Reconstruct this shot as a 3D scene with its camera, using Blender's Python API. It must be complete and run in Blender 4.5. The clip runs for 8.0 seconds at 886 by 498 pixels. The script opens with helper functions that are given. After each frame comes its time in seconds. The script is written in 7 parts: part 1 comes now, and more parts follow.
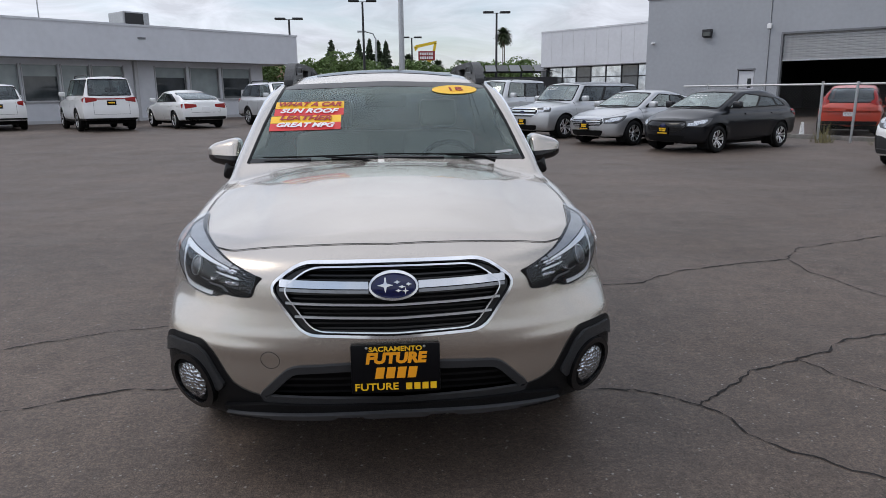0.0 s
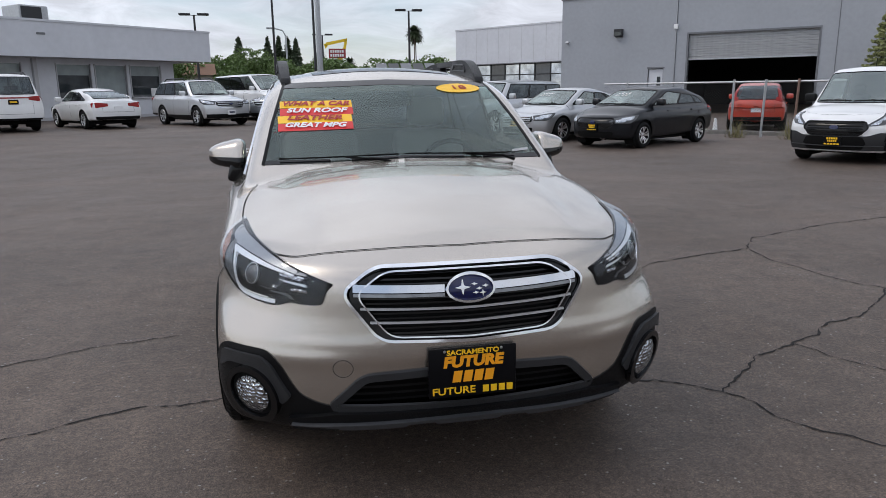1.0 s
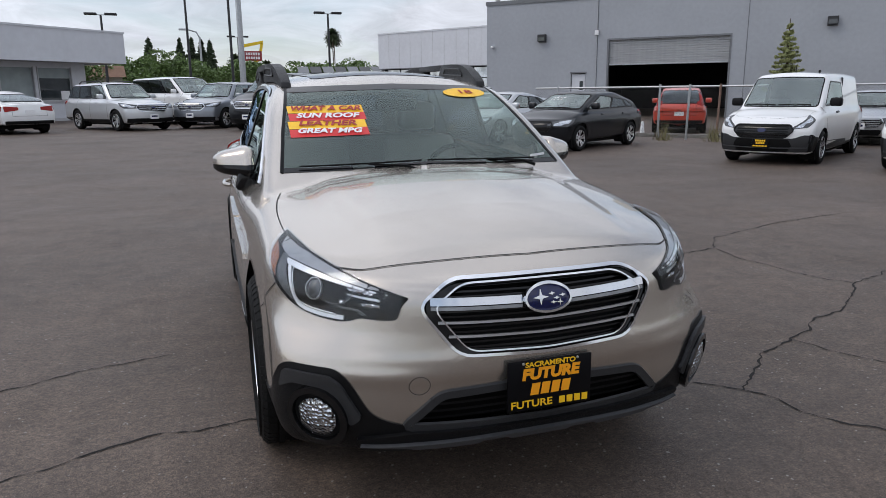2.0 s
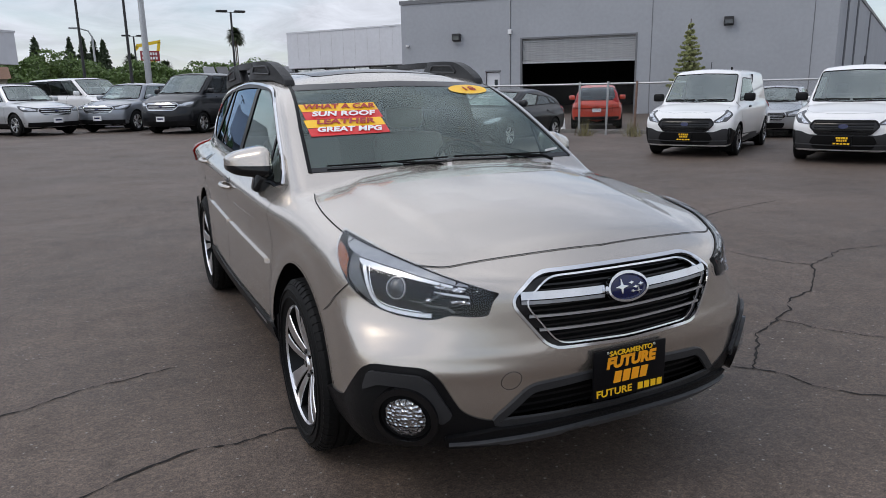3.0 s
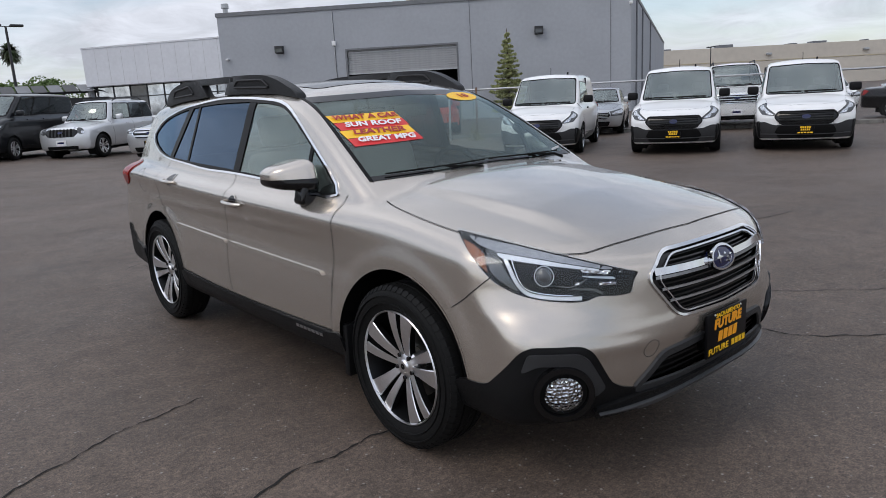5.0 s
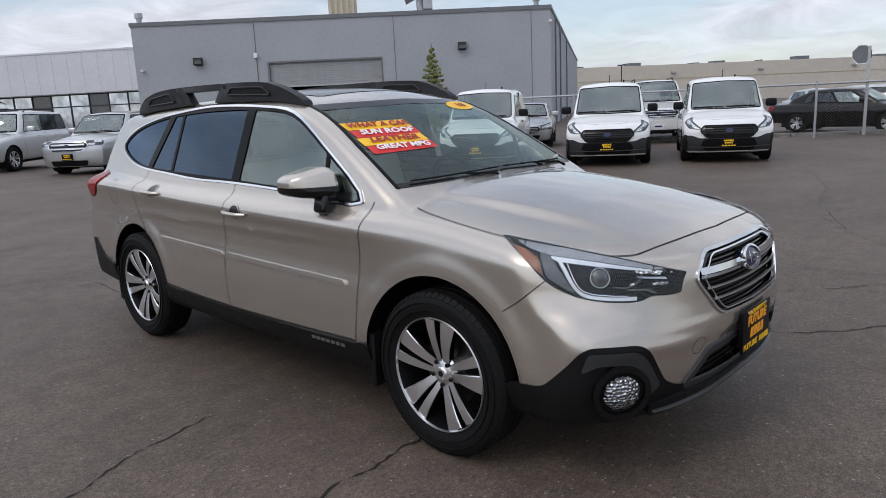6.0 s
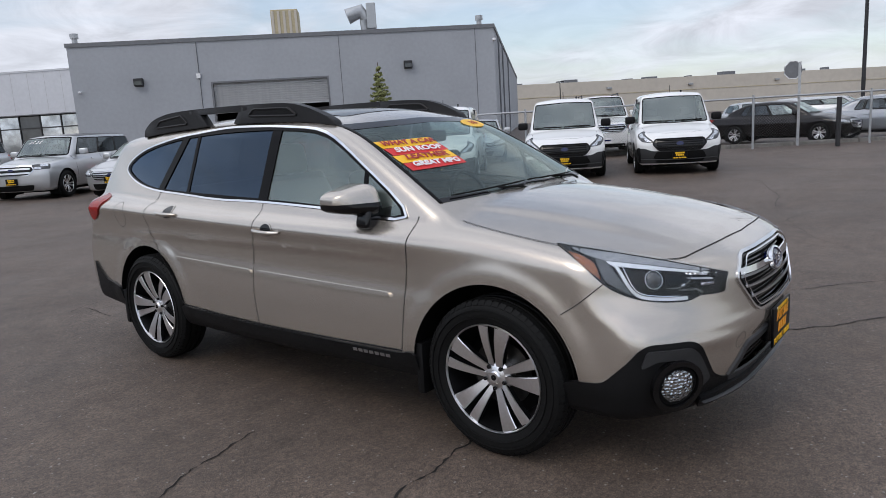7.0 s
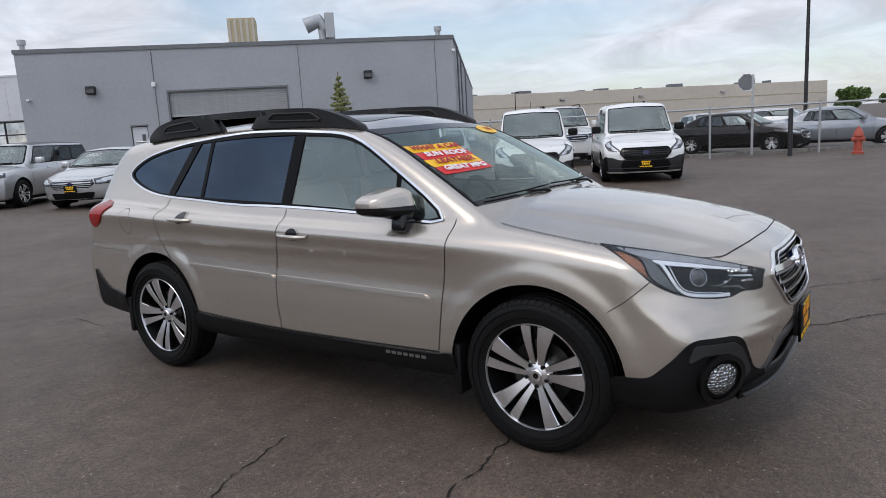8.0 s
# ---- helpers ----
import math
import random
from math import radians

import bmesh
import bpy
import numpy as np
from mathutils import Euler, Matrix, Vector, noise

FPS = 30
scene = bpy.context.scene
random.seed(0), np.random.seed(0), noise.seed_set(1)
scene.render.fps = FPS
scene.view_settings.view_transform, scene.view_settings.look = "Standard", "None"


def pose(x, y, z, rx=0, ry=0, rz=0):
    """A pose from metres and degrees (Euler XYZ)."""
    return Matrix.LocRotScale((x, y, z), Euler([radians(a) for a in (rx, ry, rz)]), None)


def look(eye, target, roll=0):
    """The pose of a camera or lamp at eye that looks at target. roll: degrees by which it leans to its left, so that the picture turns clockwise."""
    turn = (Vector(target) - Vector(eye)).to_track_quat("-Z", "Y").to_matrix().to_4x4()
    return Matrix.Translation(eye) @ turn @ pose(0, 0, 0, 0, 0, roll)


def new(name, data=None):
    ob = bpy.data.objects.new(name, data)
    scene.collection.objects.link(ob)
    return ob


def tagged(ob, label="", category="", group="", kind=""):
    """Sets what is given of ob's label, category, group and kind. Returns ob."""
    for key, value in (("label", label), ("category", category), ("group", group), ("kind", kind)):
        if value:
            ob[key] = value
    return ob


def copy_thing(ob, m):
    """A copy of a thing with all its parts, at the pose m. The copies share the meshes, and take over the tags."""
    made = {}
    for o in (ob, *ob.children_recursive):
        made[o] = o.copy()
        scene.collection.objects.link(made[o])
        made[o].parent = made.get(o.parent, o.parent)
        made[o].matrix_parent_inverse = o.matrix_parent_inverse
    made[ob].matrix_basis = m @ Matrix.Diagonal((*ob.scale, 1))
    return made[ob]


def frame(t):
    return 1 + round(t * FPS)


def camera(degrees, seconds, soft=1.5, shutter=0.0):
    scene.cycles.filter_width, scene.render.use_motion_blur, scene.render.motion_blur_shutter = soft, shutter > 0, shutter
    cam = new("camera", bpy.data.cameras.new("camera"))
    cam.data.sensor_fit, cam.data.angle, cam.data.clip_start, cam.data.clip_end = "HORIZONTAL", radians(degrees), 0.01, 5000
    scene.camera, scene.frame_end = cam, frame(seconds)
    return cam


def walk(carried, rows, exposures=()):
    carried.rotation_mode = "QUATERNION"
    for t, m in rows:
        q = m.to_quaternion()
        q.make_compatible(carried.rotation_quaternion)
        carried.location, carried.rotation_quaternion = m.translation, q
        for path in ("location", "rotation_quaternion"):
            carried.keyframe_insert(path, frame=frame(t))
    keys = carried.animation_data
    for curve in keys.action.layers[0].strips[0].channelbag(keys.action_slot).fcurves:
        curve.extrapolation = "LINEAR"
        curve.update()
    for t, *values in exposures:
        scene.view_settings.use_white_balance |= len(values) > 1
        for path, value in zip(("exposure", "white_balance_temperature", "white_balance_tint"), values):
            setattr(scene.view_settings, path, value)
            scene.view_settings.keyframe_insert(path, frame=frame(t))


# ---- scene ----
cam = camera(64.7, 8.0, soft=0.55)
PATH = [
    (0, (-0.019, -2.279, 1.436), (0.141, -0.333, 1.001), -0.6),
    (0.5, (-0.311, -2.246, 1.446), (0.002, -0.318, 1.016), -0.5),
    (1, (-0.544, -2.172, 1.445), (-0.147, -0.263, 1.002), -0.7),
    (1.5, (-0.77, -2.074, 1.457), (-0.268, -0.188, 1.02), -0.6),
    (3, (-1.515, -1.755, 1.449), (-0.675, 0.006, 1.008), -1.1),
    (3.5, (-1.783, -1.659, 1.457), (-0.816, 0.037, 1.022), -1.6),
    (4, (-2.029, -1.544, 1.467), (-0.959, 0.086, 1.022), -1.8),
    (5.5, (-2.711, -1.152, 1.469), (-1.359, 0.263, 1.058), -3.2),
    (6, (-2.865, -0.969, 1.46), (-1.433, 0.369, 1.058), -2.7),
    (6.5, (-3.005, -0.818, 1.48), (-1.528, 0.466, 1.065), -3.2),
    (7, (-3.276, -0.716, 1.487), (-1.732, 0.503, 1.124), -3.5),
    (7.5, (-3.434, -0.579, 1.477), (-1.847, 0.584, 1.118), -3.7),
    (8, (-3.553, -0.433, 1.482), (-1.929, 0.682, 1.14), -3.3),
]
walk(cam, [(t, look(eye, target, roll)) for t, eye, target, roll in PATH])

# ---------- world and light ----------
world = bpy.data.worlds.new("world")
scene.world = world
world.use_nodes = True
wn, wl = world.node_tree.nodes, world.node_tree.links
sky = wn.new("ShaderNodeTexSky")
sky.sky_type, sky.sun_disc = "NISHITA", False
SUN_EL, SUN_AZ = 50.0, 275.0          # degrees; azimuth clockwise from +y
sky.sun_elevation, sky.sun_rotation = radians(SUN_EL), radians(SUN_AZ)
sky.air_density, sky.dust_density, sky.ozone_density = 1.0, 1.2, 1.0
cc = wn.new("ShaderNodeTexCoord")
sep = wn.new("ShaderNodeSeparateXYZ")
wl.new(cc.outputs["Generated"], sep.inputs[0])
mx = wn.new("ShaderNodeMath"); mx.operation = "MAXIMUM"; mx.inputs[1].default_value = 0.0
wl.new(sep.outputs[2], mx.inputs[0])
ad = wn.new("ShaderNodeMath"); ad.operation = "ADD"; ad.inputs[1].default_value = 0.22
wl.new(mx.outputs[0], ad.inputs[0])
dv = wn.new("ShaderNodeVectorMath"); dv.operation = "DIVIDE"
cmb = wn.new("ShaderNodeCombineXYZ")
for i in range(3):
    wl.new(ad.outputs[0], cmb.inputs[i])
wl.new(cc.outputs["Generated"], dv.inputs[0]); wl.new(cmb.outputs[0], dv.inputs[1])
cl = wn.new("ShaderNodeTexNoise")
cl.inputs["Scale"].default_value, cl.inputs["Detail"].default_value, cl.inputs["Roughness"].default_value = 1.1, 6, 0.55
cl.inputs["Distortion"].default_value = 0.4
wl.new(dv.outputs[0], cl.inputs["Vector"])
cr = wn.new("ShaderNodeValToRGB")
cr.color_ramp.elements[0].position, cr.color_ramp.elements[0].color = 0.37, (0.34, 0.34, 0.34, 1)
cr.color_ramp.elements[1].position, cr.color_ramp.elements[1].color = 0.60, (1, 1, 1, 1)
wl.new(cl.outputs["Fac"], cr.inputs[0])
mixc = wn.new("ShaderNodeMixRGB")
grow = wn.new("ShaderNodeMapRange")
grow.inputs[1].default_value, grow.inputs[2].default_value, grow.inputs[3].default_value, grow.inputs[4].default_value = 0.10, 0.9, 1.0, 1.30
wl.new(sep.outputs[2], grow.inputs[0])
cloudy = wn.new("ShaderNodeMixRGB"); cloudy.blend_type = "MULTIPLY"; cloudy.inputs[0].default_value = 1
cloudy.inputs[1].default_value = (5.25, 5.50, 6.15, 1)
wl.new(grow.outputs[0], cloudy.inputs[2])
# the cloud is brighter towards the hidden sun
near_sun = wn.new("ShaderNodeVectorMath"); near_sun.operation = "DOT_PRODUCT"
near_sun.inputs[1].default_value = (math.sin(radians(SUN_AZ)) * math.cos(radians(SUN_EL)), math.cos(radians(SUN_AZ)) * math.cos(radians(SUN_EL)), math.sin(radians(SUN_EL)))
wl.new(cc.outputs["Generated"], near_sun.inputs[0])
halo = wn.new("ShaderNodeMapRange"); halo.interpolation_type = "SMOOTHSTEP"
halo.inputs[1].default_value, halo.inputs[2].default_value, halo.inputs[3].default_value, halo.inputs[4].default_value = 0.0, 1.0, 1.0, 1.5
wl.new(near_sun.outputs["Value"], halo.inputs[0])
bright = wn.new("ShaderNodeMixRGB"); bright.blend_type = "MULTIPLY"; bright.inputs[0].default_value = 1
wl.new(cloudy.outputs[0], bright.inputs[1]); wl.new(halo.outputs[0], bright.inputs[2])
# thicker and thinner streaks in the cloud
streak = wn.new("ShaderNodeTexNoise")
streak.inputs["Scale"].default_value, streak.inputs["Detail"].default_value, streak.inputs["Roughness"].default_value, streak.inputs["Distortion"].default_value = 2.6, 7, 0.6, 0.8
wl.new(dv.outputs[0], streak.inputs["Vector"])
thick = wn.new("ShaderNodeMapRange")
thick.inputs[1].default_value, thick.inputs[2].default_value, thick.inputs[3].default_value, thick.inputs[4].default_value = 0.35, 0.65, 0.80, 1.12
wl.new(streak.outputs["Fac"], thick.inputs[0])
layered = wn.new("ShaderNodeMixRGB"); layered.blend_type = "MULTIPLY"; layered.inputs[0].default_value = 1
wl.new(bright.outputs[0], layered.inputs[1]); wl.new(thick.outputs[0], layered.inputs[2]); wl.new(layered.outputs[0], mixc.inputs[2])
wl.new(cr.outputs[0], mixc.inputs[0]); wl.new(sky.outputs[0], mixc.inputs[1])
bg = wn["Background"]
bg.inputs["Strength"].default_value = 0.143
wl.new(mixc.outputs[0], bg.inputs["Color"])

sun = new("sun", bpy.data.lights.new("sun", "SUN"))
sun.data.energy, sun.data.angle, sun.data.color = 0.62, radians(22), (1.0, 0.93, 0.83)
_a, _e = radians(SUN_AZ), radians(SUN_EL)
sun.matrix_world = look((math.sin(_a) * math.cos(_e) * 50, math.cos(_a) * math.cos(_e) * 50, math.sin(_e) * 50), (0, 0, 0))


# ---------- materials ----------
def mat(name, color, rough=0.5, metal=0.0, spec=0.5, coat=0.0, noise_scale=0.0, noise_amt=0.0, bump=0.0, bump_scale=200.0,
        big_scale=0.0, big_amt=0.0, rough_var=0.0, alpha=None, emit=None, rand=0.0, coat_rough=0.05):
    m = bpy.data.materials.new(name)
    m.use_nodes = True
    n, l = m.node_tree.nodes, m.node_tree.links
    b = n["Principled BSDF"]
    b.inputs["Base Color"].default_value = (*color, 1)
    b.inputs["Roughness"].default_value = rough
    b.inputs["Metallic"].default_value = metal
    b.inputs["Specular IOR Level"].default_value = spec
    b.inputs["Coat Weight"].default_value = coat
    b.inputs["Coat Roughness"].default_value = coat_rough
    tc = n.new("ShaderNodeTexCoord")
    src = None
    for sc, am, det in ((noise_scale, noise_amt, 6), (big_scale, big_amt, 4)):
        if sc and am:
            t = n.new("ShaderNodeTexNoise")
            t.inputs["Scale"].default_value, t.inputs["Detail"].default_value = sc, det
            l.new(tc.outputs["Object"], t.inputs["Vector"])
            mr = n.new("ShaderNodeMapRange")
            mr.inputs[1].default_value, mr.inputs[2].default_value = 0.25, 0.75
            mr.inputs[3].default_value, mr.inputs[4].default_value = 1 - am, 1 + am
            l.new(t.outputs["Fac"], mr.inputs[0])
            if rough_var and src is None:
                rr = n.new("ShaderNodeMapRange")
                rr.inputs[3].default_value, rr.inputs[4].default_value = rough - rough_var, rough + rough_var
                l.new(t.outputs["Fac"], rr.inputs[0]); l.new(rr.outputs[0], b.inputs["Roughness"])
            mu = n.new("ShaderNodeMixRGB"); mu.blend_type = "MULTIPLY"; mu.inputs[0].default_value = 1
            if src is None:
                mu.inputs[1].default_value = (*color, 1)
            else:
                l.new(src, mu.inputs[1])
            l.new(mr.outputs[0], mu.inputs[2])
            src = mu.outputs[0]
    if rand:
        oi = n.new("ShaderNodeObjectInfo")
        mr = n.new("ShaderNodeMapRange")
        mr.inputs[3].default_value, mr.inputs[4].default_value = 1 - rand, 1 + rand
        l.new(oi.outputs["Random"], mr.inputs[0])
        mu = n.new("ShaderNodeMixRGB"); mu.blend_type = "MULTIPLY"; mu.inputs[0].default_value = 1
        if src is None:
            mu.inputs[1].default_value = (*color, 1)
        else:
            l.new(src, mu.inputs[1])
        l.new(mr.outputs[0], mu.inputs[2])
        src = mu.outputs[0]
    if src:
        l.new(src, b.inputs["Base Color"])
    if bump:
        t = n.new("ShaderNodeTexNoise")
        t.inputs["Scale"].default_value, t.inputs["Detail"].default_value = bump_scale, 4
        l.new(tc.outputs["Object"], t.inputs["Vector"])
        bp = n.new("ShaderNodeBump")
        bp.inputs["Strength"].default_value, bp.inputs["Distance"].default_value = 1.0, bump
        l.new(t.outputs["Fac"], bp.inputs["Height"]); l.new(bp.outputs[0], b.inputs["Normal"])
    if alpha is not None:
        b.inputs["Alpha"].default_value = alpha
    if emit:
        b.inputs["Emission Color"].default_value, b.inputs["Emission Strength"].default_value = (*emit[0], 1), emit[1]
    return m


def glass(name, tint, r0=0.05, rough=0.02, gloss=(0.92, 0.96, 1.0), dust=0.03):
    """Pane: a tinted clear layer under a glossy surface, with a trace of dust."""
    m = bpy.data.materials.new(name)
    m.use_nodes = True
    n, l = m.node_tree.nodes, m.node_tree.links
    n.remove(n["Principled BSDF"])
    out = n["Material Output"]
    tr = n.new("ShaderNodeBsdfTransparent"); tr.inputs[0].default_value = (*tint, 1)
    gl = n.new("ShaderNodeBsdfGlossy"); gl.inputs["Roughness"].default_value = rough
    gl.inputs[0].default_value = (*gloss, 1)
    lw = n.new("ShaderNodeLayerWeight"); lw.inputs[0].default_value = 0.5
    pw = n.new("ShaderNodeMath"); pw.operation = "POWER"; pw.inputs[1].default_value = 5
    l.new(lw.outputs["Facing"], pw.inputs[0])
    fr = n.new("ShaderNodeMapRange"); fr.inputs[3].default_value, fr.inputs[4].default_value = r0, 1.0
    l.new(pw.outputs[0], fr.inputs[0])
    mi = n.new("ShaderNodeMixShader")
    l.new(fr.outputs[0], mi.inputs[0]); l.new(tr.outputs[0], mi.inputs[1]); l.new(gl.outputs[0], mi.inputs[2])
    df = n.new("ShaderNodeBsdfDiffuse"); df.inputs[0].default_value = (0.5, 0.5, 0.48, 1)
    tc = n.new("ShaderNodeTexCoord"); no = n.new("ShaderNodeTexNoise")
    no.inputs["Scale"].default_value, no.inputs["Detail"].default_value = 6, 5
    l.new(tc.outputs["Object"], no.inputs["Vector"])
    ma = n.new("ShaderNodeMath"); ma.operation = "MULTIPLY"; ma.inputs[1].default_value = dust * 2
    l.new(no.outputs["Fac"], ma.inputs[0])
    m2 = n.new("ShaderNodeMixShader")
    l.new(ma.outputs[0], m2.inputs[0]); l.new(mi.outputs[0], m2.inputs[1]); l.new(df.outputs[0], m2.inputs[2])
    l.new(m2.outputs[0], out.inputs[0])
    return m


# ---------- mesh helpers ----------
GLASSES = []


def part(name, bm, material, parent=None, label="", smooth=True):
    """Links a bmesh as one mesh object, under parent where given."""
    me = bpy.data.meshes.new(name)
    if material not in GLASSES:
        bmesh.ops.recalc_face_normals(bm, faces=bm.faces[:])
    bm.to_mesh(me)
    bm.free()
    if smooth:
        me.shade_smooth()
        me.set_sharp_from_angle(angle=radians(38))
    if material is not None:
        me.materials.append(material)
    ob = new(name, me)
    if parent is not None:
        ob.parent = parent
    if label:
        tagged(ob, label)
    return ob


def shared(name, ob, m, parent):
    """Another object on the mesh of ob, at the local pose m."""
    o = new(name, ob.data)
    o.parent = parent
    o.matrix_basis = m
    return o


def thing(name, label, category, m=None, group="", kind=""):
    ob = new(name)
    if m is not None:
        ob.matrix_world = m
    return tagged(ob, label, category, group, kind)


def join(*bms):
    out = bmesh.new()
    for b in bms:
        me = bpy.data.meshes.new("tmp")
        b.to_mesh(me); b.free()
        out.from_mesh(me)
        bpy.data.meshes.remove(me)
    return out


def xf(bm, m):
    bmesh.ops.transform(bm, matrix=m, verts=bm.verts)
    return bm


def box(x0, x1, y0, y1, z0, z1, bevel=0.0, seg=2):
    bm = bmesh.new()
    bmesh.ops.create_cube(bm, size=1)
    for v in bm.verts:
        v.co = ((x0 + x1) / 2 + v.co.x * (x1 - x0), (y0 + y1) / 2 + v.co.y * (y1 - y0), (z0 + z1) / 2 + v.co.z * (z1 - z0))
    if bevel:
        bmesh.ops.bevel(bm, geom=bm.edges[:], offset=bevel, segments=seg, affect="EDGES", profile=0.5)
    return bm


def prism(pts, axis, a, b, bevel=0.0):
    """A polygon in the two other axes, drawn out along axis (0, 1, 2) from a to b."""
    bm = bmesh.new()
    def at(p, h):
        q = list(p); q.insert(axis, h)
        return q
    v0 = [bm.verts.new(at(p, a)) for p in pts]
    v1 = [bm.verts.new(at(p, b)) for p in pts]
    n = len(pts)
    bm.faces.new(v0); bm.faces.new(v1[::-1])
    for i in range(n):
        bm.faces.new((v0[i], v0[(i + 1) % n], v1[(i + 1) % n], v1[i]))
    if bevel:
        bmesh.ops.bevel(bm, geom=bm.edges[:], offset=bevel, segments=2, affect="EDGES", profile=0.5)
    return bm


def lathe(prof, n=48, axis="x"):
    """Turns a profile of (radius, height) round an axis."""
    bm = bmesh.new()
    rows = []
    for r, h in prof:
        row = []
        for k in range(n):
            a = 2 * math.pi * k / n
            c, s = r * math.cos(a), r * math.sin(a)
            row.append(bm.verts.new((h, c, s) if axis == "x" else (c, s, h) if axis == "z" else (c, h, s)))
        rows.append(row)
    for a, b in zip(rows, rows[1:]):
        for k in range(n):
            bm.faces.new((a[k], a[(k + 1) % n], b[(k + 1) % n], b[k]))
    return bm


def tube(pts, r, n=8, closed=False, cap=True):
    """A round bar along points; r a number or one per point."""
    bm = bmesh.new()
    P = [Vector(p) for p in pts]
    R = r if isinstance(r, (list, tuple)) else [r] * len(P)
    rows = []
    up = Vector((0, 0, 1))
    for i, p in enumerate(P):
        a = P[(i - 1) % len(P)] if closed or i else P[0]
        b = P[(i + 1) % len(P)] if closed or i < len(P) - 1 else P[-1]
        d = (b - a).normalized()
        s = d.cross(up)
        if s.length < 0.05:
            s = d.cross(Vector((0, 1, 0)))
        s.normalize()
        u = s.cross(d).normalized()
        rows.append([bm.verts.new(p + R[i] * (math.cos(2 * math.pi * k / n) * s + math.sin(2 * math.pi * k / n) * u)) for k in range(n)])
    seq = list(zip(rows, rows[1:])) + ([(rows[-1], rows[0])] if closed else [])
    for a, b in seq:
        for k in range(n):
            bm.faces.new((a[k], a[(k + 1) % n], b[(k + 1) % n], b[k]))
    if cap and not closed:
        bm.faces.new(rows[0][::-1]); bm.faces.new(rows[-1])
    return bm


def smooth_poly(pts, n=6, tension=0.5):
    """A closed outline through points, rounded as a spline."""
    P = [np.array(p, float) for p in pts]
    out = []
    m = len(P)
    for i in range(m):
        p0, p1, p2, p3 = P[i - 1], P[i], P[(i + 1) % m], P[(i + 2) % m]
        for k in range(n):
            t = k / n
            out.append(0.5 * (2 * p1 + (p2 - p0) * t + (2 * p0 - 5 * p1 + 4 * p2 - p3) * t * t + (3 * p1 - p0 - 3 * p2 + p3) * t ** 3))
    return out


def round_poly(pts, r, n=4):
    """A closed outline with its corners cut round by the radius r (a number or one per corner)."""
    P = [np.array(p, float) for p in pts]
    out, m = [], len(P)
    for i in range(m):
        ri = r[i] if isinstance(r, (list, tuple)) else r
        a, p, b = P[i - 1], P[i], P[(i + 1) % m]
        da, db = a - p, b - p
        la, lb = np.linalg.norm(da), np.linalg.norm(db)
        d = min(ri, 0.45 * la, 0.45 * lb)
        q0, q2 = p + da / la * d, p + db / lb * d
        for k in range(n + 1):
            t = k / n
            out.append((1 - t) ** 2 * q0 + 2 * t * (1 - t) * p + t * t * q2)
    return out


def sd_poly(P, poly):
    """Signed distance of 2D points to a closed polygon, minus inside; and the nearest points."""
    V = np.array(poly, float)
    W = np.roll(V, -1, axis=0)
    best = np.full(len(P), 1e9)
    near = np.zeros((len(P), 2))
    inside = np.zeros(len(P), bool)
    for a, b in zip(V, W):
        e = b - a
        ee = e @ e
        if ee < 1e-14:
            continue
        w = P - a
        t = np.clip(w @ e / ee, 0, 1)
        q = a + t[:, None] * e
        d = np.hypot(*(P - q).T)
        s = d < best
        best[s], near[s] = d[s], q[s]
        c = ((a[1] <= P[:, 1]) != (b[1] <= P[:, 1]))
        if abs(e[1]) > 1e-12:
            xi = a[0] + (P[:, 1] - a[1]) * e[0] / e[1]
            inside ^= c & (P[:, 0] < xi)
    return np.where(inside, -best, best), near


def smax(a, b, k):
    h = np.clip(0.5 + 0.5 * (a - b) / k, 0, 1)
    return b + (a - b) * h + k * h * (1 - h)


def smin(a, b, k):
    return -smax(-a, -b, k)


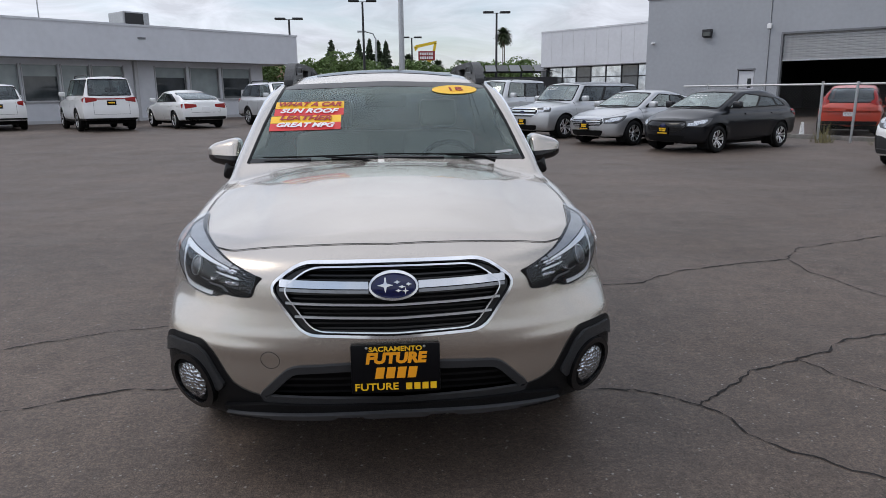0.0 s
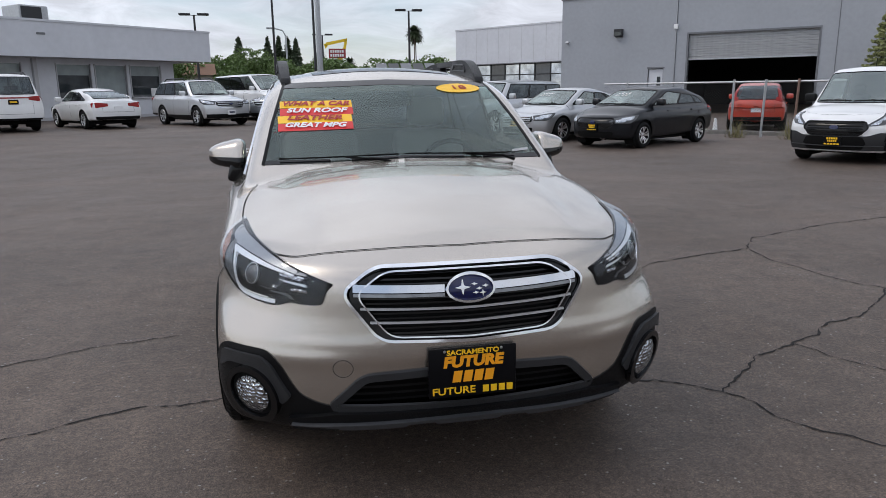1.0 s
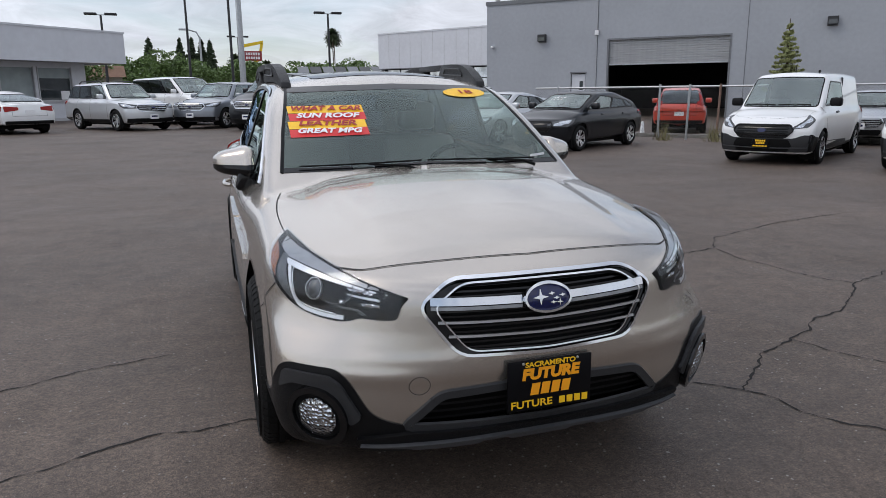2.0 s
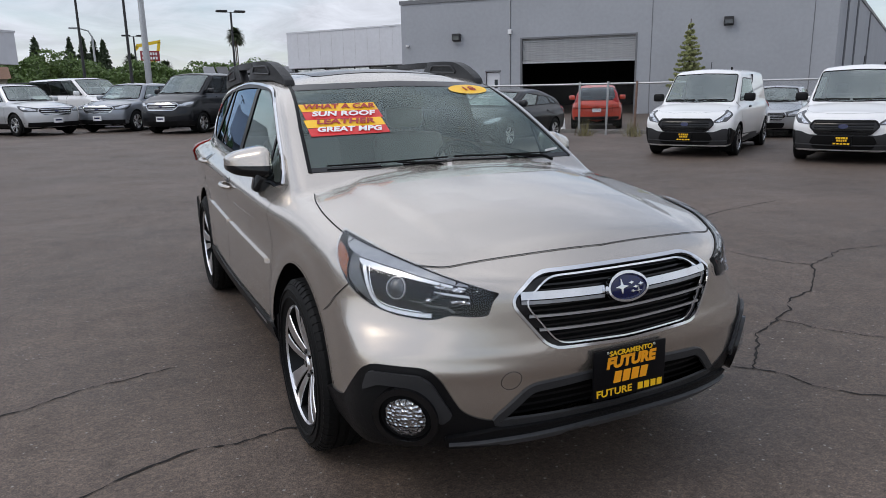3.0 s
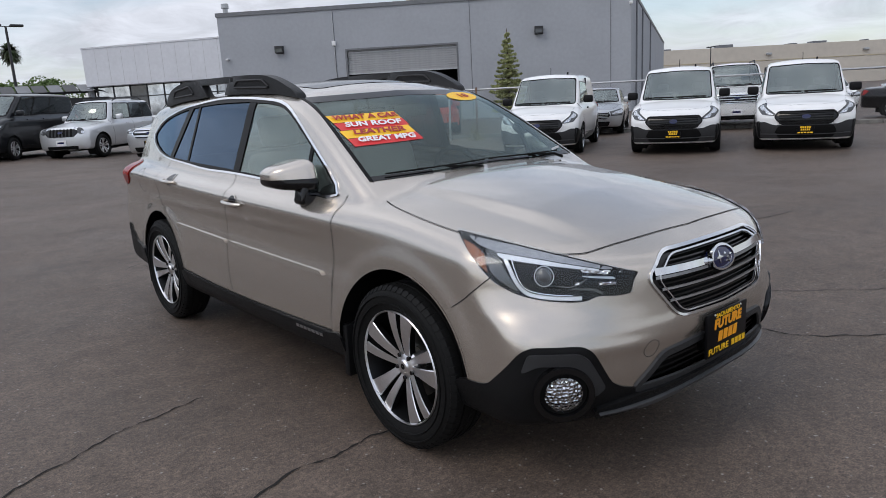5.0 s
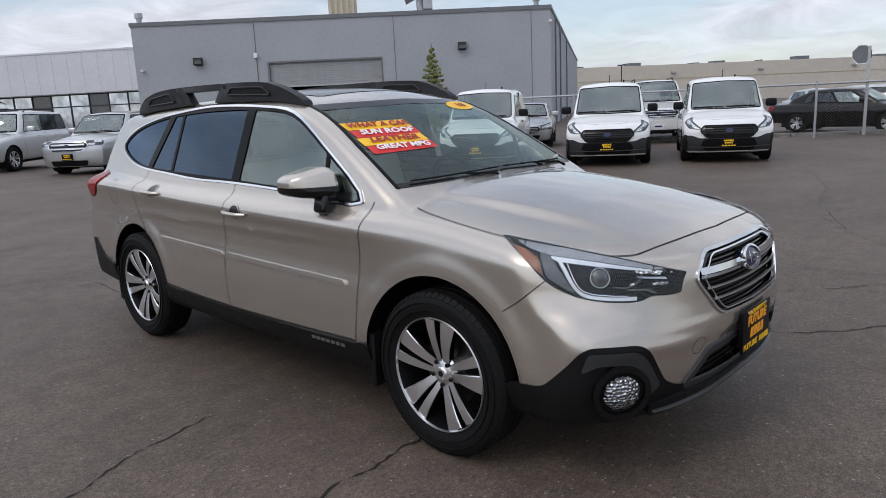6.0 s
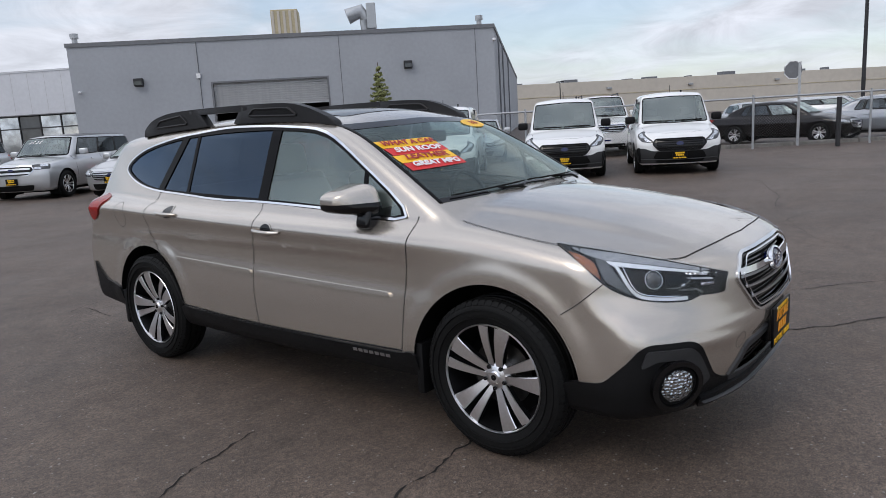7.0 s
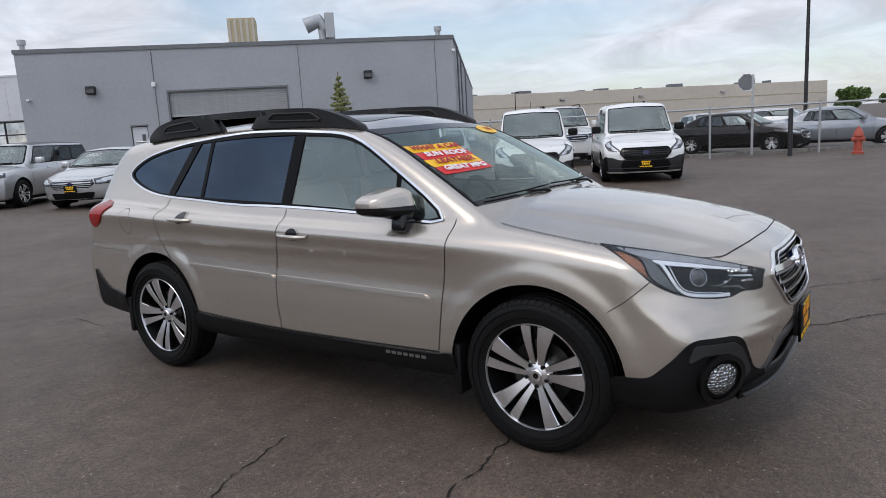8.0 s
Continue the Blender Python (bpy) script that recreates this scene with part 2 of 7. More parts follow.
class Shell:
    """A car's outer skin as one rounded form. Local frame: nose at y = 0, tail at y = L, right-hand side at -x, ground at z = 0."""

    def __init__(s, **p):
        s.p = p
        s.L, s.W, s.tables = p["L"], p["W"], {}

    def table(s, key):
        """A curve through the points of a key, without overshoot, as a fine table."""
        a = np.array(s.p[key], float)
        h = np.diff(a[:, 0]); d = np.diff(a[:, 1]) / h
        m = np.zeros(len(a))
        m[0], m[-1] = d[0], d[-1]
        for i in range(1, len(a) - 1):
            m[i] = 0 if d[i - 1] * d[i] <= 0 else 2 * d[i - 1] * d[i] / (d[i - 1] + d[i])
        x = np.linspace(a[0, 0], a[-1, 0], 500)
        i = np.clip(np.searchsorted(a[:, 0], x, side="right") - 1, 0, len(h) - 1)
        u = (x - a[i, 0]) / h[i]
        return x, (a[i, 1] * (1 + 2 * u) * (1 - u) ** 2 + m[i] * h[i] * u * (1 - u) ** 2 + a[i + 1, 1] * u * u * (3 - 2 * u) + m[i + 1] * h[i] * u * u * (u - 1))

    def cur(s, key, t):
        if key not in s.tables:
            s.tables[key] = s.table(key)
        return np.interp(t, *s.tables[key])

    def F(s, x, y, z):
        p = s.p
        ax = np.abs(x)
        r = ax / s.W
        zf = z - p.get("rise", 0.0) * np.clip((y - 1.35) / 2.4, -0.2, 1.1) * np.clip((z - 0.45) / 0.35, 0, 1)
        fl = s.cur("flank", zf)
        if "wing" in p:
            t = np.clip((1.62 - y) / 0.75, 0, 1)
            fl = fl + (s.cur("wing", z) - fl) * t * t * (3 - 2 * t)
        side = ax - s.W * fl * s.cur("plan", y) - p.get("flare", 0.0) * s.arch(y, z)
        top = z - (s.cur("deck", y) - p.get("crown", 0.06) * r ** 2.2)
        if "dome" in p:         # raised middle of the bonnet
            t = np.clip((0.46 + 0.08 * np.clip(y, 0, 1.2) - ax) / 0.10 + 0.5, 0, 1)
            top = top - p["dome"] * t * t * (3 - 2 * t) * np.clip((y - 0.12) / 0.45, 0, 1) * np.clip((1.75 - y) / 1.0, 0, 1)
        nose = s.cur("nose", z) + p.get("bow", 0.32) * (s.cur("bowz", z) if "bowz" in p else 1.0) * r ** p.get("bowp", 2.6) - y
        if "ledge" in p:        # shelf over the bumper corners
            t = np.clip((r - 0.30) / 0.30, 0, 1)
            nose = nose + p["ledge"] * t * t * (3 - 2 * t) * np.clip((0.95 - r) / 0.17, 0, 1) * np.where(z > 0.618, np.exp(-((z - 0.618) / 0.10) ** 2), np.exp(-((z - 0.618) / 0.035) ** 2))
        tail = y - (s.cur("tail", z) - p.get("rbow", 0.2) * r ** 3)
        k = p.get("k", 0.07)
        low = smax(smax(side, top, p.get("ktop", 0.09)), smax(smax(nose, tail, k), s.cur("keel", y) - z, 0.05), k)
        gs = ax - (s.cur("belt", y) - (p.get("tumble", 0.32) * (z - p["zb"])))
        gt = z - (s.cur("roof", y) - p.get("rcrown", 0.06) * (ax / 0.6) ** 2)
        gw = (s.cur("screen", z) + p.get("wbow", 0.16) * (ax / 0.7) ** 2 - y) * p.get("ws", 0.55)
        gr = (y - (s.cur("back", z) - p.get("gbow", 0.1) * (ax / 0.7) ** 2)) * p.get("bs", 0.6)
        g = smax(smax(gs, gt, p.get("kroof", 0.1)), smax(gw, gr, 0.05), p.get("kpil", 0.06))
        g = np.maximum(g, p["zb"] - 0.22 - z)
        return smin(low, g, p.get("kb", 0.03))

    def arch(s, y, z):
        o = 0
        for wy in (s.p["fa"], s.p["ra"]):
            d = np.hypot(y - wy, z - s.p["hz"])
            t = np.clip((s.p["ar"] + s.p.get("lipw", 0.12) - d) / s.p.get("lipe", 0.06), 0, 1)
            o = o + t * t * (3 - 2 * t) * np.clip((z - s.p["hz"] + 0.02) / 0.12, 0, 1)
        return o

    def exit(s, O, D, far=3.2, n=70):
        """The first way out along rays from inside."""
        N = len(O)
        t0 = np.zeros(N); t1 = np.full(N, np.nan)
        for k in range(1, n + 1):
            t = far * k / n
            left = np.where(np.isnan(t1))[0]
            if not len(left):
                break
            f = s.F(*(O[left] + D[left] * t).T)
            t1[left[f > 0]] = t
        t1 = np.where(np.isnan(t1), far, t1)
        t0 = t1 - far / n
        for _ in range(14):
            tm = (t0 + t1) / 2
            f = s.F(*(O + D * tm[:, None]).T)
            t0, t1 = np.where(f > 0, t0, tm), np.where(f > 0, tm, t1)
        return O + D * t1[:, None]

    def enter(s, O, D, far=2.6, n=60):
        """The first way in along rays from outside."""
        N = len(O)
        t1 = np.full(N, np.nan)
        for k in range(n + 1):
            t = far * k / n
            left = np.where(np.isnan(t1))[0]
            if not len(left):
                break
            f = s.F(*(O[left] + D[left] * t).T)
            t1[left[f < 0]] = t
        t1 = np.where(np.isnan(t1), far, t1)
        t0 = t1 - far / n
        for _ in range(14):
            tm = (t0 + t1) / 2
            f = s.F(*(O + D * tm[:, None]).T)
            t0, t1 = np.where(f < 0, t0, tm), np.where(f < 0, tm, t1)
        return O + D * t1[:, None]

    def on(s, view, a, b, side=-1):
        """Points of the skin seen from a side ('side': a = y, b = z), the front or back (a = x, b = z) or above (a = x, b = y)."""
        a, b = np.atleast_1d(np.asarray(a, float)), np.atleast_1d(np.asarray(b, float))
        o, z = np.ones(len(a)), np.zeros(len(a))
        if view == "side":
            return s.enter(np.stack([o * 1.3 * side, a, b], 1), np.stack([-o * side, z, z], 1), 1.3, 44)
        if view == "diag":      # a runs rearward round the front corner
            n, t = np.array([0.7 * side, -0.714, 0]), np.array([0.714 * side, 0.7, 0])
            O = a[:, None] * t + np.stack([z, z, b], 1) + 1.2 * n
            return s.enter(O, np.tile(-n, (len(a), 1)), 2.0, 60)
        if view == "front":
            return s.enter(np.stack([a, -o * 0.3, b], 1), np.stack([z, o, z], 1), 3.2, 90)
        if view == "back":
            return s.enter(np.stack([a, o * (s.L + 0.3), b], 1), np.stack([z, -o, z], 1), 3.0, 80)
        return s.enter(np.stack([a, b, o * 2.9], 1), np.stack([z, z, -o], 1), 2.9, 80)

    def normal(s, P):
        e = 0.004
        g = np.stack([s.F(*(P + d).T) - s.F(*(P - d).T) for d in (np.array([e, 0, 0]), np.array([0, e, 0]), np.array([0, 0, e]))], 1)
        return g / (np.linalg.norm(g, axis=1)[:, None] + 1e-9)

    def hull(s, step=0.03, arcs=70, caps=22, holes=(), arches=True):
        p = s.p
        y0, y1 = p.get("cap0", 0.7), s.L - p.get("cap1", 0.6)
        ys = np.linspace(y0, y1, int((y1 - y0) / step) + 1)
        zc = p.get("zc", 0.78)
        th = np.linspace(-math.pi / 2, math.pi / 2, max(110, arcs * 3))
        nt = len(th)
        O = np.stack([np.zeros(nt * len(ys)), np.repeat(ys, nt), np.full(nt * len(ys), zc)], 1)
        D = np.tile(np.stack([-np.cos(th), 0 * th, np.sin(th)], 1), (len(ys), 1))
        every = s.exit(O, D, 2.6, 60).reshape(len(ys), nt, 3)
        rows = []
        for P in every:
            P[0, 0] = P[-1, 0] = 0
            d = np.r_[0, np.cumsum(np.linalg.norm(np.diff(P, axis=0), axis=1))]
            t = np.linspace(0, d[-1], arcs)
            rows.append(np.stack([np.interp(t, d, P[:, i]) for i in range(3)], 1))
        def cap(ring, sgn, depth):
            out = []
            O = np.array([0, ring[0, 1], zc])
            for k in range(1, caps + 1):
                a = math.pi / 2 * (1 - k / caps)
                D = (ring - O) * math.sin(a) + np.array([0, sgn * depth, 0]) * math.cos(a)
                D /= np.linalg.norm(D, axis=1)[:, None]
                q = s.exit(np.tile(O, (len(ring), 1)), D)
                q[0, 0] = q[-1, 0] = 0
                out.append(q)
            return out
        front = cap(rows[0], -1, y0)
        rear = cap(rows[-1], 1, s.L - y1)
        grid = np.array(front[::-1] + rows + rear)      # (R, arcs, 3)
        R = len(grid)
        V = grid.reshape(-1, 3)
        idx = np.arange(R * arcs).reshape(R, arcs)
        quads = np.stack([idx[:-1, :-1], idx[1:, :-1], idx[1:, 1:], idx[:-1, 1:]], -1).reshape(-1, 4)
        keep = np.ones(len(quads), bool)
        cuts = list(holes)
        if arches:
            for wy in (p["fa"], p["ra"]):
                c = [(wy + p["ar"] * math.cos(a), p["hz"] + p["ar"] * math.sin(a)) for a in np.linspace(-0.35, math.pi + 0.35, 40)]
                c += [(wy - p["ar"] * 0.94, -0.2), (wy + p["ar"] * 0.94, -0.2)]
                cuts.append(("side", c, 0.35))
        for view, poly, lim in cuts:
            def two(Q):
                return Q[:, [1, 2]] if view == "side" else Q[:, [0, 2]] if view in ("front", "back") else Q[:, [0, 1]]
            def valid(Q):
                if view == "side":
                    return np.abs(Q[:, 0]) > lim
                if view == "front":
                    return Q[:, 1] < lim
                if view == "back":
                    return Q[:, 1] > lim
                return Q[:, 2] > lim
            C = V[quads].mean(1)
            d, _ = sd_poly(two(C), poly)
            kill = (d < 0) & valid(C) & keep
            if not kill.any():
                continue
            keep &= ~kill
            edge = np.intersect1d(np.unique(quads[kill]), np.unique(quads[keep]))
            edge = edge[(np.abs(V[edge, 0]) > 1e-6) | (view == "side")]
            _, near = sd_poly(two(V[edge]), poly)
            if view == "side":
                V[edge] = s.on("side", near[:, 0], near[:, 1])
            else:
                V[edge] = s.on(view, near[:, 0], near[:, 1])
        bm = bmesh.new()
        A = [bm.verts.new(v) for v in V]
        B = [A[i] if abs(v[0]) < 1e-6 else bm.verts.new((-v[0], v[1], v[2])) for i, v in enumerate(V)]
        for q in quads[keep]:
            for S in (A, B):
                f = [S[i] for i in (q if S is A else q[::-1])]
                u = list(dict.fromkeys(f))
                if len(u) > 2:
                    try:
                        bm.faces.new(u)
                    except ValueError:
                        pass
        bmesh.ops.remove_doubles(bm, verts=bm.verts[:], dist=0.0004)
        loose = [v for v in bm.verts if not v.link_faces]
        bmesh.ops.delete(bm, geom=loose, context="VERTS")
        return bm

    def patch(s, view, poly, step=0.02, off=0.004, thick=0.0, side=-1, bulge=0.0):
        """A panel that follows the skin inside an outline, off metres proud of it; thick: depth of its rim."""
        P = np.array(poly, float)
        lo, hi = P.min(0), P.max(0)
        nx, ny = [max(3, int(math.ceil((hi[i] - lo[i]) / step)) + 1) for i in (0, 1)]
        gx, gy = np.linspace(lo[0] - 1e-5, hi[0] + 1e-5, nx), np.linspace(lo[1] - 1e-5, hi[1] + 1e-5, ny)
        Q = np.array([(a, b) for a in gx for b in gy])
        idx = np.arange(nx * ny).reshape(nx, ny)
        quads = np.stack([idx[:-1, :-1], idx[1:, :-1], idx[1:, 1:], idx[:-1, 1:]], -1).reshape(-1, 4)
        C = Q[quads].mean(1)
        d, _ = sd_poly(C, P)
        kill = d > 0
        keep = ~kill
        if not keep.any():
            keep[np.argmin(d)] = True
            kill = ~keep
        cnt = np.zeros(len(Q), int)
        np.add.at(cnt, quads[keep].ravel(), 1)
        used = np.where(cnt > 0)[0]
        rim = used[cnt[used] < 4]
        dd, near = sd_poly(Q, P)
        Q[rim] = near[rim]
        S = s.on(view, Q[used, 0], Q[used, 1], side)
        N = s.normal(S)
        o = off + bulge * np.clip(-dd[used] / max(1e-6, -dd.min()), 0, 1) ** 0.5
        T = S + N * np.reshape(o, (-1, 1))
        bm = bmesh.new()
        vs = {u: bm.verts.new(T[i]) for i, u in enumerate(used)}
        for q in quads[keep]:
            bm.faces.new([vs[i] for i in q])
        bm.normal_update()
        where = {u: i for i, u in enumerate(used)}
        lead = [vs[i] for i in quads[keep][len(quads[keep]) // 2]]
        if lead[0].link_faces and Vector(N[where[quads[keep][len(quads[keep]) // 2][0]]]).dot([f for f in lead[0].link_faces if lead[2] in f.verts][0].normal) < 0:
            bmesh.ops.reverse_faces(bm, faces=bm.faces[:])      # outward
        if thick:
            edges = [e for e in bm.edges if len(e.link_faces) == 1]
            low = {}
            pos = {vs[u]: i for i, u in enumerate(used)}
            for e in edges:
                for v in e.verts:
                    if v not in low:
                        i = pos[v]
                        low[v] = bm.verts.new(T[i] - N[i] * thick)
            for e in edges:
                a, b = e.verts
                bm.faces.new((a, b, low[b], low[a]))
        return bm

    def strip(s, view, pts, width=0.006, off=0.002, thick=0.0, side=-1, dense=0.03, taper=False):
        """A narrow band that follows the skin along a line of points."""
        P = [np.array(p, float) for p in pts]
        Q = [P[0]]
        for a, b in zip(P, P[1:]):
            n = max(1, int(np.linalg.norm(b - a) / dense))
            Q += [a + (b - a) * k / n for k in range(1, n + 1)]
        Q = np.array(Q)
        T = np.gradient(Q, axis=0)
        T /= np.linalg.norm(T, axis=1)[:, None] + 1e-9
        Nn = np.stack([-T[:, 1], T[:, 0]], 1) * width / 2
        if taper:
            Nn *= np.clip(np.minimum(np.arange(len(Q)), np.arange(len(Q))[::-1]) / 3, 0.1, 1)[:, None]
        bm = bmesh.new()
        rows = []
        for q, o in ((Q - Nn, 0), (Q - Nn * 0.8, off), (Q + Nn * 0.8, off), (Q + Nn, 0)) if thick or off > 0.003 else ((Q - Nn, off), (Q + Nn, off)):
            S = s.on(view, q[:, 0], q[:, 1], side)
            rows.append([bm.verts.new(v) for v in S + s.normal(S) * o])
        for a, b in zip(rows, rows[1:]):
            for i in range(len(Q) - 1):
                bm.faces.new((a[i], a[i + 1], b[i + 1], b[i]))
        return bm


def spline2(pts, n=8):
    """An open smooth line through points."""
    P = [np.array(p, float) for p in pts]
    P = [2 * P[0] - P[1]] + P + [2 * P[-1] - P[-2]]
    out = []
    for i in range(1, len(P) - 2):
        p0, p1, p2, p3 = P[i - 1:i + 3]
        for k in range(n):
            t = k / n
            out.append(0.5 * (2 * p1 + (p2 - p0) * t + (2 * p0 - 5 * p1 + 4 * p2 - p3) * t * t + (3 * p1 - p0 - 3 * p2 + p3) * t ** 3))
    out.append(P[-2])
    return out


# ---------- shared materials ----------
def car_paint(name, c, metal=0.0, rough=0.4):
    return mat(name, c, rough=rough, metal=metal, coat=1.0, coat_rough=0.035, noise_scale=900, noise_amt=0.05 if metal else 0.01,
               big_scale=2.5, big_amt=0.03)


M_HERO = car_paint("champagne paint", (0.50, 0.455, 0.402), 0.84, 0.265)
M_CLAD = mat("black textured plastic", (0.0075, 0.0075, 0.008), 0.45, spec=0.15, bump=0.0006, bump_scale=900, big_scale=4, big_amt=0.2)
M_CLADGREY = mat("dark grey textured plastic", (0.032, 0.0325, 0.034), 0.45, spec=0.3, bump=0.0006, bump_scale=900, big_scale=4, big_amt=0.2)
M_GLOSSBLK = mat("gloss black", (0.006, 0.006, 0.0065), 0.12, spec=0.35, noise_scale=30, noise_amt=0.2)
M_PILLAR = mat("satin black pillar film", (0.004, 0.004, 0.0045), 0.3, spec=0.08, noise_scale=30, noise_amt=0.2)
M_GAP = mat("shut line", (0.006, 0.006, 0.006), 0.8)
M_CHROME = mat("chrome", (0.72, 0.73, 0.75), 0.09, metal=1.0, noise_scale=12, noise_amt=0.04)
M_SATIN = mat("satin silver", (0.55, 0.56, 0.58), 0.28, metal=1.0, noise_scale=40, noise_amt=0.05)
M_RUBBER = mat("tyre rubber", (0.005, 0.005, 0.005), 0.65, spec=0.18, noise_scale=60, noise_amt=0.25, bump=0.0008, bump_scale=400)
M_ALLOY = mat("machined alloy", (0.78, 0.78, 0.79), 0.30, metal=1.0, noise_scale=80, noise_amt=0.05)
M_ALLOYDK = mat("dark wheel paint", (0.005, 0.005, 0.0055), 0.35, spec=0.2, noise_scale=40, noise_amt=0.2)
M_DISC = mat("brake disc", (0.10, 0.097, 0.093), 0.4, metal=1.0, noise_scale=30, noise_amt=0.2)
M_SCREEN = glass("windscreen glass", (0.78, 0.86, 0.83), 0.088, gloss=(0.86, 1.0, 0.95), dust=0.012)
M_SIDEGL = glass("side glass", (0.82, 0.90, 0.87), 0.16, gloss=(0.86, 1.0, 0.96), dust=0.012)
M_PRIV = glass("privacy glass", (0.09, 0.10, 0.12), 0.085, gloss=(0.55, 0.74, 1.0), dust=0.002)
M_LENS = glass("clear lens", (0.95, 0.96, 0.97), 0.04, dust=0.0005)
GLASSES += [M_SCREEN, M_SIDEGL, M_PRIV, M_LENS]
M_AMBER = mat("amber reflector", (0.22, 0.062, 0.012), 0.25, coat=0.4, noise_scale=90, noise_amt=0.5, bump=0.003, bump_scale=120)
M_RED = mat("red lamp lens", (0.27, 0.010, 0.008), 0.12, spec=0.3, coat=0.0, noise_scale=60, noise_amt=0.15)
M_REFL = mat("lamp reflector", (0.75, 0.76, 0.78), 0.12, metal=1.0, bump=0.004, bump_scale=60)
M_INTDK = mat("interior dark", (0.006, 0.006, 0.006), 0.7, spec=0.1, noise_scale=20, noise_amt=0.2)
M_GUIDE = mat("light guide", (0.72, 0.74, 0.76), 0.28, metal=0.5, noise_scale=50, noise_amt=0.08)
M_INTGREY = mat("grey leather", (0.16, 0.157, 0.148), 0.5, noise_scale=30, noise_amt=0.12, bump=0.001, bump_scale=200)
M_RAIL = mat("roof rail plastic", (0.012, 0.012, 0.013), 0.45, spec=0.3, bump=0.0005, bump_scale=800, big_scale=5, big_amt=0.15)
M_YELLOW = mat("sticker yellow", (0.90, 0.52, 0.01), 0.4, noise_scale=30, noise_amt=0.03)
M_STRED = mat("sticker red", (0.62, 0.02, 0.02), 0.4, noise_scale=30, noise_amt=0.03)
M_WHITE = mat("white print", (0.8, 0.8, 0.8), 0.45, noise_scale=30, noise_amt=0.03)
M_ORANGE = mat("plate orange", (0.92, 0.36, 0.008), 0.4, noise_scale=30, noise_amt=0.03)
M_LAMPGREY = mat("lamp inner grey", (0.10, 0.105, 0.11), 0.3, metal=0.5, noise_scale=40, noise_amt=0.2)
# stands for sky sheen on the headlamp and shade on the grille bar
M_TONEGREY = mat("grey for painted sheen and shade", (0.30, 0.31, 0.325), 0.3, metal=0.6, noise_scale=40, noise_amt=0.2)
M_SKID = mat("grey skid plastic", (0.045, 0.046, 0.049), 0.4, noise_scale=60, noise_amt=0.15)
M_DKRED = mat("dark red print", (0.35, 0.02, 0.02), 0.5)
M_PLATEBLK = mat("plate black", (0.004, 0.004, 0.005), 0.35, spec=0.12, noise_scale=40, noise_amt=0.2)
M_BLUE = mat("badge blue", (0.003, 0.007, 0.055), 0.12, coat=0.2, noise_scale=60, noise_amt=0.1)


def faceted(name, c, scale):
    """Bright lamp reflector cut into small facets."""
    m = mat(name, c, 0.10, metal=1.0)
    n, l = m.node_tree.nodes, m.node_tree.links
    tc, v, bp, rp = n.new("ShaderNodeTexCoord"), n.new("ShaderNodeTexVoronoi"), n.new("ShaderNodeBump"), n.new("ShaderNodeMixRGB")
    v.inputs["Scale"].default_value, v.inputs["Randomness"].default_value = scale, 0.6
    bp.inputs["Strength"].default_value, bp.inputs["Distance"].default_value = 1.0, 0.9 / scale
    l.new(tc.outputs["Object"], v.inputs["Vector"]); l.new(v.outputs["Distance"], bp.inputs["Height"])
    l.new(bp.outputs[0], n["Principled BSDF"].inputs["Normal"])
    rp.blend_type = "MULTIPLY"; rp.inputs[0].default_value = 0.7; rp.inputs[1].default_value = (*c, 1)
    bw = n.new("ShaderNodeRGBToBW"); l.new(v.outputs["Color"], bw.inputs[0]); l.new(bw.outputs[0], rp.inputs[2]); l.new(rp.outputs[0], n["Principled BSDF"].inputs["Base Color"])
    return m


M_FACET = faceted("faceted reflector", (0.85, 0.86, 0.88), 75)


def words(name, body, size, material, parent, m, label="", bold=0.0, shear=0.0, depth=0.0008, align="CENTER", wide=1.0):
    cu = bpy.data.curves.new(name, "FONT")
    cu.body, cu.size, cu.align_x, cu.align_y = body, size, align, "CENTER"
    cu.offset, cu.shear, cu.extrude = bold, shear, depth
    cu.resolution_u = 3
    tmp = new("tmp", cu)
    bpy.context.view_layer.update()
    me = bpy.data.meshes.new_from_object(tmp.evaluated_get(bpy.context.evaluated_depsgraph_get()))
    bpy.data.objects.remove(tmp)
    me.transform(Matrix.Diagonal((wide, 1, 1, 1)))
    me.materials.clear(); me.materials.append(material)
    ob = new(name, me)
    ob.parent = parent
    ob.matrix_basis = m
    if label:
        tagged(ob, label)
    return ob


def basis(o, x, y):
    """A pose at o with the given x and y directions."""
    x, y = Vector(x).normalized(), Vector(y)
    z = x.cross(y).normalized()
    y = z.cross(x)
    return Matrix.Translation(o) @ Matrix((x, y, z)).transposed().to_4x4()


# ---------- wheels ----------
def tyre_profile(R, r, w):
    h = w / 2
    return [(r * 0.985, -h * 0.80), (r + 0.012, -h * 0.86), (r + 0.4 * (R - r), -h * 1.0), (R - 0.03, -h * 0.94), (R - 0.008, -h * 0.78),
            (R, -h * 0.55), (R, -h * 0.42), (R - 0.007, -h * 0.40), (R - 0.007, -h * 0.34), (R, -h * 0.32), (R, -0.1 * h), (R - 0.007, -0.08 * h),
            (R - 0.007, 0.08 * h), (R, 0.1 * h), (R, h * 0.32), (R - 0.007, h * 0.34), (R - 0.007, h * 0.40), (R, h * 0.42), (R, h * 0.55),
            (R - 0.008, h * 0.78), (R - 0.03, h * 0.94), (r + 0.4 * (R - r), h * 1.0), (r + 0.012, h * 0.86), (r * 0.985, h * 0.80), (r * 0.985, -h * 0.80)]


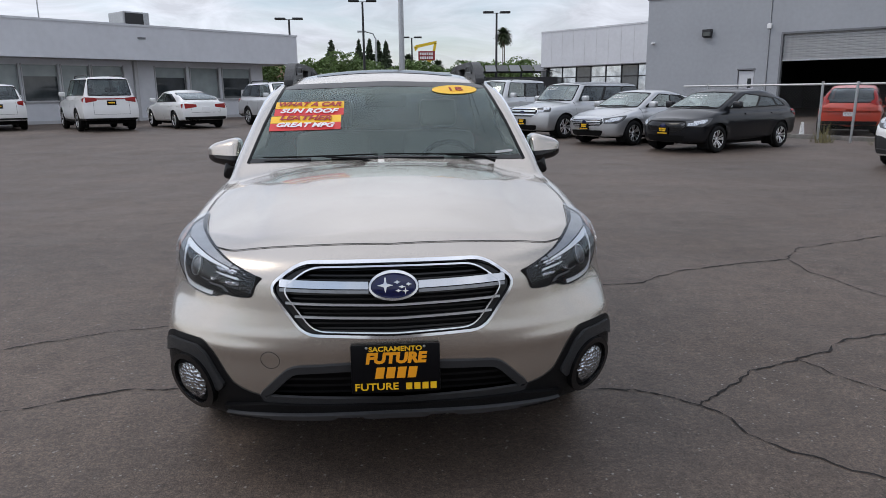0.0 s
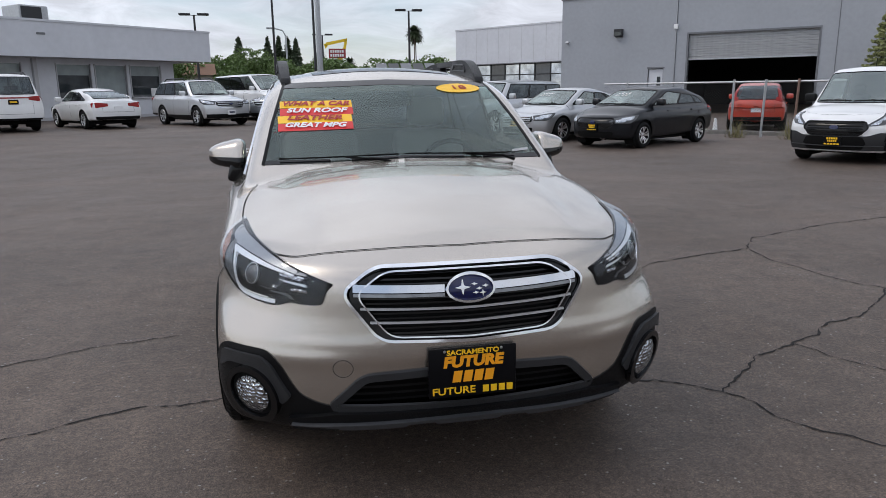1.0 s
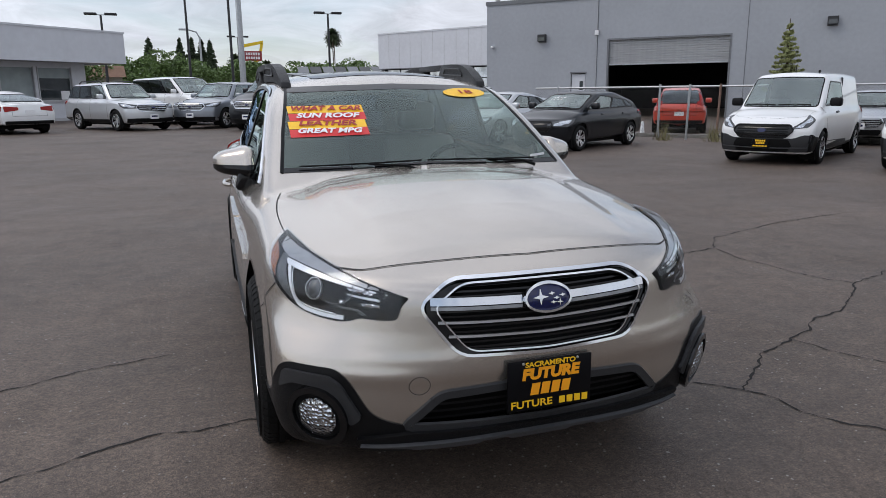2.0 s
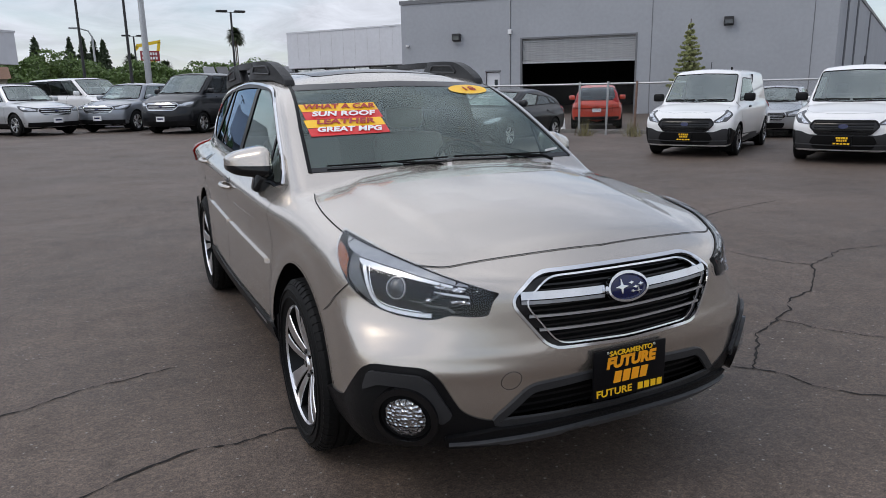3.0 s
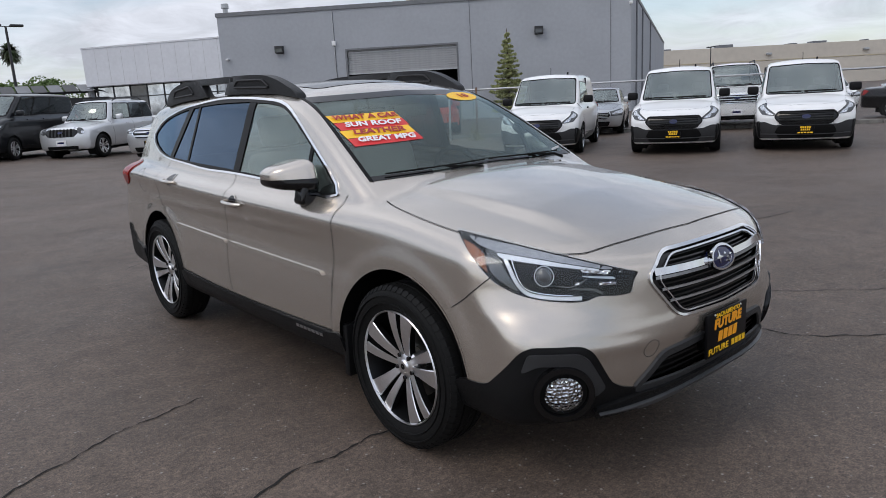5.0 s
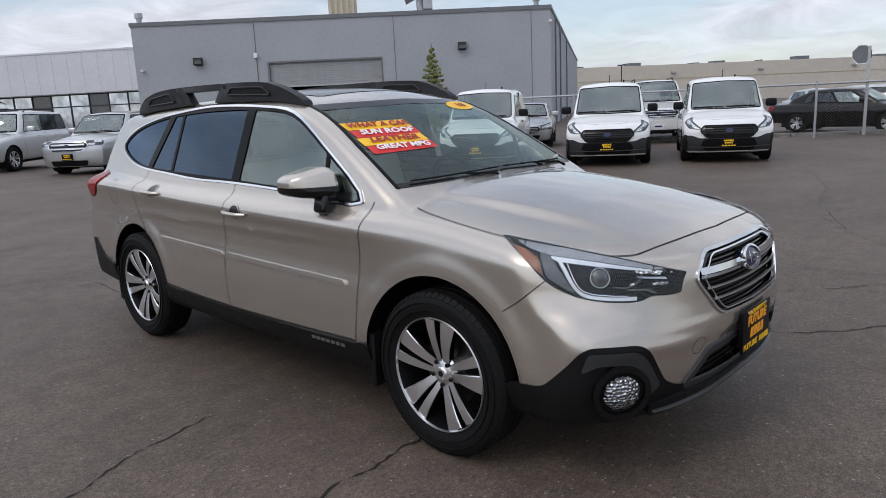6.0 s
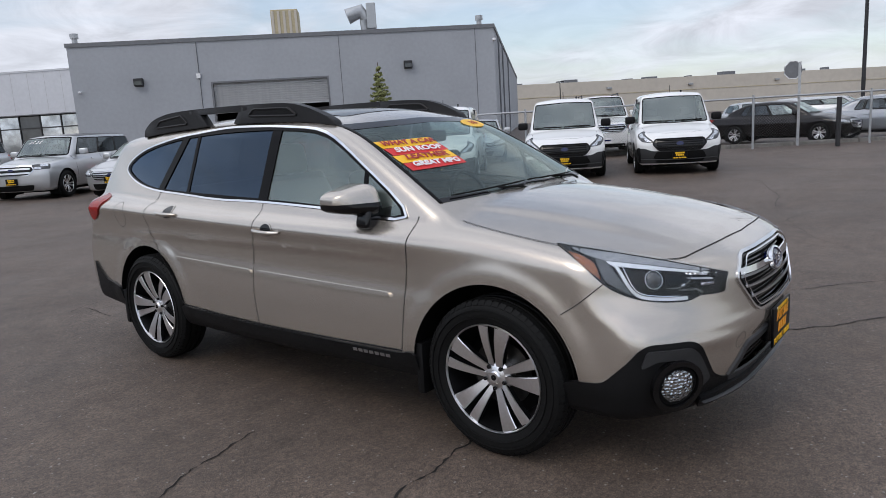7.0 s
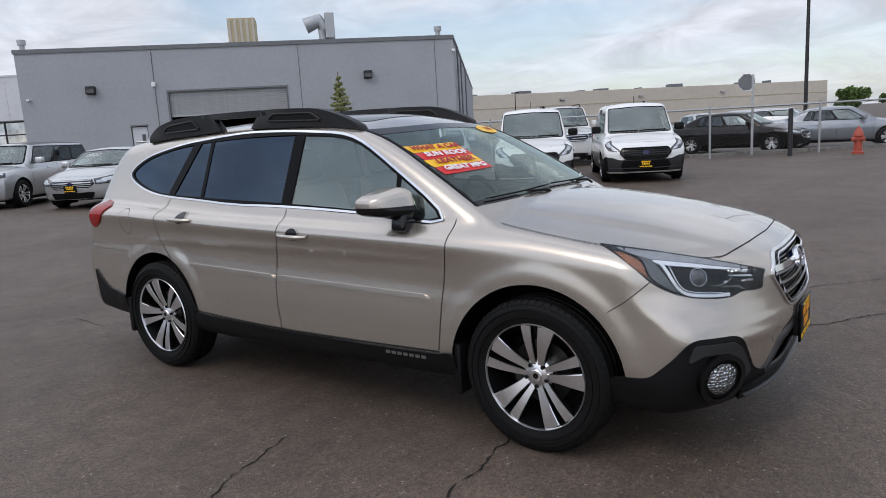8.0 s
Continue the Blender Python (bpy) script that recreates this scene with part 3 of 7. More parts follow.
def twin_spoke_wheel(parent, R, r, w, face=M_ALLOY, twins=5, detail=True):
    """A wheel whose outer face looks to -x, its centre at the origin."""
    wh = new("wheel")
    wh.parent = parent
    part("tyre", lathe(tyre_profile(R, r, w), 64 if detail else 32), M_RUBBER, wh)
    h = w / 2
    if detail:
        vs, fs = [], []
        for k in range(62):
            for sx in (-1, 1):
                t0, t1 = 2 * math.pi * (k + 0.5 * (sx > 0)) / 62, 2 * math.pi * (k + 0.5 * (sx > 0) + 0.72) / 62
                i = len(vs)
                for xx, rr in ((0.44, R - 0.012), (0.44, R + 0.0015), (0.74, R - 0.002), (0.90, R - 0.019), (0.90, R - 0.026)):
                    vs += [(sx * h * xx, rr * math.cos(t), rr * math.sin(t)) for t in (t0, t1)]
                fs += [(i + 2 * j, i + 2 * j + 1, i + 2 * j + 3, i + 2 * j + 2) for j in range(4)] + [(i, i + 2, i + 4, i + 6, i + 8), (i + 1, i + 3, i + 5, i + 7, i + 9)]
        me = bpy.data.meshes.new("tread")
        me.from_pydata(vs, [], fs)
        me.materials.append(M_RUBBER)
        tread = new("tread", me)
        tread.parent = wh
        tagged(tread, kind="stuff")
        for rr in (r + 0.030, r + 0.062):
            part("sidewall_ring", lathe([(rr, -h * 0.955), (rr + 0.002, -h * 1.025), (rr + 0.005, -h * 1.025), (rr + 0.007, -h * 0.955)], 56), M_RUBBER, wh)
    part("rim", lathe([(r, -h * 0.84), (r - 0.004, -h * 0.89), (r - 0.006, -h * 0.885), (r - 0.009, -h * 0.80)], 56 if detail else 28), face, wh)
    part("barrel", lathe([(r - 0.009, -h * 0.80), (r - 0.03, -h * 0.2), (r - 0.05, h * 0.5), (0.01, h * 0.35)], 32), M_ALLOYDK, wh)
    part("brake_disc", lathe([(0.07, h * 0.05), (0.15, h * 0.05), (0.15, h * 0.12), (0.07, h * 0.12)], 32), M_DISC, wh)
    part("hub", lathe([(0.001, -h * 0.62), (0.028, -h * 0.62), (0.031, -h * 0.58), (0.055, -h * 0.52), (0.075, -h * 0.40), (0.07, h * 0.1)], 28), face, wh)
    part("hub_cap", lathe([(0.001, -h * 0.655), (0.024, -h * 0.655), (0.029, -h * 0.61)], 20), face, wh)
    part("hub_emblem", lathe([(0.001, -h * 0.663), (0.013, -h * 0.663), (0.014, -h * 0.65)], 16), M_GLOSSBLK, wh)
    made = {}
    u = r / 0.25
    for k in range(twins):
        for sgn in (-1, 1):
            a = Matrix.Rotation(2 * math.pi * k / twins + math.radians(90), 4, "X")
            if sgn in made:
                shared("spoke", made[sgn], a, wh)
                continue
            bm = bmesh.new()
            rows = []
            for f in np.linspace(0, 1, 9):
                rad = (0.046 + f * (0.236 - 0.046)) * u
                slit = 0.003 + 0.014 * f
                wd = (0.0165 + 0.026 * f ** 1.25 if sgn > 0 else 0.0125 + 0.0135 * f) * u
                off = sgn * (slit * u + wd)
                x = -h * (0.52 + 0.29 * math.sin(f * math.pi * 0.55))
                rows.append([bm.verts.new((xx, rad, off + yy)) for xx, yy in ((x + 0.034, -wd * 0.9), (x + 0.004, -wd), (x, -wd * 0.9), (x, wd * 0.9), (x + 0.004, wd), (x + 0.034, wd * 0.9))])
            for p, q in zip(rows, rows[1:]):
                for i in range(5):
                    bm.faces.new((p[i], p[i + 1], q[i + 1], q[i])).material_index = 1 if i in (0, 4) else 0
            ob = part("spoke", bm, face, wh)
            ob.data.materials.append(M_ALLOYDK)
            ob.matrix_basis = a
            made[sgn] = ob
    if detail:
        nut = None
        for k in range(5):
            a = 2 * math.pi * (k + 0.5) / 5 + math.radians(90)
            m = Matrix.Rotation(a, 4, "X") @ Matrix.Translation((-h * 0.50, 0.052, 0))
            if nut is None:
                nut = part("lug_nut", lathe([(0.001, -0.012), (0.009, -0.012), (0.011, 0.01)], 10), M_GLOSSBLK, wh)
                nut.matrix_basis = m
            else:
                shared("lug_nut", nut, m, wh)
    return wh


def wheel_at(wh, m, parent, copy=True):
    o = copy_thing(wh, m) if copy else wh
    o.parent = parent
    o.matrix_basis = m
    return o


# ---------- the station wagon ----------
HERO = Shell(
    L=4.82, W=0.915, zb=1.08, hz=0.355, fa=0.95, ra=3.695, ar=0.428, zc=0.80, cap0=0.72, cap1=0.62, flare=0.009, lipw=0.105, lipe=0.075, rise=0.085, ledge=0.011,
    flank=[(0.2, 0.90), (0.30, 0.955), (0.42, 0.984), (0.54, 0.982), (0.66, 0.972), (0.74, 0.959), (0.82, 0.962), (0.875, 0.973), (0.92, 0.986), (0.945, 0.984), (0.965, 0.974), (1.0, 0.945), (1.08, 0.878), (1.2, 0.78)],
    wing=[(0.2, 0.90), (0.30, 0.955), (0.42, 0.984), (0.54, 0.983), (0.66, 0.978), (0.78, 0.975), (0.86, 0.971), (0.92, 0.962), (0.98, 0.945), (1.04, 0.912), (1.10, 0.865), (1.2, 0.77)],
    plan=[(0, 0.940), (0.45, 0.957), (0.95, 0.974), (1.5, 0.993), (2.4, 1.0), (3.6, 0.985), (4.3, 0.95), (4.82, 0.91)],
    deck=[(0, 0.87), (0.08, 0.90), (0.25, 0.953), (0.6, 1.022), (1.18, 1.098), (1.6, 1.12), (3.0, 1.14), (4.2, 1.16), (4.82, 1.13)],
    crown=0.12, nose=[(0.15, 0.20), (0.28, 0.09), (0.36, 0.045), (0.45, 0.02), (0.53, 0.006), (0.585, -0.010), (0.62, -0.010), (0.66, -0.002), (0.72, 0.006), (0.80, 0.018), (0.87, 0.055), (0.91, 0.12), (1.0, 0.28)],
    bow=1.0, bowp=3.4, bowz=[(0.2, 0.40), (0.32, 0.37), (0.45, 0.36), (0.60, 0.40), (0.66, 0.455), (0.72, 0.545), (0.79, 0.595), (0.95, 0.60)], tail=[(0.2, 4.62), (0.35, 4.74), (0.5, 4.81), (0.68, 4.82), (0.9, 4.77), (1.1, 4.74), (1.2, 4.70)], rbow=0.30,
    keel=[(0, 0.285), (0.4, 0.262), (0.9, 0.28), (1.4, 0.28), (4.2, 0.30), (4.82, 0.38)], k=0.05, ktop=0.07,
    belt=[(0.9, 0.72), (1.43, 0.785), (2.0, 0.81), (2.8, 0.81), (3.5, 0.795), (4.1, 0.745), (4.82, 0.64)], tumble=0.36,
    roof=[(1.3, 1.40), (1.7, 1.475), (2.0, 1.535), (2.4, 1.585), (3.0, 1.60), (3.6, 1.580), (4.2, 1.535), (4.6, 1.48)], rcrown=0.055,
    screen=[(0.95, 0.95), (1.095, 1.19), (1.385, 1.71), (1.505, 1.97), (1.65, 2.35)], wbow=0.11, ws=0.5,
    back=[(1.0, 4.78), (1.15, 4.72), (1.35, 4.58), (1.5, 4.43), (1.62, 4.28)], gbow=0.14, kroof=0.07, kpil=0.05, kb=0.025, dome=0.014)


def build_wagon():
    S = HERO
    car = thing("station_wagon", "champagne metallic station wagon with black lower cladding parked on asphalt", "car")
    DLO = smooth_poly([(1.46, 1.047), (1.95, 1.073), (2.5, 1.098), (3.2, 1.122), (3.72, 1.148), (4.02, 1.205), (4.16, 1.287), (3.97, 1.388), (3.6, 1.455), (3.25, 1.485),
                       (2.85, 1.498), (2.45, 1.492), (2.1, 1.452), (1.8, 1.300)], 4)
    SCR = round_poly([(-0.70, 1.102), (-0.35, 1.112), (0, 1.125), (0.35, 1.112), (0.70, 1.102), (0.655, 1.27), (0.585, 1.490), (0.3, 1.503), (0, 1.506), (-0.3, 1.503), (-0.585, 1.490), (-0.655, 1.27)], [0.03, 0.2, 0.2, 0.2, 0.03, .2, 0.05, 0.2, 0.2, 0.2, 0.05, 0.2], 3)
    GRI = round_poly([(-0.315, 0.872), (0.315, 0.872), (0.425, 0.80), (0.305, 0.640), (0.0, 0.626), (-0.305, 0.640), (-0.425, 0.80)], 0.045, 4)
    LOW = round_poly([(-0.36, 0.507), (0, 0.523), (0.36, 0.507), (0.475, 0.392), (0.0, 0.372), (-0.475, 0.392)], 0.03, 3)
    REARGL = round_poly([(-0.58, 1.14), (0.58, 1.14), (0.52, 1.44), (-0.52, 1.44)], 0.06, 4)
    body = part("body", S.hull(0.019, 160, 56, holes=[("side", DLO, 0.4), ("front", SCR, 2.2), ("front", GRI, 0.4), ("front", LOW, 0.4), ("back", REARGL, 3.8)]), M_HERO, car)

    # glass
    part("windscreen", S.patch("front", SCR, 0.03, 0.001), M_SCREEN, car).visible_shadow = False
    part("screen_border", S.patch("front", [(-0.70, 1.102), (-0.35, 1.111), (0, 1.124), (0.35, 1.111), (0.70, 1.102), (0.690, 1.120), (0.35, 1.124), (0.0, 1.134), (-0.35, 1.124), (-0.690, 1.120)], 0.02, 0.0025), M_GLOSSBLK, body, "black lower windscreen border")
    part("screen_band", S.patch("front", [(-0.585, 1.492), (0, 1.508), (0.585, 1.492), (0.598, 1.462), (0, 1.478), (-0.598, 1.462)], 0.02, 0.0022), M_GLOSSBLK, body)
    for sx in (-1, 1):
        part("pillar_seal", S.strip("front", [(sx * 0.700, 1.102), (sx * 0.655, 1.28), (sx * 0.585, 1.492)], 0.017, 0.004), M_PILLAR, body)
    part("rear_glass", S.patch("back", REARGL, 0.04, 0.001), M_PRIV, car).visible_shadow = False

    def pane(name, pts, m, side):
        part(name, S.patch("side", pts, 0.025, -0.004, side=side), m, car).visible_shadow = False
    for side in (-1, 1):
        P = np.array([np.array(a) + (np.array(b) - np.array(a)) * k / 12 for a, b in zip(DLO, DLO[1:] + DLO[:1]) for k in range(12)])
        def clip(y0, y1, s0=0.0, s1=0.0):
            # part of the window outline between two slanting cuts
            out = []
            n = len(P)
            def g(p):
                return min(p[0] - (y0 + s0 * (p[1] - 1.1)), (y1 + s1 * (p[1] - 1.1)) - p[0])
            for i in range(n):
                a, b = P[i], P[(i + 1) % n]
                ga, gb = g(a), g(b)
                if ga >= 0:
                    out.append(a)
                if (ga >= 0) != (gb >= 0):
                    lo, hi = (a, b) if ga >= 0 else (b, a)
                    for _ in range(30):
                        m = (lo + hi) / 2
                        lo, hi = (m, hi) if g(m) >= 0 else (lo, m)
                    out.append(lo)
            return out
        pane("quarter_window", clip(1.0, 1.715, 0, 0.1), M_SIDEGL, side)
        pane("front_door_window", clip(1.735, 2.478, 0.1, -0.06), M_SIDEGL, side)
        pane("rear_door_window", clip(2.542, 3.268, -0.06, -0.05), M_PRIV, side)
        pane("fixed_window", clip(3.288, 3.608, -0.05, -0.62), M_PRIV, side)
        pane("rear_quarter_window", clip(3.665, 4.35, -0.62, 0), M_PRIV, side)
        part("pillar_trim", S.patch("side", clip(2.470, 2.55, -0.06, -0.06), 0.025, 0.0015, 0.006, side), M_PILLAR, body)
        part("pillar_trim", S.patch("side", clip(3.601, 3.673, -0.62, -0.62), 0.025, 0.0015, 0.006, side), M_PILLAR, body)
        part("pillar_trim", S.patch("side", clip(3.263, 3.293, -0.05, -0.05), 0.025, 0.0, 0.006, side), M_PILLAR, body)
        part("pillar_trim", S.patch("side", clip(1.712, 1.738, 0.1, 0.1), 0.025, 0.0, 0.006, side), M_PILLAR, body)
        C = np.array(DLO)
        cen = C.mean(0)
        inner = [tuple(p) for p in C] + [tuple(C[0])]
        part("window_seal", S.strip("side", inner, 0.022, 0.003, side=side, dense=0.02), M_PILLAR, body)
        outl = [tuple(cen + (p - cen) * (1 + 0.016 / np.linalg.norm(p - cen))) for p in C]
        part("window_trim", S.strip("side", outl + [outl[0]], 0.014, 0.008, side=side, dense=0.02), M_CHROME, body, "bright chrome window surround")

        # doors: shut lines
        def gap(pts, n=6, w=0.0034):
            part("shut_line", S.strip("side", spline2(pts, n), w, 0.0028, side=side), M_GAP, body)
        gap([(1.375, 1.05), (1.385, 0.95), (1.42, 0.7), (1.44, 0.5), (1.45, 0.41)])
        gap([(2.50, 1.085), (2.505, 0.98), (2.55, 0.75), (2.55, 0.55), (2.53, 0.40)])
        gap([(3.60, 1.135), (3.66, 1.02), (3.64, 0.88), (3.50, 0.72), (3.36, 0.55), (3.30, 0.45)])
        gap([(1.45, 0.412), (2.0, 0.405), (2.6, 0.405), (3.2, 0.425), (3.3, 0.45)], 4, 0.008)
        gap([(0.605, 0.69), (0.53, 0.742), (0.455, 0.808), (0.43, 0.832)], 5, 0.0035)
        # filler lid on the right-hand flank
        if side == -1:
            part("filler_lid", S.strip("side", [(4.02 + 0.075 * math.cos(a), 0.975 + 0.085 * math.sin(a)) for a in np.linspace(0, 2 * math.pi, 25)], 0.0022, 0.001, side=side), M_CLADGREY, body)
        # moulding
        for y0, y1, z0, z1 in ((1.50, 2.515, 0.678, 0.702), (2.56, 3.34, 0.703, 0.722)):
            part("side_moulding", S.patch("side", round_poly([(y0, z0 - 0.009), (y1, z1 - 0.012), (y1, z1 + 0.013), (y0 + 0.02, z0 + 0.011)], 0.006), 0.012, 0.013, 0.013, side), M_HERO, body)
        # sill cladding
        part("sill_cladding", S.patch("side", round_poly([(1.355, 0.275), (3.31, 0.30), (3.30, 0.43), (3.2, 0.415), (2.6, 0.398), (1.9, 0.396), (1.45, 0.402), (1.40, 0.42), (1.36, 0.41)], 0.02), 0.03, 0.012, 0.014, side), M_CLAD, body, "black sill cladding")
        # rear bumper cladding
        part("bumper_cladding", S.patch("side", round_poly([(4.07, 0.32), (4.45, 0.36), (4.50, 0.62), (4.43, 0.56), (4.33, 0.49), (4.11, 0.46)], 0.02), 0.03, 0.012, 0.014, side), M_CLAD, body)
        # handles
        for hy, hz in ((2.385, 0.945), (3.39, 1.008)):
            # black oval on the skin paints the shade inside the finger recess
            part("cup_shade", S.patch("side", [(hy + 0.046 * math.cos(a), hz + 0.006 + 0.034 * math.sin(a)) for a in np.linspace(0, 2 * math.pi, 24, endpoint=False)], 0.007, 0.0025, 0.002, side=side), M_GLOSSBLK, body, "black oval painting the shade of the finger recess")
            part("handle_cup_edge", S.strip("side", [(hy + 0.050 * math.cos(a), hz + 0.006 + 0.038 * math.sin(a)) for a in np.linspace(0, 2 * math.pi, 33)], 0.007, 0.003, side=side, dense=0.01), M_HERO, body)
            h = S.on("side", np.linspace(hy - 0.11, hy + 0.11, 9), np.linspace(hz - 0.003, hz + 0.004, 9), side)
            lift = [0.004, 0.022, 0.034, 0.038, 0.039, 0.038, 0.034, 0.022, 0.004]
            part("door_handle", tube([(p[0] + side * o, p[1], p[2]) for p, o in zip(h, lift)], [0.009, 0.012, 0.013, 0.013, 0.013, 0.013, 0.013, 0.012, 0.009], 10), M_HERO, body)
        # wheel wells
        for wy in (0.95, 3.695):
            bm = bmesh.new()
            rows = []
            for xx in (-0.90, -0.5):
                rows.append([bm.verts.new((side * abs(xx), wy + 0.445 * math.cos(a), 0.355 + 0.445 * math.sin(a))) for a in np.linspace(-0.5, math.pi + 0.5, 30)])
            for i in range(29):
                bm.faces.new((rows[0][i], rows[0][i + 1], rows[1][i + 1], rows[1][i]))
            bm.faces.new(rows[1])
            for v in rows[0]:
                p = S.on("side", v.co.y, max(0.24, v.co.z), side)[0]
                v.co.x = p[0] - side * 0.012
            part("wheel_arch_liner", bm, M_INTDK, body)
            c = [(wy + 0.430 * math.cos(a), 0.355 + 0.430 * math.sin(a)) for a in np.linspace(-0.14, math.pi + 0.14, 40)]
            part("arch_lip", S.strip("side", c, 0.008, 0.0015, side=side), M_HERO, body)
        # mud flap behind the front wheel
        part("mud_flap", box(*sorted((side * 0.70, side * 0.885)), 1.335, 1.375, 0.21, 0.46, 0.006), M_CLAD, body)
        part("mud_flap", box(*sorted((side * 0.70, side * 0.875)), 4.06, 4.10, 0.20, 0.44, 0.006), M_CLAD, body)

        # hood edge lines
        hood_line = [(0.0, 0.150), (side * 0.30, 0.166), (side * 0.50, 0.200), (side * 0.595, 0.240), (side * 0.69, 0.36), (side * 0.755, 0.60), (side * 0.768, 0.85), (side * 0.752, 1.05), (side * 0.725, 1.17)]
        part("hood_line", S.strip("top", spline2(hood_line, 6), 0.0042, 0.0026), M_GAP, body)
        # headlamp
        hl = new("headlight"); hl.parent = car
        HP = round_poly([(0.402, 0.756), (0.392, 0.800), (0.372, 0.824), (0.577, 0.880), (0.80, 0.926), (1.015, 0.958), (0.955, 0.885), (0.892, 0.811), (0.80, 0.762), (0.70, 0.742), (0.60, 0.737), (0.555, 0.742), (0.525, 0.756), (0.45, 0.752)], [0.01, 0.01, 0.006, 0.1, 0.1, 0.005, 0.05, 0.05, 0.05, 0.05, 0.02, 0.02, 0.02, 0.02], 4)
        part("housing", S.patch("diag", HP, 0.012, 0.002, 0.0, side), M_INTDK, hl)
        part("amber_reflector", S.patch("diag", [(0.988, 0.934), (0.951, 0.923), (0.914, 0.898), (0.902, 0.838), (0.934, 0.866), (0.970, 0.903)], 0.01, 0.004, 0, side), M_AMBER, hl)
        part("side_reflector", S.patch("diag", round_poly([(0.906, 0.912), (0.868, 0.905), (0.849, 0.864), (0.817, 0.811), (0.790, 0.775), (0.817, 0.785), (0.868, 0.818), (0.893, 0.840)], 0.01, 2), 0.01, 0.0045, 0, side), M_LAMPGREY, hl)
        def ring(r, f=1.0):
            return [(0.706 + r * math.cos(a), 0.828 + r * math.sin(a)) for a in np.linspace(0, 2 * math.pi * f, 25)]
        part("projector", S.patch("diag", ring(0.029)[:-1], 0.007, 0.004, 0, side, 0.012), M_LAMPGREY, hl)
        part("projector_ring", S.strip("diag", ring(0.033), 0.003, 0.009, side=side, dense=0.01), M_SATIN, hl, "silver projector ring")
        # grey panel paints the sky's reflection along the lens top
        part("upper_sheen", S.patch("diag", [(0.975, 0.945), (0.80, 0.920), (0.60, 0.879), (0.45, 0.841), (0.50, 0.844), (0.599, 0.862), (0.705, 0.880), (0.817, 0.8955), (0.874, 0.903), (0.93, 0.922)], 0.01, 0.0045, 0, side), M_TONEGREY, hl)
        up_arm = [(0.874, 0.900), (0.817, 0.8925), (0.705, 0.877), (0.599, 0.859), (0.498, 0.841), (0.413, 0.826)]
        part("light_guide", S.patch("diag", up_arm + [(0.50, 0.8365), (0.60, 0.850), (0.705, 0.864), (0.805, 0.877), (0.852, 0.884)], 0.008, 0.007, 0.003, side), M_GUIDE, hl, "pale C-shaped light guide")
        down = spline2([(0.842, 0.890), (0.826, 0.858), (0.810, 0.822), (0.786, 0.786), (0.753, 0.765), (0.691, 0.755), (0.624, 0.751), (0.579, 0.751)], 4)
        part("light_guide", S.strip("diag", down, 0.015, 0.0068, side=side, dense=0.012), M_GUIDE, hl)
        part("guide_edge", S.strip("diag", spline2([(0.816, 0.882), (0.806, 0.850), (0.792, 0.815), (0.770, 0.787), (0.735, 0.773), (0.675, 0.765), (0.61, 0.761)], 4), 0.004, 0.0088, side=side, dense=0.012), M_CHROME, hl)
        part("lamp_bezel", S.strip("diag", spline2([(0.66, 0.795), (0.62, 0.79), (0.585, 0.80), (0.56, 0.818), (0.555, 0.835)], 4), 0.004, 0.006, side=side, dense=0.012), M_LAMPGREY, hl)
        for poly, mt in (([(0.579, 0.848), (0.554, 0.850), (0.478, 0.833), (0.486, 0.826), (0.576, 0.838)], M_FACET),
                         ([(0.587, 0.828), (0.469, 0.818), (0.455, 0.809), (0.554, 0.820)], M_SATIN),
                         ([(0.523, 0.803), (0.459, 0.801), (0.457, 0.791), (0.514, 0.793)], M_FACET),
                         ([(0.603, 0.808), (0.582, 0.807), (0.583, 0.796), (0.599, 0.797)], M_FACET),
                         ([(0.610, 0.786), (0.531, 0.782), (0.503, 0.766), (0.514, 0.763), (0.534, 0.776), (0.610, 0.781)], M_LAMPGREY)):
            part("reflector", S.patch("diag", poly, 0.006, 0.0055, 0.003, side), mt, hl)
        part("lens", S.patch("diag", HP, 0.02, 0.0125, 0.009, side), M_LENS, hl)
        # corner cladding with fog lamp
        CP = round_poly([(1.055, 0.395), (1.012, 0.421), (0.92, 0.428), (0.805, 0.578), (0.765, 0.597), (0.585, 0.595), (0.545, 0.572), (0.478, 0.442), (0.43, 0.412), (0.37, 0.395), (0.36, 0.33), (0.47, 0.292), (0.75, 0.262), (1.06, 0.28)], 0.022, 3)
        part("corner_cladding", S.patch("diag", CP, 0.016, 0.004, 0.02, side), M_CLAD, body, "black front corner cladding")
        part("corner_ridge", S.patch("diag", round_poly([(0.775, 0.575), (0.60, 0.573), (0.565, 0.552), (0.505, 0.435), (0.545, 0.40), (0.60, 0.505), (0.635, 0.532), (0.74, 0.535), (0.80, 0.505)], 0.015, 3), 0.012, 0.017, 0.016, side), M_CLADGREY, body)
        fl = new("fog_light"); fl.parent = car
        def disc(rr, n=28, dz=0.0):
            return [(0.655 + rr * math.cos(a), 0.428 + dz + rr * math.sin(a)) for a in np.linspace(0, 2 * math.pi, n, endpoint=False)]
        part("bezel", S.strip("diag", disc(0.094) + disc(0.094)[:1], 0.026, 0.030, side=side, dense=0.02), M_GLOSSBLK, fl)
        part("recess", S.patch("diag", disc(0.087), 0.015, 0.0155, 0, side), M_INTDK, fl)
        part("reflector", S.patch("diag", disc(0.066), 0.011, 0.018, 0.004, side, 0.014), M_FACET, fl, "faceted silver fog lamp")
        part("lens", S.patch("diag", disc(0.068), 0.012, 0.022, 0.008, side, 0.016), M_LENS, fl)
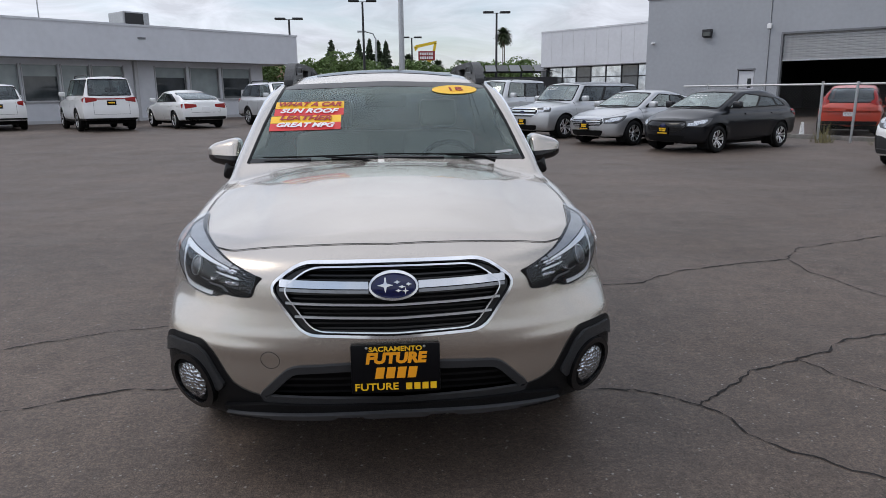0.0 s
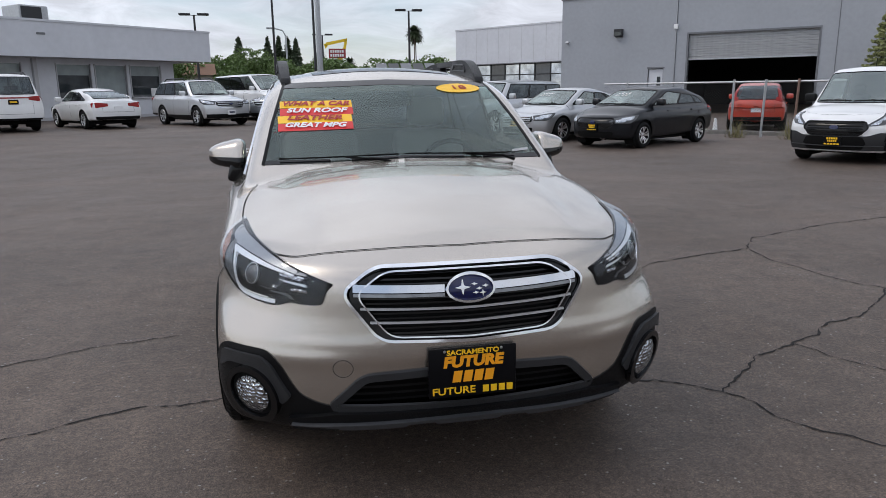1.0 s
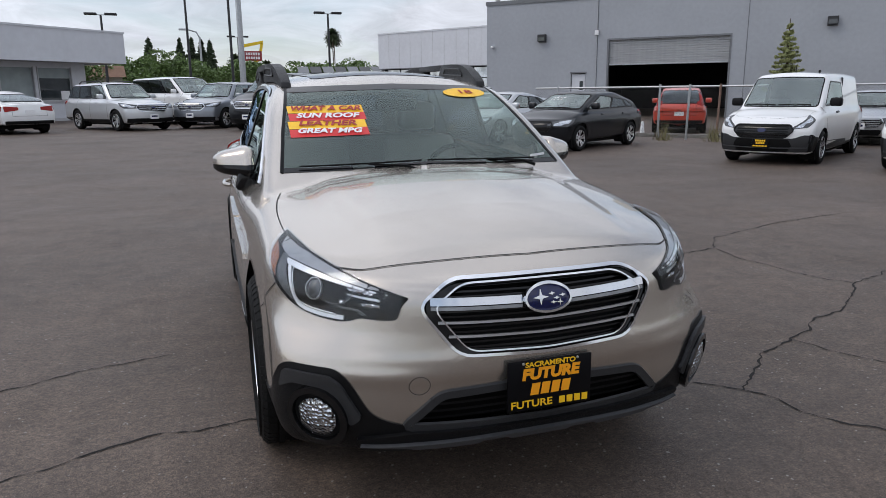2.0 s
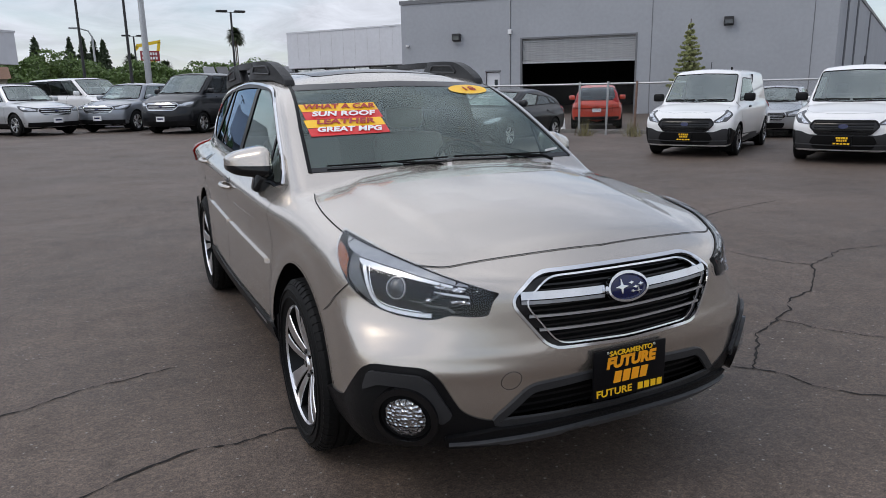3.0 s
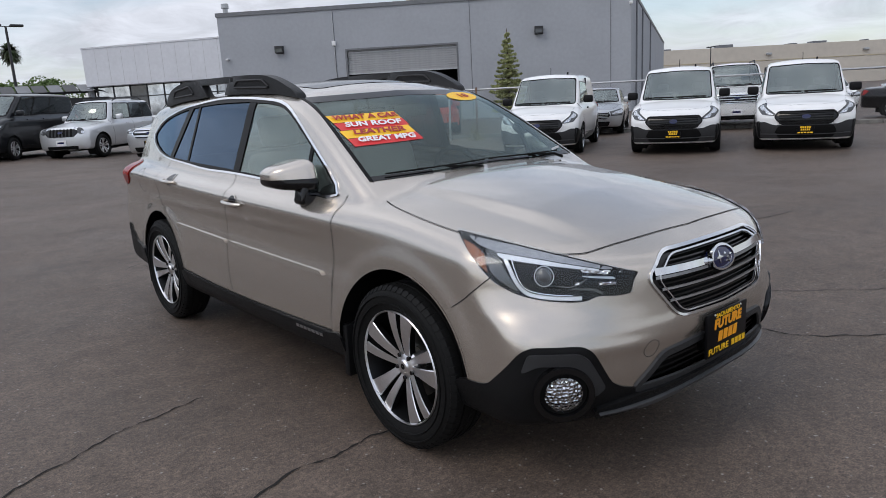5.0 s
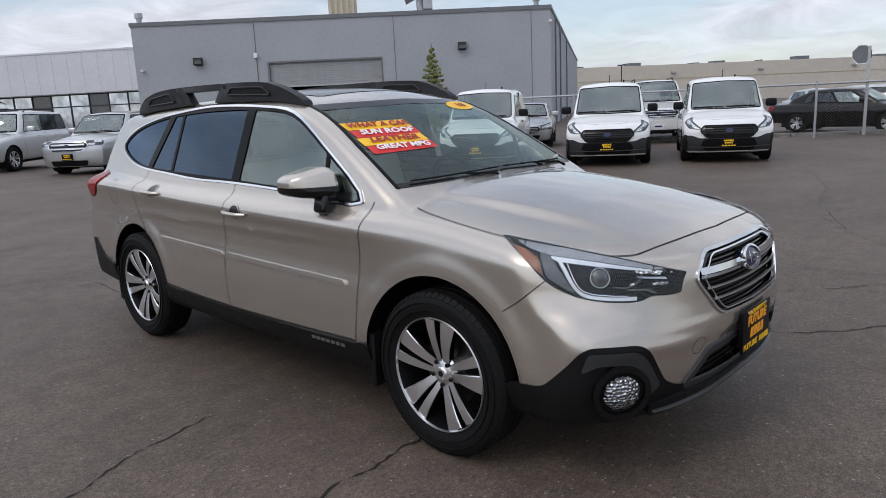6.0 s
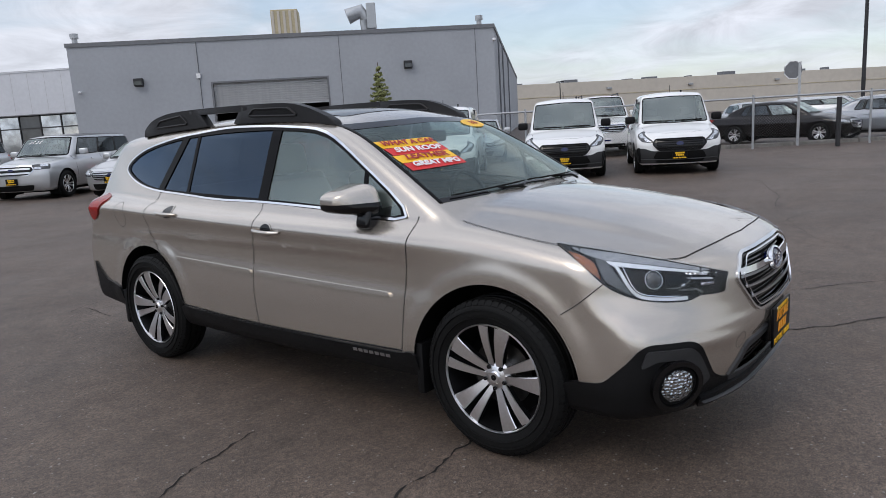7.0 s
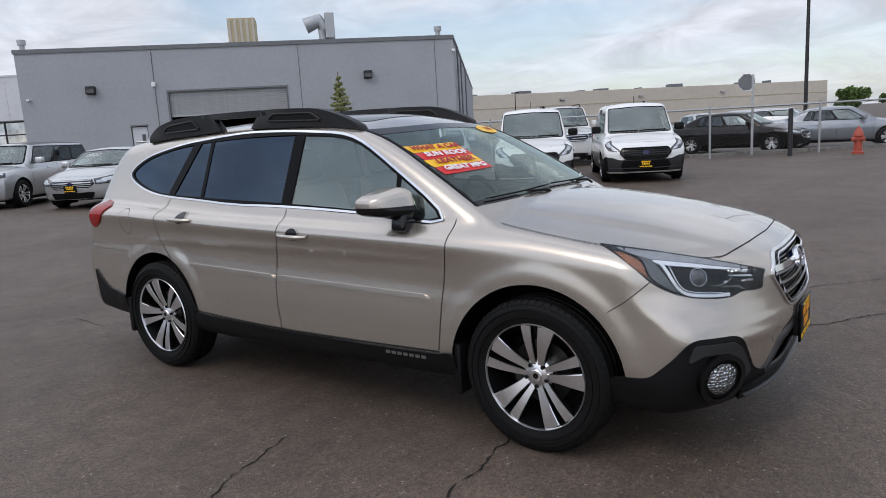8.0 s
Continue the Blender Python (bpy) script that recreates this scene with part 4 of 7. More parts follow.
        # tail lamp
        tl = new("tail_light"); tl.parent = car
        part("lens", S.patch("side", round_poly([(4.26, 1.070), (4.45, 1.102), (4.50, 0.958), (4.45, 0.915), (4.37, 0.955)], 0.02), 0.015, 0.008, 0.010, side, 0.004), M_RED, tl, "red tail lamp lens")
        # tow cover ring
        if side == -1:
            part("tow_cover", S.strip("front", [(-0.430 + 0.033 * math.cos(a), 0.545 + 0.033 * math.sin(a)) for a in np.linspace(0, 2 * math.pi, 25)], 0.0016, 0.0008, dense=0.01), M_CLADGREY, body)

        # mirror
        mi = new("door_mirror"); mi.parent = car
        bm = box(-1, 1, -1, 1, -1, 1, 0.6, 6)
        for v in bm.verts:
            x, y, z = v.co
            t = (x + 1) / 2                       # 0 at the door, 1 at the tip
            v.co = (side * (0.800 + 0.196 * t), 1.705 + 0.075 * t + y * (0.108 - 0.030 * t) - 0.03 * (1 - z) * (1 - t), 1.134 - 0.012 * t + z * (0.086 - 0.040 * t))
        lower = bm.copy()
        bmesh.ops.bisect_plane(bm, geom=bm.verts[:] + bm.edges[:] + bm.faces[:], plane_co=(0, 0, 1.118), plane_no=(0, 0, 1), clear_inner=True)
        bmesh.ops.bisect_plane(lower, geom=lower.verts[:] + lower.edges[:] + lower.faces[:], plane_co=(0, 0, 1.118), plane_no=(0, 0, 1), clear_outer=True)
        part("cap", bm, M_HERO, mi)
        part("base", lower, M_GLOSSBLK, mi, "black mirror underside")
        part("arm", xf(box(-0.045, 0.045, -0.045, 0.045, -0.055, 0.055, 0.02, 3), Matrix.Translation((0.845 * side, 1.655, 1.04)) @ Euler((0, radians(-14 * side), 0)).to_matrix().to_4x4()), M_GLOSSBLK, mi)
        # roof rail
        rr = new("roof_rail"); rr.parent = car
        RP = [(2.07, 1.512), (2.17, 1.558), (2.31, 1.608), (2.48, 1.635), (2.9, 1.645), (3.4, 1.645), (3.68, 1.632), (3.87, 1.598), (3.98, 1.553), (4.03, 1.505)]
        up = spline2(RP, 5)
        def rail_x(y):
            return side * (0.605 - 0.03 * ((y - 3.05) / 1.0) ** 2)
        def bar(pts, x0, x1, bev=0.008):
            b = prism(pts, 0, -0.5 * (x1 - x0), 0.5 * (x1 - x0), bev)
            for v in b.verts:
                v.co.x += rail_x(v.co.y) + (x0 + x1) / 2 * 0
            return b
        def zr(y):
            return float(np.interp(y, [p[0] for p in up], [p[1] for p in up]))
        def floor_z(y):
            return float(S.on("top", [rail_x(y)], [y])[0][2]) - 0.004
        def block(y0, y1, f0, f1):
            ys = np.linspace(y0, y1, 14)
            top = [(y, zr(y)) for y in ys]
            bot = [(y, floor_z(y)) for y in np.linspace(y1 + f1, y0 + f0, 10)]
            return bar(top + bot, -0.028, 0.028)
        part("front_foot", block(2.09, 2.84, -0.02, 0.10), M_RAIL, rr)
        part("rear_foot", block(3.30, 4.00, -0.10, 0.02), M_RAIL, rr)
        part("bar", bar([(y, zr(y)) for y in np.linspace(2.78, 3.40, 10)] + [(y, zr(y) - 0.038) for y in np.linspace(3.40, 2.78, 10)], -0.028, 0.028), M_RAIL, rr)
        for y0, y1 in ((2.36, 2.78), (3.42, 3.82)):
            pts = [(y0 + 0.07, zr(y0 + 0.1) - 0.028), (y1 - 0.05, zr(y1 - 0.04) - 0.028), (y1, floor_z(y1) + 0.042), (y0, floor_z(y0) + 0.035)]
            b = prism(round_poly(pts, 0.02, 3), 0, -0.0305, 0.0305)
            for v in b.verts:
                v.co.x += rail_x(v.co.y)
            part("inset", b, M_CLAD, rr)
            for sgn in (-1, 1):
                part("inset_rim", tube([(rail_x(p[0]) + sgn * 0.030, p[0], p[1]) for p in round_poly(pts, 0.02, 3)], 0.007, 6, closed=True), M_RAIL, rr)

    # grille
    gr = new("grille"); gr.parent = car
    part("backing", S.patch("front", round_poly([(-0.335, 0.885), (0.335, 0.885), (0.45, 0.80), (0.32, 0.625), (-0.32, 0.625), (-0.45, 0.80)], 0.03), 0.03, -0.045), M_INTDK, gr)
    G = np.array(GRI)
    gc = G.mean(0)
    part("surround", S.strip("front", [tuple(p) for p in G] + [tuple(G[0])], 0.011, 0.009, dense=0.012), M_CHROME, gr, "polished chrome surround")
    part("inner_chrome", S.strip("front", [tuple(gc + (p - gc) * 0.895) for p in G] + [tuple(gc + (G[0] - gc) * 0.895)], 0.006, 0.006, dense=0.012), M_CHROME, gr)
    part("inner_frame", S.strip("front", [tuple(gc + (p - gc) * 0.945) for p in G] + [tuple(gc + (G[0] - gc) * 0.945)], 0.026, -0.004, dense=0.015), M_GLOSSBLK, gr)
    for z, w, m, hw in ((0.800, 0.030, M_CHROME, 0.385), (0.735, 0.010, M_SATIN, 0.365), (0.690, 0.010, M_SATIN, 0.335)):
        pieces = ((-hw, -0.085), (0.085, hw)) if z > 0.78 else ((-hw, hw),)
        for a, b in pieces:
            part("bar", S.strip("front", [(x, z + 0.012 * abs(x) / hw) for x in np.linspace(a, b, 14)], w, 0.006, dense=0.03), m, gr)
            if z > 0.78:
                # darker strip paints the shaded lower facet of the chrome bar
                part("bar_facet_shade", S.strip("front", [(x, z - 0.021 + 0.012 * abs(x) / hw) for x in np.linspace(a, b, 14)], 0.011, 0.003, dense=0.03), M_TONEGREY, gr)
    for z in np.arange(0.655, 0.87, 0.0165):
        hw = float(np.interp(z, [0.64, 0.80, 0.87], [0.30, 0.405, 0.315]))
        part("slat", S.strip("front", [(x, z + 0.008 * abs(x) / hw) for x in np.linspace(-hw, hw, 14)], 0.006, -0.014, dense=0.05), M_GLOSSBLK, gr)
    ell = lambda a, b, n=36: [(a * math.cos(t), 0.798 + b * math.sin(t)) for t in np.linspace(0, 2 * math.pi, n, endpoint=False)]
    part("badge_field", S.patch("front", ell(0.078, 0.039), 0.012, 0.016, 0.03, bulge=0.006), M_BLUE, gr, "blue oval badge field")
    part("badge_rim", S.strip("front", ell(0.080, 0.041) + ell(0.080, 0.041)[:1], 0.009, 0.024, dense=0.008), M_CHROME, gr)
    def star(x, z, r):
        return [(x + (r if k % 2 == 0 else r * 0.26) * math.cos(math.pi / 2 + k * math.pi / 4), z + (r if k % 2 == 0 else r * 0.26) * math.sin(math.pi / 2 + k * math.pi / 4)) for k in range(8)]
    for x, z, r in ((-0.028, 0.802, 0.027), (0.012, 0.810, 0.012), (0.028, 0.797, 0.012), (0.050, 0.804, 0.012), (0.016, 0.785, 0.012), (0.040, 0.784, 0.012)):
        part("badge_mark", S.patch("front", star(x, z, r), 0.003, 0.0245, 0.003), M_CHROME, gr)

    # lower intake, lip and skid strip
    lg = new("lower_intake"); lg.parent = car
    part("backing", S.patch("front", round_poly([(-0.40, 0.53), (0.40, 0.53), (0.50, 0.37), (-0.50, 0.37)], 0.02), 0.03, -0.06), M_INTDK, lg)
    for z in (0.405, 0.432, 0.459, 0.486):
        hw = float(np.interp(z, [0.38, 0.507], [0.46, 0.37]))
        part("slat", S.strip("front", [(x, z) for x in np.linspace(-hw, hw, 14)], 0.010, -0.02, dense=0.05), M_CLAD, lg)
    Lp = np.array(LOW)
    part("frame", S.strip("front", [tuple(p) for p in Lp] + [tuple(Lp[0])], 0.034, 0.008, dense=0.02), M_CLADGREY, lg, "dark grey intake frame")
    part("front_lip", S.patch("front", round_poly([(-0.62, 0.350), (-0.45, 0.378), (0, 0.368), (0.45, 0.378), (0.62, 0.350), (0.60, 0.305), (0.3, 0.308), (0.26, 0.322), (-0.26, 0.322), (-0.3, 0.308), (-0.60, 0.305)], 0.015), 0.02, 0.02, 0.03), M_CLAD, body)
    part("skid_strip", S.strip("front", [(x, 0.340 - 0.006 * (x / 0.6) ** 2) for x in np.linspace(-0.60, 0.60, 24)], 0.014, 0.034, taper=True), M_SKID, body, "grey skid strip")

    for x0, x1 in ((-0.46, -0.20), (-0.13, 0.13), (0.20, 0.46)):
        part("lip_block", S.patch("front", round_poly([(x0, 0.340), (x1, 0.340), (x1 - 0.02, 0.320), (x0 + 0.02, 0.320)], 0.006, 2), 0.02, 0.030, 0.02), M_SKID, body)

    # dealer plate
    pl = new("dealer_plate"); pl.parent = car
    part("plate", box(-0.152, 0.152, -0.030, -0.018, 0.432, 0.606, 0.004), M_PLATEBLK, pl, "black dealer plate with yellow lettering")
    part("bracket", box(-0.12, 0.12, -0.02, 0.03, 0.45, 0.59, 0.004), M_GLOSSBLK, pl)
    def on_plate(body, z, size, bold, shear=0.0, wide=1.0, ink=M_YELLOW):
        words("lettering", body, size, ink, pl, Matrix.Translation((0, -0.031, z)) @ pose(0, 0, 0, 90, 0, 0), bold=bold, shear=shear, wide=wide)
    on_plate("SACRAMENTO", 0.591, 0.024, 0.0006, 0, 1.15)
    on_plate("FUTURE", 0.557, 0.051, 0.0028, 0.12, 1.12, M_ORANGE)
    for i in range(4):      # maker's name as plain slabs
        x = -0.068 + 0.037 * i
        part("name_bar", prism([(x - 0.004, 0.486), (x + 0.025, 0.486), (x + 0.032, 0.526), (x + 0.003, 0.526)], 1, -0.0318, -0.030), M_ORANGE, pl)
    words("lettering", "FUTURE", 0.035, M_YELLOW, pl, Matrix.Translation((-0.142, -0.031, 0.455)) @ pose(0, 0, 0, 90, 0, 0), bold=0.0006, wide=1.2, align="LEFT")
    for i in range(4):
        x = 0.034 + 0.028 * i
        part("name_bar", box(x, x + 0.021, -0.0318, -0.030, 0.443, 0.467), M_YELLOW, pl)
    for x in (-0.098, 0.098):
        part("screw", xf(lathe([(0.0005, -0.004), (0.004, -0.003), (0.005, 0)], 10, "y"), Matrix.Translation((x, -0.030, 0.597))), M_SATIN, pl)

    # wipers
    for x0, x1 in ((-0.62, -0.05), (-0.02, 0.56)):
        xs = np.linspace(x0, x1, 12)
        zs = 1.118 + 0.014 * np.clip(1 - np.abs(xs) / 0.6, 0, 1)
        p = S.on("front", xs, zs)
        nn = S.normal(p)
        part("wiper", tube([tuple(a + b * 0.014) for a, b in zip(p, nn)], 0.004, 6), M_INTDK, car)
        q = S.on("front", [x1 - 0.16], [1.130])[0]
        part("wiper_arm", tube([(x1 - 0.02, q[1] - 0.05, 1.100), (x1 - 0.08, q[1] - 0.045, 1.122), (x1 - 0.26, q[1] - 0.015, 1.134)], [0.008, 0.007, 0.004], 8), M_INTDK, car)
    # sunroof
    part("sunroof", S.patch("top", round_poly([(-0.42, 2.18), (0.42, 2.18), (0.43, 2.72), (-0.43, 2.72)], 0.06), 0.04, 0.0025, 0.004), M_GLOSSBLK, car, "dark glass sunroof")

    # stickers on the windscreen
    st = new("sale_sticker"); st.parent = car
    zr0 = [1.385, 1.350, 1.315, 1.280, 1.245]
    for i, (txt, mb, mt, dx) in enumerate((("WHAT A CAR", M_YELLOW, M_DKRED, 0), ("SUN ROOF", M_STRED, M_WHITE, 0), ("LEATHER", M_YELLOW, M_DKRED, -0.012), ("GREAT MPG", M_STRED, M_WHITE, -0.012))):
        z0, z1 = zr0[i + 1], zr0[i]
        xa, xb = -0.612 + dx, -0.232 + dx
        part("strip", S.patch("front", [(xa, z0 + 0.006 - i * 0.002), (xb, z0 + 0.010), (xb, z1 + 0.010), (xa, z1 + 0.006 - i * 0.002)], 0.03, 0.004), mb, st)
        P = S.on("front", [xa + 0.03, xb - 0.03, (xa + xb) / 2, (xa + xb) / 2, (xa + xb) / 2], [(z0 + z1) / 2 + 0.008] * 3 + [z0, z1])
        n = S.normal(P[2:3])[0]
        words("lettering", txt, 0.062 if i != 3 else 0.058, mt, st, basis(Vector(P[2]) + Vector(n) * 0.0095, Vector(P[1] - P[0]), Vector(P[4] - P[3])), bold=0.0020, shear=0.15, wide=(0.93, 1.02, 1.12, 1.0)[i])
    yr = new("year_sticker"); yr.parent = car
    oval = [(0.40 + 0.135 * math.cos(a), 1.452 + 0.025 * math.sin(a)) for a in np.linspace(0, 2 * math.pi, 30, endpoint=False)]
    part("oval", S.patch("front", oval, 0.012, 0.005), M_YELLOW, yr, "yellow oval year sticker")
    P = S.on("front", [0.33, 0.47, 0.40, 0.40, 0.40], [1.452, 1.452, 1.452, 1.43, 1.47])
    n = S.normal(P[2:3])[0]
    words("lettering", "18", 0.070, M_DKRED, yr, basis(Vector(P[2]) + Vector(n) * 0.0085, Vector(P[1] - P[0]), Vector(P[4] - P[3])), bold=0.0004, wide=1.45)
    q = S.on("front", [0.60, 0.52], [1.135, 1.13])
    part("paper_tag", xf(box(-0.05, 0.05, -0.006, 0.006, -0.002, 0.002), basis(q[0] + S.normal(q)[0] * 0.006, Vector(q[0] - q[1]), (0, 0, 1))), M_WHITE, car)
    # name on the sill, as small bars
    for side in (-1, 1):
        for i in range(7):
            y = 1.525 + i * 0.037
            part("name_bar", S.patch("side", [(y, 0.370), (y + 0.027, 0.370), (y + 0.027, 0.386), (y, 0.386)], 0.02, 0.0145, 0.002, side), M_SATIN, car)

    # cabin
    cabin = new("interior"); cabin.parent = car
    part("floor", box(-0.74, 0.74, 1.25, 4.2, 0.32, 0.42), M_INTDK, cabin)
    part("dashboard", box(-0.72, 0.72, 1.28, 1.80, 0.72, 1.06, 0.06, 3), M_INTDK, cabin)
    part("headliner", S.patch("top", [(-0.5, 2.06), (0.5, 2.06), (0.5, 4.2), (-0.5, 4.2)], 0.08, -0.03), M_INTGREY, cabin)
    for sx in (-0.37, 0.37):
        part("seat_cushion", box(sx - 0.25, sx + 0.25, 2.05, 2.55, 0.42, 0.64, 0.06, 3), M_INTGREY, cabin)
        part("backrest", xf(box(-0.25, 0.25, -0.07, 0.07, 0, 0.64, 0.06, 3), pose(sx, 2.56, 0.56, -16)), M_INTGREY, cabin)
        part("headrest", xf(box(-0.13, 0.13, -0.05, 0.05, 0, 0.19, 0.045, 3), pose(sx, 2.76, 1.21, -10)), M_INTGREY, cabin)
    part("rear_bench", box(-0.66, 0.66, 2.95, 3.42, 0.42, 0.62, 0.06, 3), M_INTGREY, cabin)
    part("rear_backrest", xf(box(-0.66, 0.66, -0.07, 0.07, 0, 0.62, 0.06, 3), pose(0, 3.44, 0.55, -18)), M_INTGREY, cabin)
    ringp = [(0.37 + 0.185 * math.cos(a), 0, 0.185 * math.sin(a)) for a in np.linspace(0, 2 * math.pi, 32, endpoint=False)]
    sw = tube([(x - 0.37, y, z) for x, y, z in ringp], 0.016, 8, closed=True)
    hubb = box(-0.16, 0.16, -0.02, 0.02, -0.03, 0.03, 0.01)
    hub2 = box(-0.06, 0.06, -0.035, 0.03, -0.075, 0.06, 0.02)
    part("steering_wheel", xf(join(sw, hubb, hub2), pose(0.37, 1.90, 0.98, -24)), M_INTDK, cabin)
    part("rear_mirror", box(-0.12, 0.12, 1.88, 1.91, 1.36, 1.43, 0.015), M_INTDK, cabin)
    # undertray
    part("undertray", box(-0.70, 0.70, 0.30, 4.5, 0.26, 0.34, 0.02), M_INTDK, body)

    wh = twin_spoke_wheel(car, 0.357, 0.250, 0.212)
    tr = Matrix.Translation
    wh.matrix_basis = tr((-0.793, 0.95, 0.357)) @ Matrix.Rotation(radians(2), 4, "X")
    wheel_at(wh, tr((-0.793, 3.695, 0.357)) @ Matrix.Rotation(radians(-26), 4, "X"), car)
    wheel_at(wh, tr((0.793, 0.95, 0.357)) @ Matrix.Rotation(math.pi, 4, "Z"), car)
    wheel_at(wh, tr((0.793, 3.695, 0.357)) @ Matrix.Rotation(math.pi, 4, "Z"), car)
    return car


build_wagon()


# ---------- ground ----------
def smooth01(t):
    t = min(1.0, max(0.0, t))
    return t * t * (3 - 2 * t)


def ground_z(x, y):
    """The lot climbs gently towards the showroom."""
    return 0.20 * smooth01((y - 12) / 13) * smooth01((9 - x) / 9)


def asphalt():
    m = bpy.data.materials.new("worn asphalt")
    m.use_nodes = True
    n, l = m.node_tree.nodes, m.node_tree.links
    b = n["Principled BSDF"]
    tc = n.new("ShaderNodeTexCoord")
    def noise_tex(scale, detail, rough=0.55, stretch=None):
        t = n.new("ShaderNodeTexNoise")
        t.inputs["Scale"].default_value, t.inputs["Detail"].default_value, t.inputs["Roughness"].default_value = scale, detail, rough
        if stretch:
            mp = n.new("ShaderNodeMapping")
            mp.inputs["Rotation"].default_value = (0, 0, radians(stretch[0]))
            mp.inputs["Scale"].default_value = (stretch[1], 1, 1)
            l.new(tc.outputs["Object"], mp.inputs["Vector"]); l.new(mp.outputs[0], t.inputs["Vector"])
        else:
            l.new(tc.outputs["Object"], t.inputs["Vector"])
        return t.outputs["Fac"]
    def ramp(src, a, b_, c0, c1):
        r = n.new("ShaderNodeValToRGB")
        r.color_ramp.elements[0].position, r.color_ramp.elements[1].position = a, b_
        r.color_ramp.elements[0].color, r.color_ramp.elements[1].color = (*c0, 1), (*c1, 1)
        l.new(src, r.inputs[0])
        return r.outputs[0]
    def mul(a, b_, f=1.0):
        x = n.new("ShaderNodeMixRGB"); x.blend_type = "MULTIPLY"; x.inputs[0].default_value = f
        l.new(a, x.inputs[1]); l.new(b_, x.inputs[2])
        return x.outputs[0]
    base = ramp(noise_tex(0.35, 6), 0.3, 0.72, (0.073, 0.055, 0.044), (0.116, 0.089, 0.073))
    col = mul(base, ramp(noise_tex(0.9, 5, 0.6, (40, 0.25)), 0.3, 0.7, (0.86, 0.86, 0.86), (1.1, 1.1, 1.1)))
    col = mul(col, ramp(noise_tex(2.3, 6, 0.65), 0.30, 0.46, (0.72, 0.71, 0.70), (1, 1, 1)))
    col = mul(col, ramp(noise_tex(130, 3, 0.75), 0.28, 0.72, (0.2, 0.2, 0.2), (1.85, 1.83, 1.8)))
    col = mul(col, ramp(noise_tex(40, 6, 0.85), 0.34, 0.66, (0.30, 0.30, 0.30), (1.72, 1.68, 1.62)))
    col = mul(col, ramp(noise_tex(6.5, 8, 0.7), 0.3, 0.7, (0.68, 0.67, 0.66), (1.26, 1.25, 1.24)))
    # pale stones
    v = n.new("ShaderNodeTexVoronoi"); v.inputs["Scale"].default_value = 30
    l.new(tc.outputs["Object"], v.inputs["Vector"])
    spot = ramp(v.outputs["Distance"], 0.13, 0.24, (1, 1, 1), (0, 0, 0))
    pick = ramp(noise_tex(31, 2), 0.55, 0.60, (0, 0, 0), (1, 1, 1))
    both = mul(spot, pick)
    mx_ = n.new("ShaderNodeMixRGB"); mx_.inputs[2].default_value = (0.27, 0.255, 0.235, 1)
    l.new(both, mx_.inputs[0]); l.new(col, mx_.inputs[1])
    l.new(mx_.outputs[0], b.inputs["Base Color"])
    rr = n.new("ShaderNodeMapRange"); rr.inputs[3].default_value, rr.inputs[4].default_value = 0.5, 0.75
    l.new(noise_tex(1.1, 4), rr.inputs[0]); l.new(rr.outputs[0], b.inputs["Roughness"])
    bp = n.new("ShaderNodeBump"); bp.inputs["Strength"].default_value, bp.inputs["Distance"].default_value = 0.9, 0.004
    l.new(noise_tex(130, 5, 0.7), bp.inputs["Height"]); l.new(bp.outputs[0], b.inputs["Normal"])
    return m


M_ASPH = asphalt()
M_CRACK = mat("crack", (0.010, 0.009, 0.008), 0.95, noise_scale=20, noise_amt=0.3)
M_CONC = mat("concrete", (0.36, 0.35, 0.33), 0.85, noise_scale=14, noise_amt=0.15, big_scale=1.2, big_amt=0.12, bump=0.002, bump_scale=90)


def build_ground():
    xs = sorted(set([-1500, -600, -250, -120, -60, -30] + list(np.arange(-20, 31, 2)) + [40, 60, 120, 250, 600, 1500]))
    ys = sorted(set([-1500, -600, -200, -60, -20] + list(np.arange(-6, 41, 2)) + [50, 70, 120, 250, 600, 1500]))
    bm = bmesh.new()
    g = [[bm.verts.new((x, y, ground_z(x, y))) for y in ys] for x in xs]
    for i in range(len(xs) - 1):
        for j in range(len(ys) - 1):
            bm.faces.new((g[i][j], g[i + 1][j], g[i + 1][j + 1], g[i][j + 1]))
    tagged(part("ground", bm, M_ASPH), "worn dark grey asphalt lot with cracks", "ground", kind="structure")


def crack(pts, w=0.012, seed=0):
    """A wandering open crack in the asphalt."""
    rng = random.Random(seed)
    P = [Vector((*p, 0)) for p in pts]
    line = [P[0]]
    for a, b in zip(P, P[1:]):
        n = max(2, int((b - a).length / 0.035))
        d = (b - a).normalized(); s = Vector((-d.y, d.x, 0))
        off = 0.0
        for k in range(1, n + 1):
            off = off * 0.75 + rng.uniform(-0.014, 0.014)
            f = k / n
            line.append(a + (b - a) * f + s * off * (1 if k < n else 0))
    bm = bmesh.new()
    prev = None
    for i, p in enumerate(line):
        d = (line[min(i + 1, len(line) - 1)] - line[max(i - 1, 0)]).normalized()
        s = Vector((-d.y, d.x, 0))
        ww = w * (rng.uniform(0.3, 1.1) if rng.random() < 0.85 else 0.12) * (0.25 if i in (0, len(line) - 1) else 1) / 2
        z = ground_z(p.x, p.y) + 0.0035
        row = (bm.verts.new((p.x - s.x * ww, p.y - s.y * ww, z)), bm.verts.new((p.x + s.x * ww, p.y + s.y * ww, z)))
        if prev:
            bm.faces.new((prev[0], row[0], row[1], prev[1]))
        prev = row
    tagged(part("ground_crack", bm, M_CRACK, smooth=False), "dark crack running through the asphalt", "crack", "asphalt cracks", "structure")


